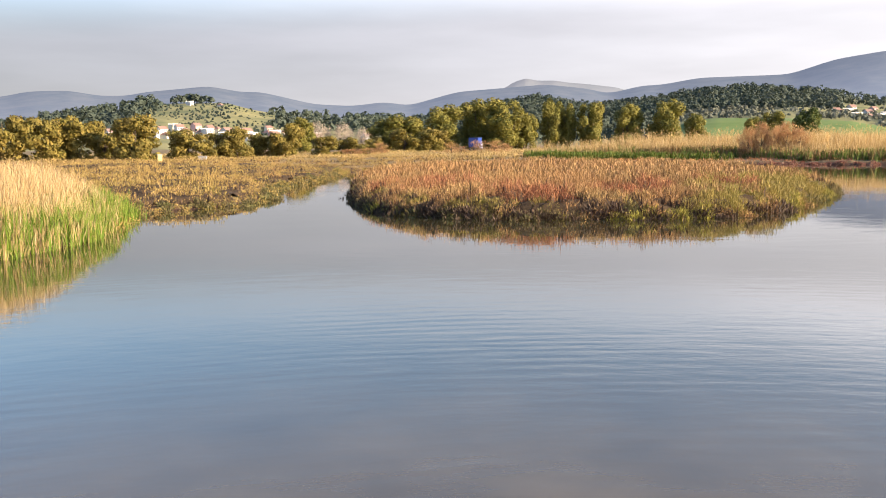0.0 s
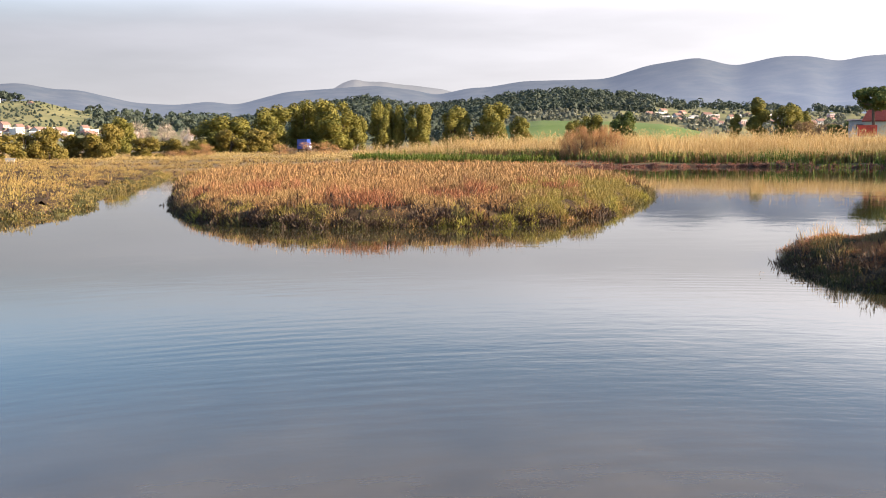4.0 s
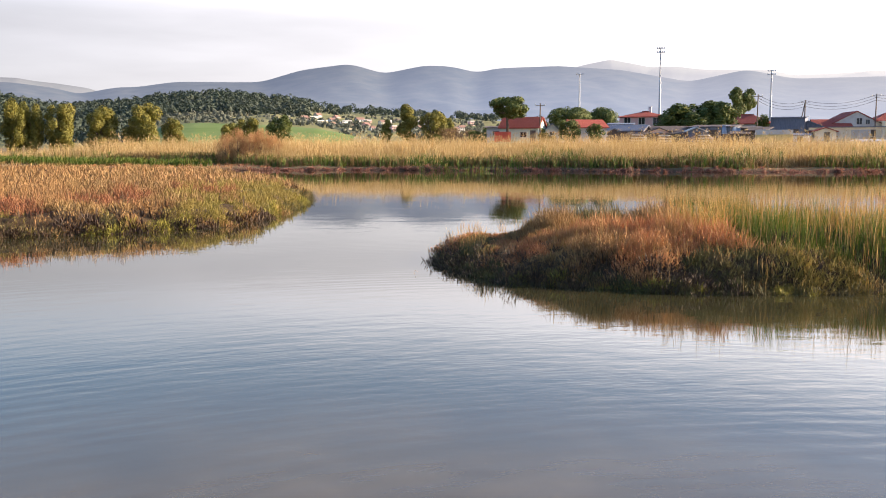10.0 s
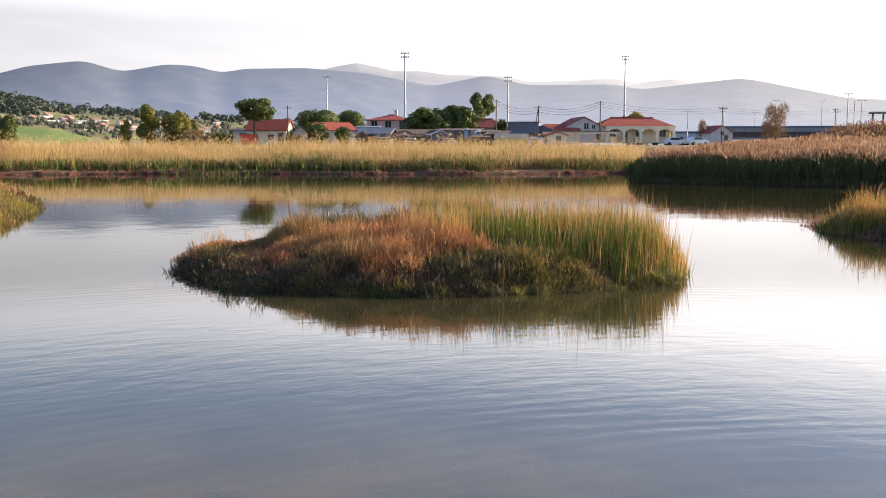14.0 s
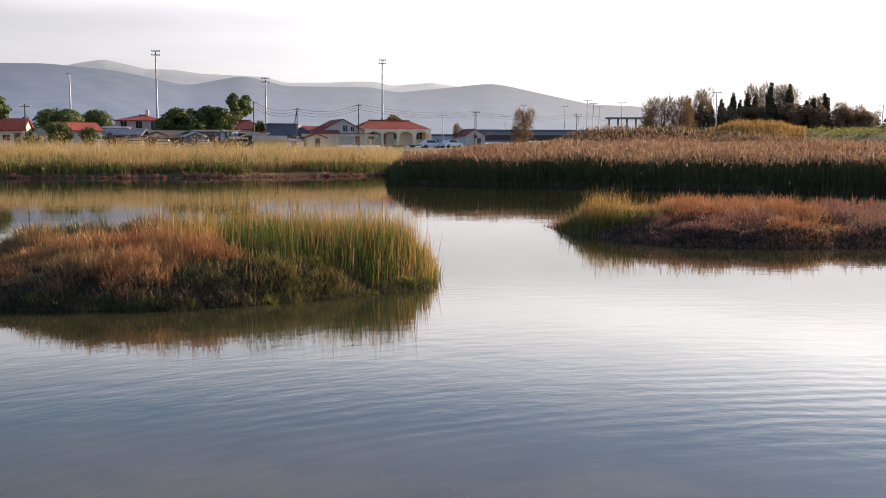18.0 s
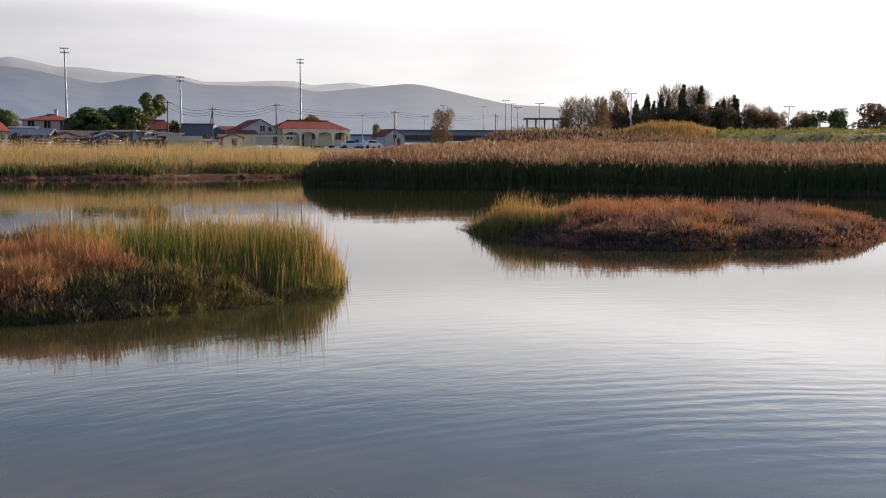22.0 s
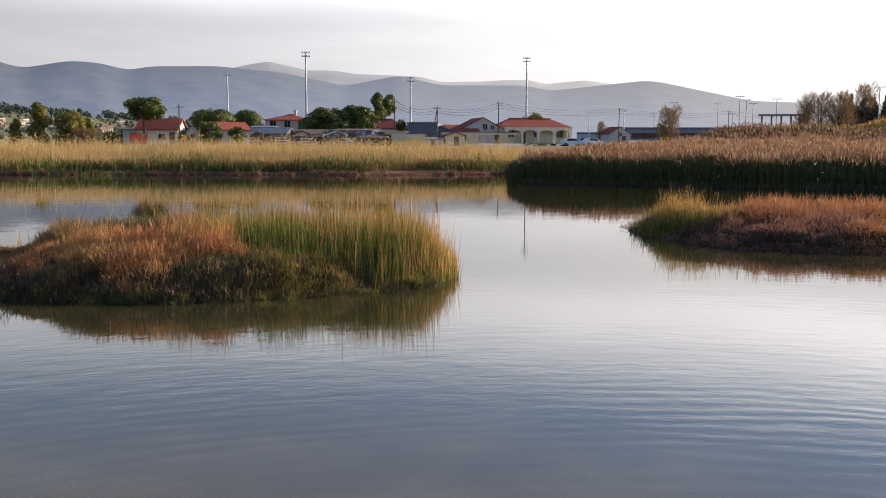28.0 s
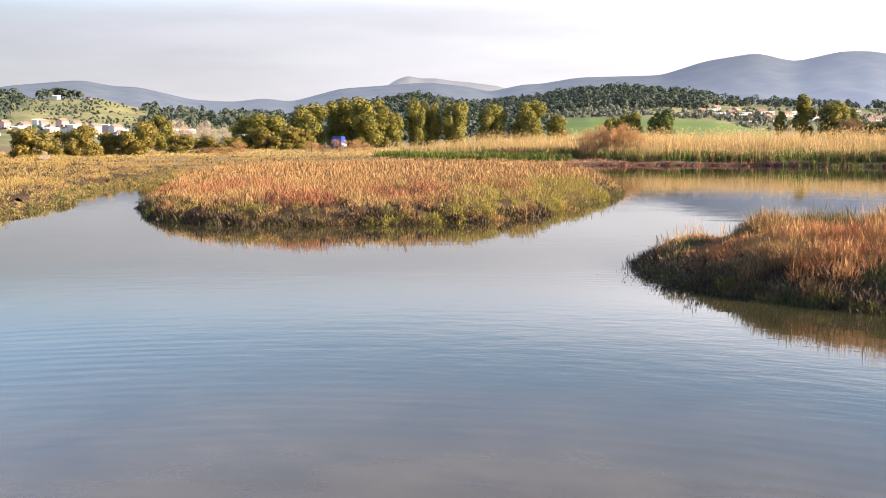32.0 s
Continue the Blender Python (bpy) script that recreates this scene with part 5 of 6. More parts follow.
stand("broadleaf_tree", "broad", M_EUC, "ochre-green broadleaf tree in the row behind the marsh",
      [(-2.6, 157, 6.7, 8.6), (0.1, 170, 8.8, 7.6), (2.0, 175, 9.9, 6.4), (3.7, 170, 9.9, 8), (4.9, 172, 7.4, 4.6), (6.5, 175, 9.7, 4.2), (7.5, 176, 8.9, 3.6), (8.8, 175, 9.2, 5.6), (10.9, 180, 9.0, 6), (13.2, 180, 9.5, 6.4),
       (14.8, 185, 7.0, 4.4), (19.0, 190, 7.4, 5.6), (29.9, 240, 10.6, 7.6), (-8.3, 150, 6.3, 4.4), (18.0, 195, 6.4, 4.4), (2.9, 178, 9.6, 6), (-3.3, 160, 5.6, 6)], "row of ochre trees", 10500, 0.18, 4)
stand("dark_tree", "broad", M_PINE, "dark-green bushy tree beside the reeds", [(20.8, 190, 8.1, 5), (44.2, 165, 8.9, 8), (45.3, 168, 9.6, 8), (46.3, 166, 9.2, 6.6), (44.8, 163, 7.6, 7), (46.9, 190, 9.0, 4.8), (47.3, 188, 9.4, 4.2)], "dark trees", 6000, 0.24, 2)
stand("poplar", "poplar", M_EUC, "slender olive poplar among the roadside trees", [(28.3, 240, 12.1, 6), (27.1, 240, 8.4, 3.8), (7.0, 178, 9.4, 3.5), (30.9, 250, 9.0, 4)], "poplars", 5000, 0.24, 2, 9, 4)
stand("umbrella_pine", "umbrella", M_PINE, "dark-green umbrella pine with a flat crown", [(37.9, 160, 8.7, 8.4), (39.9, 165, 8.8, 5.6)], "umbrella pines", 7500, 0.2, 2, 6.5, 7.5)
stand("pine_tree", "pine", M_PINE, "pine tree with an open crown on a bare trunk", [(34.3, 137, 9.4, 6), (47.5, 192, 13.6, 6.6)], "pines", 6500, 0.18, 2, 7.5, 5.5)
stand("cypress", "cypress", M_CYPRESS, "dark narrow cypress in the grove beyond the dyke",
      [(73.9, 240, 14.6, 3.8), (74.5, 242, 14.0, 3.5), (75.1, 240, 13.6, 3.5), (75.7, 238, 14.3, 3.8), (76.3, 240, 15.9, 4.1), (76.7, 243, 14.4, 3.2), (77.1, 240, 15.8, 3.5), (77.5, 240, 15.4, 3.5), (78.3, 230, 17.4, 4.1), (79.3, 235, 17.3, 4.3),
       (80.2, 240, 14.0, 4.6), (80.6, 240, 14.4, 4.3), (81.2, 240, 15.4, 4.3), (77.9, 245, 13.2, 4.3), (78.8, 245, 13.5, 4.3), (79.8, 246, 13.0, 4.6), (76.0, 246, 12.0, 4.9)], "cypress grove", 3200, 0.22, 3, 9, 2.4)
stand("bare_tree", "bare", M_TWIG, "leafless brown tree with a rounded twiggy crown",
      [(72.3, 200, 13.2, 7.4), (73.4, 202, 13.2, 6.4), (74.6, 236, 16.8, 6.4), (77.6, 240, 18.2, 7), (78.8, 238, 17.6, 6), (79.4, 242, 17.4, 6), (80.8, 244, 15.4, 6), (82.0, 240, 13.4, 5), (82.8, 242, 12.8, 5), (64.4, 200, 10.8, 5), (71.6, 205, 10.6, 2.6),
       (75.9, 236, 12.6, 6), (83.6, 240, 11.6, 4), (84.8, 205, 10.2, 4), (31.0, 200, 5.6, 6), (32.2, 200, 5.2, 5), (60.5, 230, 8.4, 3)], "leafless trees", 5200, 0.3, 3, 9, 6)
stand("tamarisk", "shrub", M_WILLOW, "yellow-green tamarisk shrub at the edge of the marsh",
      [(-24.3, 108, 5.6, 5), (-22.6, 108, 5.4, 5), (-20.9, 110, 5.6, 5), (-19.3, 114, 5.2, 4.4), (-17.6, 105, 5.6, 5.4), (-14.9, 112, 4.1, 5), (-13.2, 115, 3.7, 3.6), (-12, 115, 4.4, 3.6), (-10.7, 120, 3.6, 3.4), (-9.2, 118, 4.9, 4.6),
       (-6.9, 125, 3.3, 4), (-5.6, 130, 3.1, 3), (-26, 106, 5.6, 5), (-28, 104, 5.2, 5), (-4, 135, 3, 3.4), (-2.2, 150, 4.6, 5), (-0.7, 150, 4.7, 4.4), (0.0, 151, 4.2, 3.4), (-5.0, 128, 2.8, 3), (47.0, 187, 9.2, 4.6), (43.4, 158, 5.0, 3.4), (36.6, 138, 3.9, 2.6), (56.6, 200, 9.6, 6)], "tamarisks along the marsh", 5600, 0.17, 3, 4.5, 4.5, "shrub")
stand("bush", "shrub", M_PINE, "round dark-green bush beside the sheds", [(37.9, 140, 5.9, 3.6), (39.4, 140, 5.2, 3.2), (36.2, 140, 4.6, 3), (33.3, 150, 5.0, 4), (32.4, 150, 4.4, 3), (85.4, 200, 10.4, 6), (86.6, 200, 10.8, 5), (48.8, 168, 7.2, 3)], "bushes", 4500, 0.16, 2, 4.5, 4.5, "shrub")
stand("brown_thicket", "shrub", M_TWIG, "brown leafless thicket on the dyke", [(88.8, 150, 9.5, 7), (90.6, 150, 9.8, 7), (92.8, 150, 9.2, 7), (84.2, 200, 9.2, 5), (74.4, 234, 12.4, 8.8), (76.0, 234, 12.0, 8.8), (77.5, 236, 13.0, 8.8), (79.0, 234, 13.4, 8.8), (80.5, 236, 13.2, 8.8), (81.8, 236, 12.4, 7.5), (83, 238, 11.8, 6.2)], "thicket", 5000, 0.16, 2, 4.5, 4.5, "shrub")
stand("pale_bare_tree", "bare", M_PALETWIG, "pale leafless tree with fine silvery twigs", [(-7.3, 165, 5.9, 2.6), (-6.8, 166, 4.9, 2.2), (-5.9, 165, 5.6, 2.6), (-5.5, 168, 4.7, 2.2), (-4.7, 166, 4.8, 2.4), (-8.9, 165, 5.0, 2.4), (25.6, 170, 3.6, 3)], "pale leafless trees", 2600, 0.3, 2, 5, 3)
stand("pink_bush", "bare", M_REDBUSH, "low reddish bush before the lorry", [(0.6, 132, 2.2, 2.4), (1.2, 134, 1.7, 2), (2.2, 133, 2.4, 3), (3.2, 132, 2.4, 3), (3.7, 134, 2.0, 2.4), (-3.6, 132, 2.3, 2.6), (-4.4, 125, 1.6, 3.4), (-5.4, 122, 1.5, 3)], "red bushes", 2600, 0.08, 2, 3, 3, "shrub")
stand("red_bush", "bare", M_REDBUSH, "reddish-tan tall bush in the reed belt", [(17.7, 90, 3.1, 1.8), (18.4, 91, 3.5, 2.0), (19.1, 90, 3.2, 1.8), (19.8, 91, 3.55, 2.0), (20.5, 90, 3.0, 1.7)], "red bushes", 5500, 0.08, 2, 3, 3, "shrub")


# woods and scrub on the hills
def hill_woods(name, crest, near, far, spots, label, mat, size, tall):
    az, s = spots
    x, y, z = on_hill(crest, near, far, az, s)
    n = len(az)
    per = 32
    i = np.repeat(np.arange(n), per)
    hgt = tall * rng.uniform(0.6, 1.25, n)
    d = rng.normal(size=(n * per, 3))
    d /= np.linalg.norm(d, axis=1)[:, None]
    d[:, 2] = np.abs(d[:, 2]) * 1.0 - 0.25
    c = np.stack([x[i], y[i], z[i] + hgt[i] * 0.45], 1) + d * np.stack([hgt[i] * 0.42, hgt[i] * 0.42, hgt[i] * 0.6], 1)
    u = np.cross(d + rng.normal(0, 0.3, (n * per, 3)), rng.normal(size=(n * per, 3)))
    u /= np.linalg.norm(u, axis=1)[:, None]
    t = np.cross(u, d)
    t /= np.linalg.norm(t, axis=1)[:, None] + 1e-6
    q = (size * rng.uniform(0.5, 1.3, n * per))[:, None]
    v = np.stack([c - u * q, c + t * q * 0.7, c + u * q, c - t * q * 0.7], 1).reshape(-1, 3)
    return stuff(name, v, np.arange(n * per * 4).reshape(-1, 4), mat, label, "woods")


def band(n, az0, az1, s0, s1):
    return rng.uniform(az0, az1, n), rng.uniform(s0, s1, n)


def both(*bands):
    return np.concatenate([q[0] for q in bands]), np.concatenate([q[1] for q in bands])


hill_woods("hill_woods", WOOD, 430, 980, both(band(2200, -2, 22.5, 0.56, 1.0), band(60, 22, 25, 0.75, 1.0), band(130, 24, 34, 0.85, 1.0), band(200, 34, 48, 0.5, 1.0)), "dark pine woods on the low hill", M_WOODS, 1.15, 8)
hill_woods("valley_woods", WOOD, 430, 980, both(band(700, -2, 13.5, 0.06, 0.56)), "dark trees at the foot of the low hill", M_WOODS, 1.2, 6)
hill_woods("olive_grove", WOOD, 430, 980, both(band(420, 11, 26, 0.40, 0.60), band(480, 24, 46, 0.2, 0.85)), "grey-green olive grove on the slope", M_OLIVE, 0.9, 4.0)
hill_woods("knoll_woods", KNOLL, 420, 860, both(band(150, -22.5, -16.2, 0.72, 1.0), band(26, -15.6, -13.2, 0.97, 1.0), band(420, -10, 9, 0.4, 1.0), band(120, -25, -17, 0.45, 0.78)), "dark trees on the knoll and in the valley", M_WOODS, 1.4, 8)
hill_woods("knoll_scrub", KNOLL, 420, 860, both(band(760, -20, -9, 0.3, 0.98)), "low scrub dotting the grassy knoll", M_WOODS, 0.55, 1.6)


# ---- buildings ----
def boxes(*rows):
    """A bmesh of boxes: centre and size of each."""
    bm = bmesh.new()
    for cx, cy, cz, sx, sy, sz in rows:
        bmesh.ops.create_cube(bm, size=1, matrix=Matrix.LocRotScale((cx, cy, cz), None, (sx, sy, sz)))
    return bm


def solid(verts, faces):
    bm = bmesh.new()
    vs = [bm.verts.new(q) for q in verts]
    for q in faces:
        bm.faces.new([vs[i] for i in q])
    bmesh.ops.recalc_face_normals(bm, faces=bm.faces)
    return bm


def slab(quad, thick):
    """A sheet between four corners, given a thickness downwards."""
    lo = [(x, y, z - thick) for x, y, z in quad]
    return solid([*quad, *lo], [(0, 1, 2, 3), (7, 6, 5, 4), (0, 4, 5, 1), (1, 5, 6, 2), (2, 6, 7, 3), (3, 7, 4, 0)])


def window(root, x, y, z, w, h, name="window", deep=True):
    f = 0.07
    ob = part(name, boxes((x, y, z + h / 2 + f / 2, w + 2 * f, 0.1, f), (x, y, z - h / 2 - f / 2, w + 2 * f + 0.1, 0.16, f), (x - w / 2 - f / 2, y, z, f, 0.1, h), (x + w / 2 + f / 2, y, z, f, 0.1, h), (x, y, z, 0.05, 0.08, h)), M_FRAME, root, "pale window frame")
    part("pane", boxes((x, y + 0.02, z, w, 0.03, h)), M_GLASS, ob, "dark glass")
    return ob


def roof_on(root, kind, w, d, h, rise, mat, eave=0.35):
    a, b = w / 2 + eave, d / 2 + eave
    if kind == "gable":
        for s in (-1, 1):
            part("roof_slope", slab([(-a, s * b, h - 0.1), (a, s * b, h - 0.1), (a, 0, h + rise), (-a, 0, h + rise)], 0.14), mat, root, "red tiled roof" if mat == M_TILE else "")
    elif kind == "cross":
        for s in (-1, 1):
            part("roof_slope", slab([(s * a, -b, h - 0.1), (s * a, b, h - 0.1), (0, b, h + rise), (0, -b, h + rise)], 0.14), mat, root, "red tiled roof" if mat == M_TILE else "")
    elif kind == "hip":
        r = max(a - b, 0.2)
        part("roof", solid([(-a, -b, h), (a, -b, h), (a, b, h), (-a, b, h), (-r, 0, h + rise), (r, 0, h + rise), (-a, -b, h - 0.15), (a, -b, h - 0.15), (a, b, h - 0.15), (-a, b, h - 0.15)],
             [(0, 1, 5, 4), (1, 2, 5), (2, 3, 4, 5), (3, 0, 4), (0, 6, 7, 1), (1, 7, 8, 2), (2, 8, 9, 3), (3, 9, 6, 0), (6, 9, 8, 7)]), mat, root, "red tiled roof" if mat == M_TILE else "")
        part("ridge", boxes((0, 0, h + rise + 0.04, 2 * r + 0.2, 0.25, 0.14)), mat, root)
    elif kind == "flat":
        part("roof", boxes((0, 0, h + 0.1, w + 0.3, d + 0.3, 0.2)), mat, root)
        part("parapet", boxes((0, -d / 2, h + 0.4, w + 0.2, 0.15, 0.5), (0, d / 2, h + 0.4, w + 0.2, 0.15, 0.5)), mat, root)
    else:
        part("roof", slab([(-a, -b, h - 0.05), (a, -b, h - 0.05), (a, b, h + rise), (-a, b, h + rise)], 0.08), mat, root)


def placed(root, az, d, turn=0.0, base=None):
    x, y = bearing(az, d)
    z = float(land_height([x], [y])[0]) if base is None else base
    root.matrix_basis = pose(x, y, z - 0.1, 0, 0, -az + turn)
    return root


def house(name, label, az, dist, w, d, h, kind, rise, wall, roof, turn=0.0, wins=(), door=None, base=None, category="house", group="", chimney=None):
    root = tagged(new(name), label, category, group)
    t = 0.2
    part("wall", boxes((0, -d / 2, h / 2, w, t, h)), wall, root)
    part("wall", boxes((0, d / 2, h / 2, w, t, h)), wall, root)
    part("wall", boxes((-w / 2, 0, h / 2, t, d - t, h)), wall, root)
    part("wall", boxes((w / 2, 0, h / 2, t, d - t, h)), wall, root)
    if kind == "gable":
        for s in (-1, 1):
            x = s * w / 2
            part("gable", solid([(x - t / 2, -d / 2, h), (x - t / 2, d / 2, h), (x - t / 2, 0, h + rise - 0.1), (x + t / 2, -d / 2, h), (x + t / 2, d / 2, h), (x + t / 2, 0, h + rise - 0.1)], [(0, 1, 2), (5, 4, 3), (0, 3, 4, 1), (1, 4, 5, 2), (2, 5, 3, 0)]), wall, root)
    if kind == "cross":
        for s in (-1, 1):
            y = s * d / 2
            part("gable", solid([(-w / 2, y - t / 2, h), (w / 2, y - t / 2, h), (0, y - t / 2, h + rise - 0.1), (-w / 2, y + t / 2, h), (w / 2, y + t / 2, h), (0, y + t / 2, h + rise - 0.1)], [(0, 1, 2), (5, 4, 3), (0, 3, 4, 1), (1, 4, 5, 2), (2, 5, 3, 0)]), wall, root)
    roof_on(root, kind, w, d, h, rise, roof)
    for x, z, ww, wh in wins:
        window(root, x, -d / 2 - t / 2 - 0.02, z, ww, wh)
    if door:
        x, dw, dh = door
        ob = part("door", boxes((x, -d / 2 - t / 2 - 0.03, dh / 2, dw, 0.06, dh), (x, -d / 2 - t / 2 - 0.07, dh * 0.72, dw * 0.7, 0.03, dh * 0.35)), M_WOODDARK, root, "dark wooden door")
        part("handle", boxes((x + dw * 0.38, -d / 2 - t / 2 - 0.09, 1.0, 0.04, 0.05, 0.14)), M_STEEL, ob)
    if chimney:
        x, z = chimney
        part("chimney", boxes((x, 0.3, z, 0.5, 0.5, 1.2), (x, 0.3, z + 0.65, 0.65, 0.65, 0.12)), M_WALL_W, root)
    return placed(root, az, dist, turn, base)


def arcade(root, x0, bays, bay, h, y, mat):
    """A wall of round arches: piers, and the masonry over each opening."""
    for i in range(bays + 1):
        part("pier", boxes((x0 + i * bay, y, h / 2, 0.45, 0.35, h)), mat, root)
    r = bay / 2 - 0.22
    for i in range(bays):
        c = x0 + (i + 0.5) * bay
        spring = h - 0.35 - r * 0.62
        v, f, n = [], [], 10
        for k in range(n + 1):
            a = math.pi * k / n
            px, pz = c - r * math.cos(a), spring + r * 0.62 * math.sin(a)
            for yy in (y - 0.16, y + 0.16):
                v += [(px, yy, pz), (px, yy, h)]
        for k in range(n):
            o = 4 * k
            f += [(o, o + 1, o + 5, o + 4), (o + 2, o + 6, o + 7, o + 3), (o, o + 4, o + 6, o + 2), (o + 1, o + 3, o + 7, o + 5)]
        part("arch", solid(v, f), mat, root, "rounded arch of pale plaster")


# the long cream house with the arches
big = house("arcade_house", "long cream house with a red hipped roof and an arched porch", 56.4, 177, 13.2, 5.4, 3.0, "hip", 1.5, M_WALL_C, M_TILE, 20, [(-4.4, 1.7, 1.1, 1.2), (0.4, 1.7, 1.1, 1.2), (4.8, 1.7, 1.1, 1.2)], (-2.2, 1.0, 2.1), 3.1)
arcade(big, -6.0, 4, 3.05, 2.75, -4.4, M_WALL_C)
part("porch_roof", boxes((0.1, -3.7, 2.82, 12.9, 1.9, 0.14)), M_WALL_C, big)
part("side_arch_wall", boxes((6.45, -3.65, 1.4, 0.3, 1.3, 2.8)), M_WALL_C, big)
part("porch_table", boxes((-2.6, -4.2, 0.75, 4.6, 0.7, 0.07), (-4.4, -4.2, 0.37, 0.08, 0.5, 0.72), (-0.8, -4.2, 0.37, 0.08, 0.5, 0.72)), M_FRAME, big, "pale table under the arches")
house("gabled_house", "white gabled house with a long red roof and dark windows", 53.3, 176, 8.6, 9, 2.3, "cross", 2.3, M_WALL_W, M_TILE, 14, [(0.4, 2.9, 0.8, 1.0), (1.7, 2.8, 0.6, 0.7), (-2.2, 1.4, 0.9, 0.9)], (2.6, 0.9, 2.0), 3.1)
house("annex", "low red-roofed annex beside the gabled house", 52.3, 172, 5.4, 5, 2.6, "gable", 1.2, M_WALL_C, M_TILE, 14, [(0, 1.5, 0.9, 0.9)], category="shed")
shack = tagged(new("low_carport"), "low open carport of pale posts and a flat roof", "carport")
for k in range(8):
    part("post", boxes((-6 + 1.7 * k, 0, 1.05, 0.12, 0.12, 2.1)), M_FRAME, shack)
part("roof", boxes((0, 0.8, 2.45, 13, 2.4, 0.12)), M_SHEET, shack)
part("lintel", boxes((0, -0.02, 2.2, 13, 0.16, 0.36)), M_WALL_C, shack)
part("rail", boxes((0, -0.05, 0.9, 12.4, 0.06, 0.08)), M_FRAME, shack)
placed(shack, 53.5, 164, 6)
house("grey_shed", "tall grey corrugated-sheet shed with a flat roof", 50.2, 166, 5.0, 5, 4.0, "shed", 0.25, M_SHEET, M_SHEET, -6, [], (1.2, 1.1, 2.1), category="shed")
house("sloping_shed", "pale lean-to shed with a sloping sheet roof", 51.2, 167, 4.2, 5, 2.6, "cross", 0.9, M_SHEET, M_SHEET, 0, [(0, 1.5, 0.8, 0.8)], category="shed")
house("yellow_kiosk", "low yellow plastered hut with a pale flat roof", 49.4, 142, 4.6, 3, 1.25, "flat", 0.1, M_WALL_Y, M_FRAME, 4, category="hut")
house("red_roofed_house", "house with a broad red hipped roof behind the sheds", 47.9, 177, 8.8, 6.4, 3.3, "hip", 1.6, M_WALL_W, M_TILE, -8, [(-2, 1.8, 1, 1.1), (2, 1.8, 1, 1.1)])
house("patched_shed", "patched grey sheet-metal shed with a sloping roof", 46.2, 152, 6.6, 5, 2.5, "shed", 0.35, M_SHEET, M_SHEET_D, -14, [(-1.8, 1.5, 0.9, 0.7)], (0.4, 1.3, 2.0), category="shed")
house("brown_shed", "brown rusty shed beside the patched one", 48.0, 153, 3.6, 4, 2.2, "shed", 0.3, M_SHEET_D, M_SHEET_D, 4, [], (0.5, 0.9, 1.9), category="shed")
house("dark_shack", "low dark shack with a rusty sheet roof", 43.6, 151, 5.6, 4.5, 1.9, "gable", 0.7, M_WOODDARK, M_SHEET_D, 16, [(-1, 1.2, 0.8, 0.7)], (1.2, 0.9, 1.8), category="shed")
house("blue_shack", "low shack with a bluish sheet roof", 41.4, 150, 5.4, 4.5, 2.0, "gable", 0.8, M_SHEET_D, M_SHEET, -18, [(1.1, 1.2, 0.9, 0.8)], (-1.2, 0.9, 1.9), category="shed")
house("lean_to", "low wooden lean-to with a sheet roof", 42.5, 148, 3.4, 3, 1.5, "shed", 0.3, M_WOODDARK, M_SHEET, 5, [], (0.3, 0.8, 1.4), category="shed")
house("white_shed", "small white shed with a pale roof", 40.9, 156, 3.6, 3, 3.0, "shed", 0.25, M_WALL_W, M_SHEET, -5, [(0, 1.7, 0.8, 0.7)], category="shed")
house("pink_house", "two-storey pink house with a red hipped roof", 42.3, 182, 8.0, 7, 4.7, "hip", 1.0, M_WALL_P, M_TILE, -10, [(-2.6, 3.9, 1.1, 1.2), (0, 3.9, 1.1, 1.2), (2.6, 3.9, 1.1, 1.2), (-2.6, 1.5, 1.1, 1.2)], (1.2, 1.0, 2.1), chimney=(0.8, 5.9))
house("small_red_roof", "small house with a dark-red gabled roof behind bushes", 38.8, 146, 5.0, 5, 2.4, "gable", 1.1, M_WALL_W, M_TILE, 20, [(1, 1.4, 0.8, 0.8)])
house("white_gable", "little white gabled hut between bushes", 36.9, 143, 1.8, 3, 2.0, "cross", 0.9, M_WALL_W, M_SHEET, 0, [(0, 1.4, 0.5, 0.5)], category="hut")
house("green_house", "pale-green house with a red gabled roof", 35.2, 141, 5.4, 5, 2.4, "gable", 1.5, M_WALL_G, M_TILE, -14, [(0.7, 1.3, 0.9, 0.7), (-1.6, 1.3, 0.7, 0.7)], (2.1, 0.8, 1.9))
house("pale_hut", "small pale hut with a dark roof beside the pine", 33.6, 146, 2.6, 2.6, 2.5, "shed", 0.2, M_WALL_W, M_SHEET_D, 0, [(0, 1.6, 0.9, 0.6)], category="hut")
crate = tagged(new("red_crate"), "red slatted metal crate by the pine tree", "crate")
for k in range(9):
    part("slat", boxes((-0.96 + 0.24 * k, 0, 0.75, 0.12, 0.06, 1.4)), M_REDPAINT, crate)
part("frame", boxes((0, 0.05, 0.08, 2.2, 0.1, 0.1), (0, 0.05, 1.4, 2.2, 0.1, 0.1), (-1.05, 0.6, 0.75, 0.1, 1.2, 1.4), (1.05, 0.6, 0.75, 0.1, 1.2, 1.4), (0, 1.2, 0.75, 2.2, 0.08, 1.4)), M_REDPAINT, crate)
placed(crate, 34.0, 132, 5, 2.55)
tarp = tagged(new("hanging_tarpaulin", None), "pale blue tarpaulin hung over the shed's open side", "tarpaulin")
v = [(-1.3 + 2.6 * i / 12, -0.25 * math.sin(i * 1.1) - 0.35 * (1 - j / 6), 0.1 + 2.5 * j / 6 - 0.5 * (i / 12) ** 2 * (j / 6)) for j in range(7) for i in range(13)]
np_part("sheet", np.array(v), grid_faces(13, 7), M_TARP, tarp)
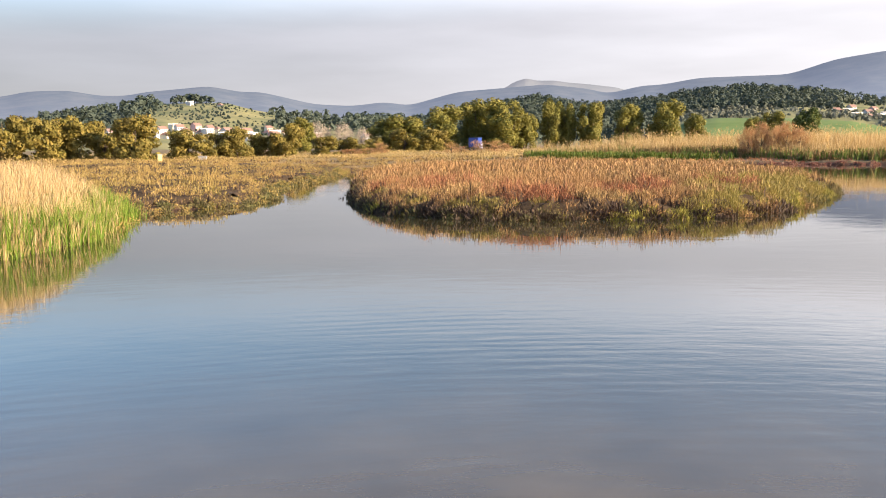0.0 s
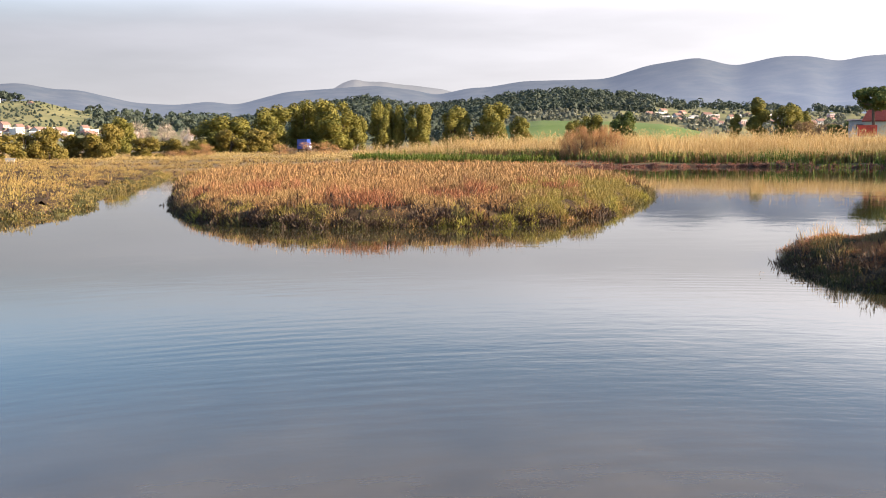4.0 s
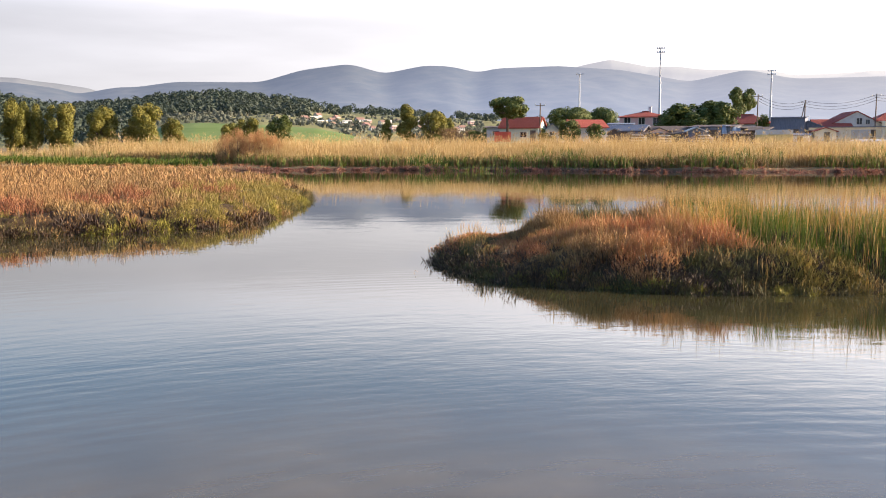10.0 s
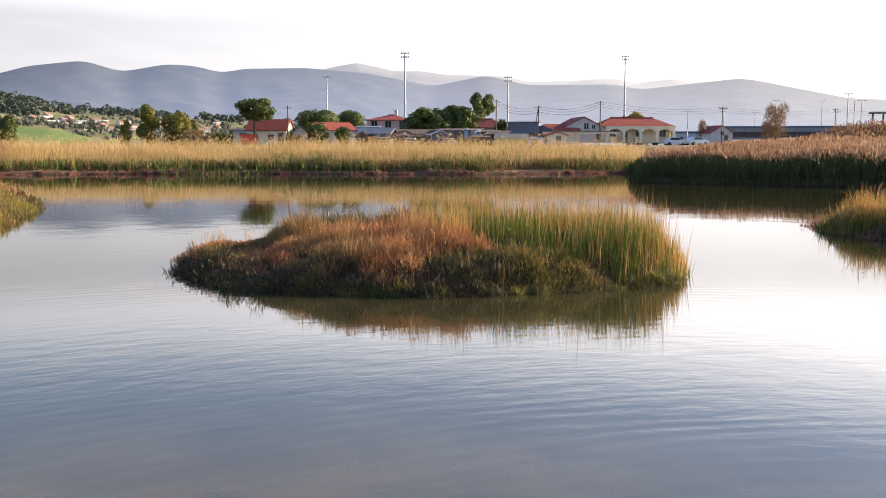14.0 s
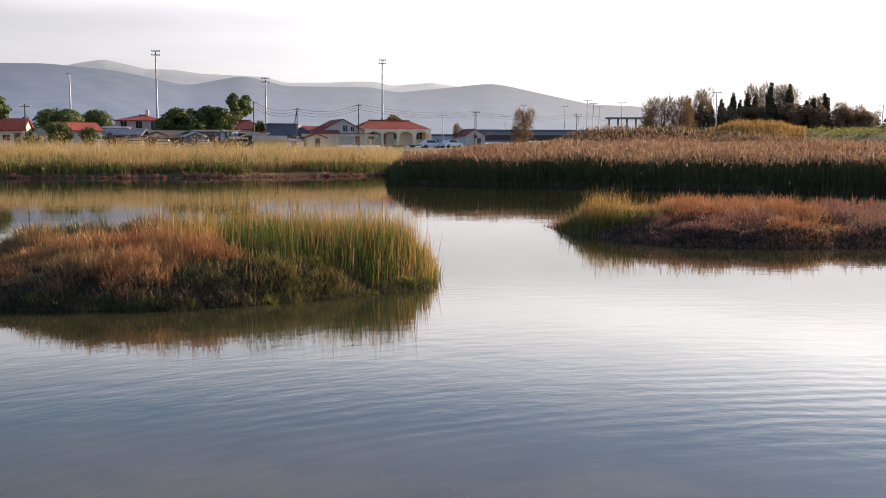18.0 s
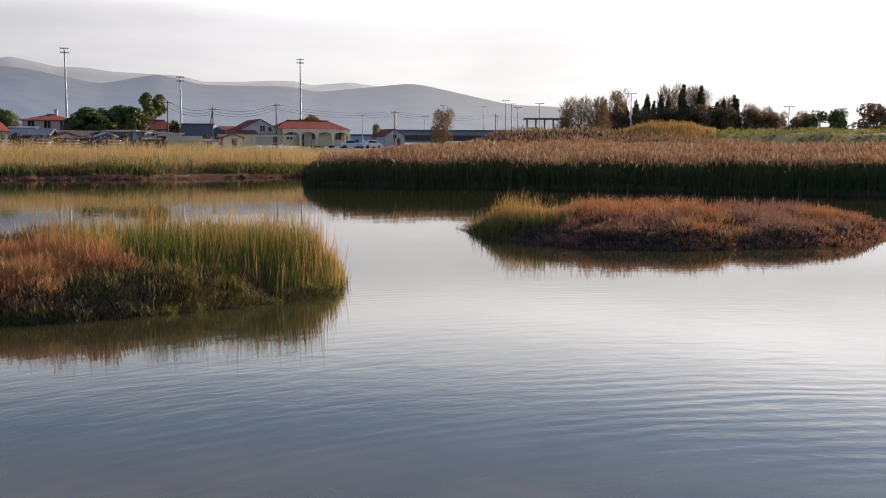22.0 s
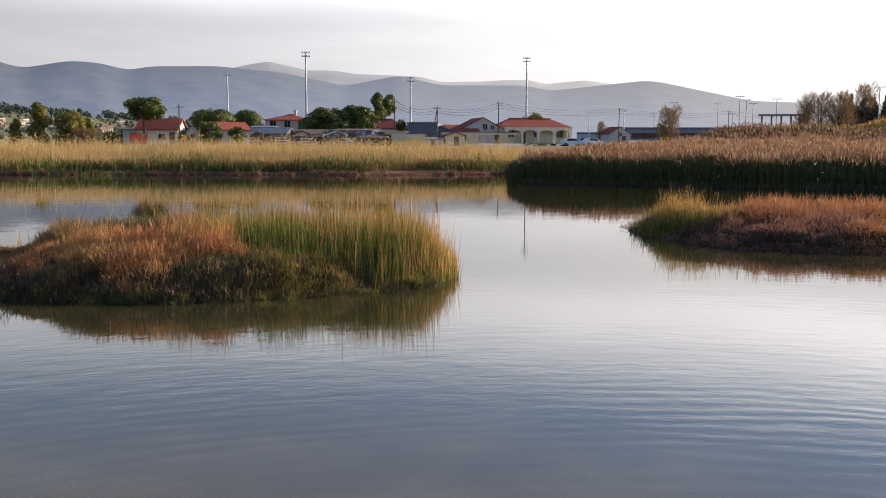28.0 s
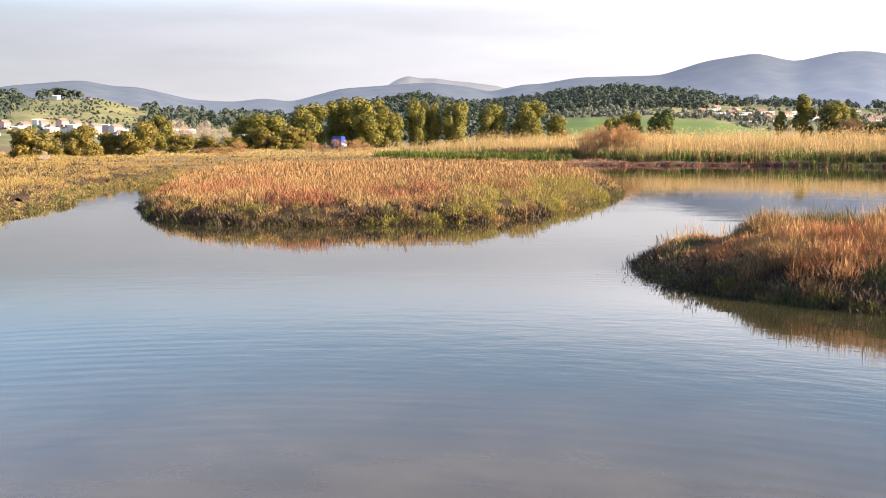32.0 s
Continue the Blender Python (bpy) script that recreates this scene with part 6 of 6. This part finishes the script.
np_part("hem", *tube([v[78 + i] for i in range(13)], [0.04] * 13, 5), M_FRAME, tarp)
placed(tarp, 47.1, 149, 0)

# low jumble of huts between the larger sheds
for az, d, w, h, rise, wall, roof, turn, label in ((40.3, 149, 3.0, 1.6, 0.7, M_SHEET_D, M_SHEET, 24, "low rusty hut with a grey sheet roof"), (41.9, 147, 2.6, 1.3, 0.5, M_WOODDARK, M_SHEET_D, -12, "low board hut with a rusty sheet roof"),
        (42.9, 149, 3.2, 1.7, 0.6, M_WALL_P, M_SHEET_D, 18, "low pink hut with a rusty sheet roof"), (44.4, 148, 3.4, 1.5, 0.5, M_SHEET_D, M_SHEET_D, -22, "dark rusty hut with a sloping roof"),
        (45.1, 147, 2.4, 1.9, 0.5, M_SHEET, M_FRAME, 10, "grey sheet hut with a pale roof"), (47.6, 147, 2.2, 1.4, 0.4, M_WOODDARK, M_SHEET_D, 0, "low dark wooden hut"),
        (48.6, 149, 2.8, 2.0, 0.5, M_SHEET_D, M_SHEET_D, -16, "brown sheet hut with a rusty roof"), (52.0, 158, 3.0, 1.8, 0.5, M_WALL_C, M_TILE, 12, "low cream hut with a red roof"), (50.8, 156, 2.6, 1.2, 0.3, M_WHITEPAINT, M_SHEET, -8, "low white hut with a sheet roof")):
    house("low_hut", label, az, d, w, 2.6, h, "cross" if turn > 0 else "shed", rise, wall, roof, turn, [], (0.2, 0.8, h - 0.25), category="hut", group="low huts")

# dark board fence before the shacks
fence = tagged(new("board_fence"), "low dark fence of uneven weathered boards before the shacks", "fence")
for k in range(52):
    part("board", boxes((-7.8 + 0.3 * k, 0.03 * math.sin(k * 2.3), 0.5 + 0.14 * math.sin(k * 1.7), 0.26, 0.05, 1.0 + 0.28 * math.sin(k * 1.7))), (M_WOODDARK, M_SHEET_D, M_WOODDARK)[k % 3], fence)
for z in (0.25, 0.8):
    part("rail", boxes((0, 0.07, z, 15.8, 0.06, 0.09)), M_WOODDARK, fence)
placed(fence, 42.8, 146, 2)

# clutter round the shacks: stacked boards, drums and crates
for k in range(16):
    az, d = 39.9 + 0.62 * k + 0.2 * math.sin(k * 2.9), 145.0 + 1.2 * math.sin(k * 1.7)
    if k % 3 == 0:
        pile = tagged(new("board_pile"), "stack of grey weathered boards before the shacks", "boards", "clutter")
        for j in range(6):
            part("board", boxes((0.06 * math.sin(j * 2.1), 0.05 * math.cos(j * 3.3), 0.16 + 0.2 * j, 2.2 - 0.12 * j, 0.5, 0.16)), (M_WOODDARK, M_FRAME)[j % 2], pile)
    elif k % 3 == 1:
        pile = tagged(new("oil_drum"), "rusty blue steel drum before the shacks", "drum", "clutter")
        np_part("body", *tube([(0, 0, 0), (0, 0, 0.02), (0, 0, 0.9), (0, 0, 0.92)], [0.05, 0.42, 0.42, 0.05], 14), (M_TARP, M_SHEET_D)[k % 2], pile)
        for z in (0.3, 0.6):
            np_part("hoop", *tube([(0, 0, z - 0.03), (0, 0, z), (0, 0, z + 0.03)], [0.42, 0.45, 0.42], 14), M_SHEET_D, pile)
    else:
        pile = tagged(new("wooden_crate"), "large dark wooden crate before the shacks", "crate", "clutter")
        for j in range(5):
            part("slat", boxes((0, -0.6, 0.14 + 0.27 * j, 1.5, 0.05, 0.22)), M_WOODDARK, pile)
        part("body", boxes((0, 0, 0.68, 1.44, 1.1, 1.3)), M_SHEET_D, pile)
    placed(pile, az, d, 30 * math.sin(k * 4.1))

# blue lorry on the far road
lorry = tagged(new("box_lorry"), "blue box lorry parked before the trees", "lorry")
part("cargo_box", boxes((0, 0, 2.0, 3.4, 2.2, 2.2)), M_BLUEPAINT, lorry)
part("stripe", boxes((0, -1.11, 1.35, 3.3, 0.02, 0.25)), M_WHITEPAINT, lorry)
cab = part("cab", solid([(1.75, -1, 0.6), (3.1, -1, 0.6), (3.1, -1, 1.4), (2.7, -1, 2.3), (1.75, -1, 2.3), (1.75, 1, 0.6), (3.1, 1, 0.6), (3.1, 1, 1.4), (2.7, 1, 2.3), (1.75, 1, 2.3)],
           [(0, 1, 2, 3, 4), (9, 8, 7, 6, 5), (0, 5, 6, 1), (1, 6, 7, 2), (2, 7, 8, 3), (3, 8, 9, 4), (4, 9, 5, 0)]), M_WHITEPAINT, lorry)
part("side_window", boxes((2.25, -1.01, 1.85, 0.7, 0.03, 0.5)), M_GLASS, cab)
part("chassis", boxes((0.6, 0, 0.75, 4.6, 1.2, 0.2)), M_RUBBER, lorry)
for x in (-1.1, 2.35):
    for y in (-0.95, 0.95):
        wheel = np_part("wheel", *tube([(x, y - 0.14, 0.45), (x, y - 0.12, 0.45), (x, y + 0.12, 0.45), (x, y + 0.14, 0.45)], [0.3, 0.45, 0.45, 0.3], 16), M_RUBBER, lorry)
        np_part("rim", *tube([(x, y - 0.17, 0.45), (x, y - 0.15, 0.45), (x, y + 0.15, 0.45), (x, y + 0.17, 0.45)], [0.02, 0.24, 0.24, 0.02], 12), M_STEEL, wheel)
placed(lorry, 2.0, 153, 76)
lorry.scale = (0.7, 0.7, 0.7)


def car(paint, label, az, d, turn, base=None):
    root = tagged(new("car"), label, "car", "parked cars")
    prof = [(-2.1, 0.35), (-2.15, 0.8), (-1.5, 0.95), (-1.0, 1.42), (0.5, 1.45), (1.15, 0.98), (2.05, 0.82), (2.1, 0.35)]
    n = len(prof)
    v = [(x, s * (0.82 if z < 1 else 0.66), z) for s in (-1, 1) for x, z in prof]
    part("body", solid(v, [tuple(range(n)), tuple(range(2 * n - 1, n - 1, -1))] + [(i, n + i, n + (i + 1) % n, (i + 1) % n) for i in range(n)]), paint, root)
    for s in (-1, 1):
        part("side_window", solid([(-1.15, s * 0.84, 1.0), (0.95, s * 0.84, 1.0), (0.42, s * 0.72, 1.38), (-0.92, s * 0.72, 1.38), (-1.15, s * 0.7, 1.0), (0.95, s * 0.7, 1.0), (0.42, s * 0.6, 1.38), (-0.92, s * 0.6, 1.38)],
             [(0, 1, 2, 3), (7, 6, 5, 4), (0, 4, 5, 1), (1, 5, 6, 2), (2, 6, 7, 3), (3, 7, 4, 0)]), M_GLASS, root)
    for x in (-1.3, 1.3):
        for y in (-0.75, 0.75):
            np_part("wheel", *tube([(x, y - 0.1, 0.33), (x, y - 0.09, 0.33), (x, y + 0.09, 0.33), (x, y + 0.1, 0.33)], [0.1, 0.33, 0.33, 0.1], 14), M_RUBBER, root)
    for y in (-0.6, 0.6):
        part("headlight", boxes((2.08, y, 0.68, 0.06, 0.3, 0.14)), M_LAMP, root)
    return placed(root, az, d, turn, base)


car(M_WHITEPAINT, "white car parked by the arcade house", 58.9, 170, 20)
car(M_WHITEPAINT, "white car parked beside the reed bed's end", 60.1, 168, 40)
car(M_SHEET, "silver-grey car parked behind the far bank", 58.2, 178, -10)


# ---- masts, lamps, wires ----
def mast(name, label, az, d, top, lamps=2, group="floodlight masts"):
    root = tagged(new(name), label, "mast", group)
    x, y = bearing(az, d)
    z = float(land_height([x], [y])[0])
    h = top - z
    np_part("pole", *tube([(0, 0, 0), (0, 0, h * 0.5), (0, 0, h)], [0.28, 0.21, 0.13], 8), M_STEEL, root)
    part("base_plate", boxes((0, 0, 0.1, 0.9, 0.9, 0.2)), M_CONCRETE, root)
    for j in range(lamps):
        zz = h - 0.15 - 0.8 * j
        part("crossbar", boxes((0, -0.1, zz, 1.7, 0.1, 0.1)), M_STEEL, root)
        for k in range(4):
            xx = -0.72 + 0.48 * k
            lamp = part("floodlight", boxes((xx, -0.26, zz + 0.1, 0.3, 0.2, 0.3)), M_STEEL, root)
            part("lens", boxes((xx, -0.37, zz + 0.10, 0.24, 0.03, 0.24)), M_LAMP, lamp)
    root.matrix_basis = pose(x, y, z, 0, 0, -az)
    return root


mast("floodlight_mast", "tall grey floodlight mast over the village", 38.5, 240, 19.4, 1)
mast("floodlight_mast", "tall grey floodlight mast with two rows of lamps", 43.1, 209, 22.3)
mast("floodlight_mast", "tall grey floodlight mast seen behind the sheds", 49.2, 220, 18.0)
mast("floodlight_mast", "tall grey floodlight mast behind the arcade house", 56.0, 240, 24.2)


def lamp_post(az, d, top, arm=0.75):
    root = tagged(new("street_lamp"), "thin grey street lamp with a crosswise head", "street lamp", "street lamps")
    x, y = bearing(az, d)
    z = float(land_height([x], [y])[0])
    h = top - z
    np_part("pole", *tube([(0, 0, 0), (0, 0, h)], [0.16, 0.09], 6), M_STEEL, root)
    part("arm", boxes((0, 0, h, arm * 2, 0.1, 0.1)), M_STEEL, root)
    for s in (-1, 1):
        part("lamp_head", boxes((s * arm, 0, h - 0.02, 0.6, 0.3, 0.16)), M_STEEL, root)
    root.matrix_basis = pose(x, y, z, 0, 0, -az)


for az, d, top in ((64.4, 300, 16), (66.8, 330, 17), (68.1, 250, 15), (68.45, 255, 14.4), (68.8, 262, 13.8), (70.1, 240, 13.8), (63.3, 300, 12.6), (61.6, 290, 13.4), (59.6, 280, 12.2), (75.4, 200, 13.8), (84.1, 210, 11.4), (67.6, 340, 14)):
    lamp_post(az, d, top)


def utility_pole(az, d, top, label, frame=False):
    root = tagged(new("utility_pole"), label, "utility pole", "utility poles")
    x, y = bearing(az, d)
    z = float(land_height([x], [y])[0])
    h = top - z
    np_part("pole", *tube([(0, 0, 0), (0, 0, h)], [0.12, 0.075], 8), M_WOODDARK, root)
    if frame:
        np_part("strut", *tube([(-1.1, 0, 0), (-0.05, 0, h - 0.5)], [0.1, 0.08], 6), M_WOODDARK, root)
    part("crossarm", boxes((0, 0, h - 0.35, 1.3, 0.08, 0.08)), M_WOODDARK, root)
    for s in (-0.65, 0, 0.65):
        np_part("insulator", *tube([(s, 0, h - 0.3), (s, 0, h - 0.22), (s, 0, h - 0.1)], [0.05, 0.07, 0.03], 8), M_FRAME, root)
    root.matrix_basis = pose(x, y, z, 0, 0, -az)
    return Vector((x, y, top - 0.1))


ends = [utility_pole(36.2, 138, 8.0, "wooden utility pole beside the green house"), utility_pole(48.5, 160, 10.0, "wooden utility pole among the sheds"), utility_pole(51.0, 165, 9.2, "wooden utility pole with a slanting strut", True),
        utility_pole(54.6, 170, 10.2, "wooden utility pole before the gabled house"), utility_pole(61.5, 205, 10.5, "wooden utility pole beyond the arcade house"), utility_pole(67.5, 260, 12.0, "wooden utility pole on the far road"), utility_pole(71.8, 300, 13.0, "wooden utility pole by the concrete canopy")]


def cable(a, b, sag, shift):
    pts = [a.lerp(b, i / 14) + Vector((0, 0, shift - sag * 4 * (i / 14) * (1 - i / 14))) for i in range(15)]
    v, f = tube(pts, [0.028] * 15, 4)
    tagged(new("power_cable", np_mesh("power_cable", v, f, M_RUBBER)), "thin black power cable between the utility poles", "cable", "power cables")


for a, b in zip(ends[1:], ends[2:]):
    for shift in (0.0, -0.45, -0.9):
        cable(a, b, 0.9, shift)

# concrete canopy beyond the dyke
canopy = tagged(new("concrete_canopy"), "open grey concrete canopy on square columns", "canopy")
for k in range(5):
    part("column", boxes((-4 + 2 * k, 0, 2.8, 0.35, 0.35, 5.6)), M_CONCRETE, canopy)
part("roof_slab", boxes((0, 0, 5.75, 9.4, 4.0, 0.35)), M_CONCRETE, canopy)
part("kerb", boxes((0, 0, 0.15, 9.6, 4.4, 0.3)), M_CONCRETE, canopy)
placed(canopy, 70.4, 222, 6)
house("white_house", "small white house with a sloping red roof", 61.2, 228, 5.0, 6, 2.6, "cross", 1.6, M_WALL_W, M_TILE, 24, [(0, 2.4, 0.8, 0.8)], (1.0, 0.9, 2.0))
house("long_hall", "long low grey hall with a flat roof", 64.5, 300, 40, 10, 3.2, "flat", 0.2, M_CONCRETE, M_SHEET, 4, [(-16 + 4 * k, 1.8, 2.0, 1.0) for k in range(9)], category="hall")
house("far_block", "low pale block with a flat roof beyond the arcade house", 60.0, 310, 12, 8, 3.6, "flat", 0.2, M_WALL_W, M_SHEET, 0, [(-4, 2.0, 1.2, 1.1), (-1, 2.0, 1.2, 1.1), (2, 2.0, 1.2, 1.1)], category="building")
wall_far = tagged(new("road_wall"), "long low dark wall along the far road", "wall")
part("coping", boxes((0, 0, 1.45, 60, 0.5, 0.15)), M_CONCRETE, wall_far)
part("masonry", boxes((0, 0, 0.7, 60, 0.35, 1.4)), M_SHEET_D, wall_far)
placed(wall_far, 69.0, 250, 3)

stone = tagged(new("marker_post"), "short ochre marker post with a concrete cap in the grass", "post")
part("shaft", boxes((0, 0, 0.4, 0.42, 0.42, 0.8)), M_WALL_Y, stone)
part("cap", boxes((0, 0, 0.83, 0.5, 0.5, 0.08)), M_CONCRETE, stone)
placed(stone, -16.4, 98, 12)
trough = tagged(new("water_trough"), "small grey concrete trough in the grass", "trough")
part("basin", boxes((0, 0, 0.28, 0.8, 0.5, 0.5)), M_CONCRETE, trough)
part("rim", boxes((0, 0, 0.55, 0.9, 0.6, 0.06)), M_CONCRETE, trough)
placed(trough, -14.0, 101, -8)

# ---- villages on the slopes ----
VILLAGE = [(-20.9, 0.25, 9), (-19.8, 0.29, 7), (-18.9, 0.24, 8), (-16.2, 0.31, 8), (-15.5, 0.39, 9), (-14.9, 0.33, 7), (-14.3, 0.37, 8), (-13.7, 0.29, 8), (-13.1, 0.35, 6), (-12.6, 0.27, 9), (-11.9, 0.31, 8), (-11.3, 0.23, 7),
           (-10.2, 0.39, 6), (-9.8, 0.33, 8), (-9.3, 0.37, 9), (-8.8, 0.31, 7), (-8.2, 0.29, 6), (-7.4, 0.27, 8), (-16.9, 0.94, 6), (-14.6, 0.94, 7), (-12.9, 0.90, 5), (-4.5, 0.23, 8), (-2.9, 0.21, 7), (-1.2, 0.19, 8)]
SLOPE = [(21.6, 0.62, 11), (22.3, 0.54, 8), (22.9, 0.58, 9), (23.4, 0.52, 7), (23.9, 0.56, 9), (24.6, 0.50, 8), (25.2, 0.54, 7), (25.9, 0.48, 8), (19.7, 0.96, 8), (15.3, 0.22, 9), (14.1, 0.18, 8), (27.5, 0.46, 7), (29.0, 0.52, 8), (31.2, 0.42, 7), (11.6, 0.12, 8)]
SLOPE += [(22.6 + 0.42 * i + 0.12 * math.sin(i * 2.7), 0.56 + 0.10 * math.sin(i * 1.9), 8 + i % 4) for i in range(11)]
SLOPE += [(27.2 + 0.55 * i, 0.62 + 0.14 * math.sin(i * 2.2), 7 + i % 3) for i in range(10)]
VILLAGE += [(-20.9 + 0.62 * i + 0.21 * math.sin(i * 3.1), 0.22 + 0.13 * (0.5 + 0.5 * math.sin(i * 2.3)), 6 + i % 4) for i in range(23)]
k = 0
for crest, near, far, rows, where in ((KNOLL, 420, 860, VILLAGE, "knoll"), (WOOD, 430, 980, SLOPE, "wooded hill")):
    for az, s, w in rows:
        x, y, z = on_hill(crest, near, far, az, s)
        dist = math.hypot(x, y)
        k += 1
        two = k % 3 != 0
        h = 5.6 if two else 3.2
        wall = (M_WALL_W, M_WALL_C, M_WALL_W, M_WALL_P)[k % 4]
        wins = [(-w * 0.17, 1.3, 0.8, 0.9), (w * 0.17, 1.3, 0.8, 0.9)] + ([(-w * 0.18, 2.9, 0.8, 0.8), (w * 0.02, 2.9, 0.8, 0.8), (w * 0.2, 2.9, 0.8, 0.8)] if two else [])
        tone = {0: "white", 1: "cream", 2: "white", 3: "pinkish"}[k % 4]
        house("village_house", f"{'two-storey' if two else 'single-storey'} {tone} village house on the {where}", az, dist, w * 0.6, 4.4, h * 0.68, ("hip", "gable", "flat")[k % 3], 1.6, wall, M_TILE_FAR if k % 3 != 2 else M_WALL_W, (k * 37) % 34 + 22, wins, (0, 1.0, 2.1), z - 0.6, group=f"houses on the {where}")
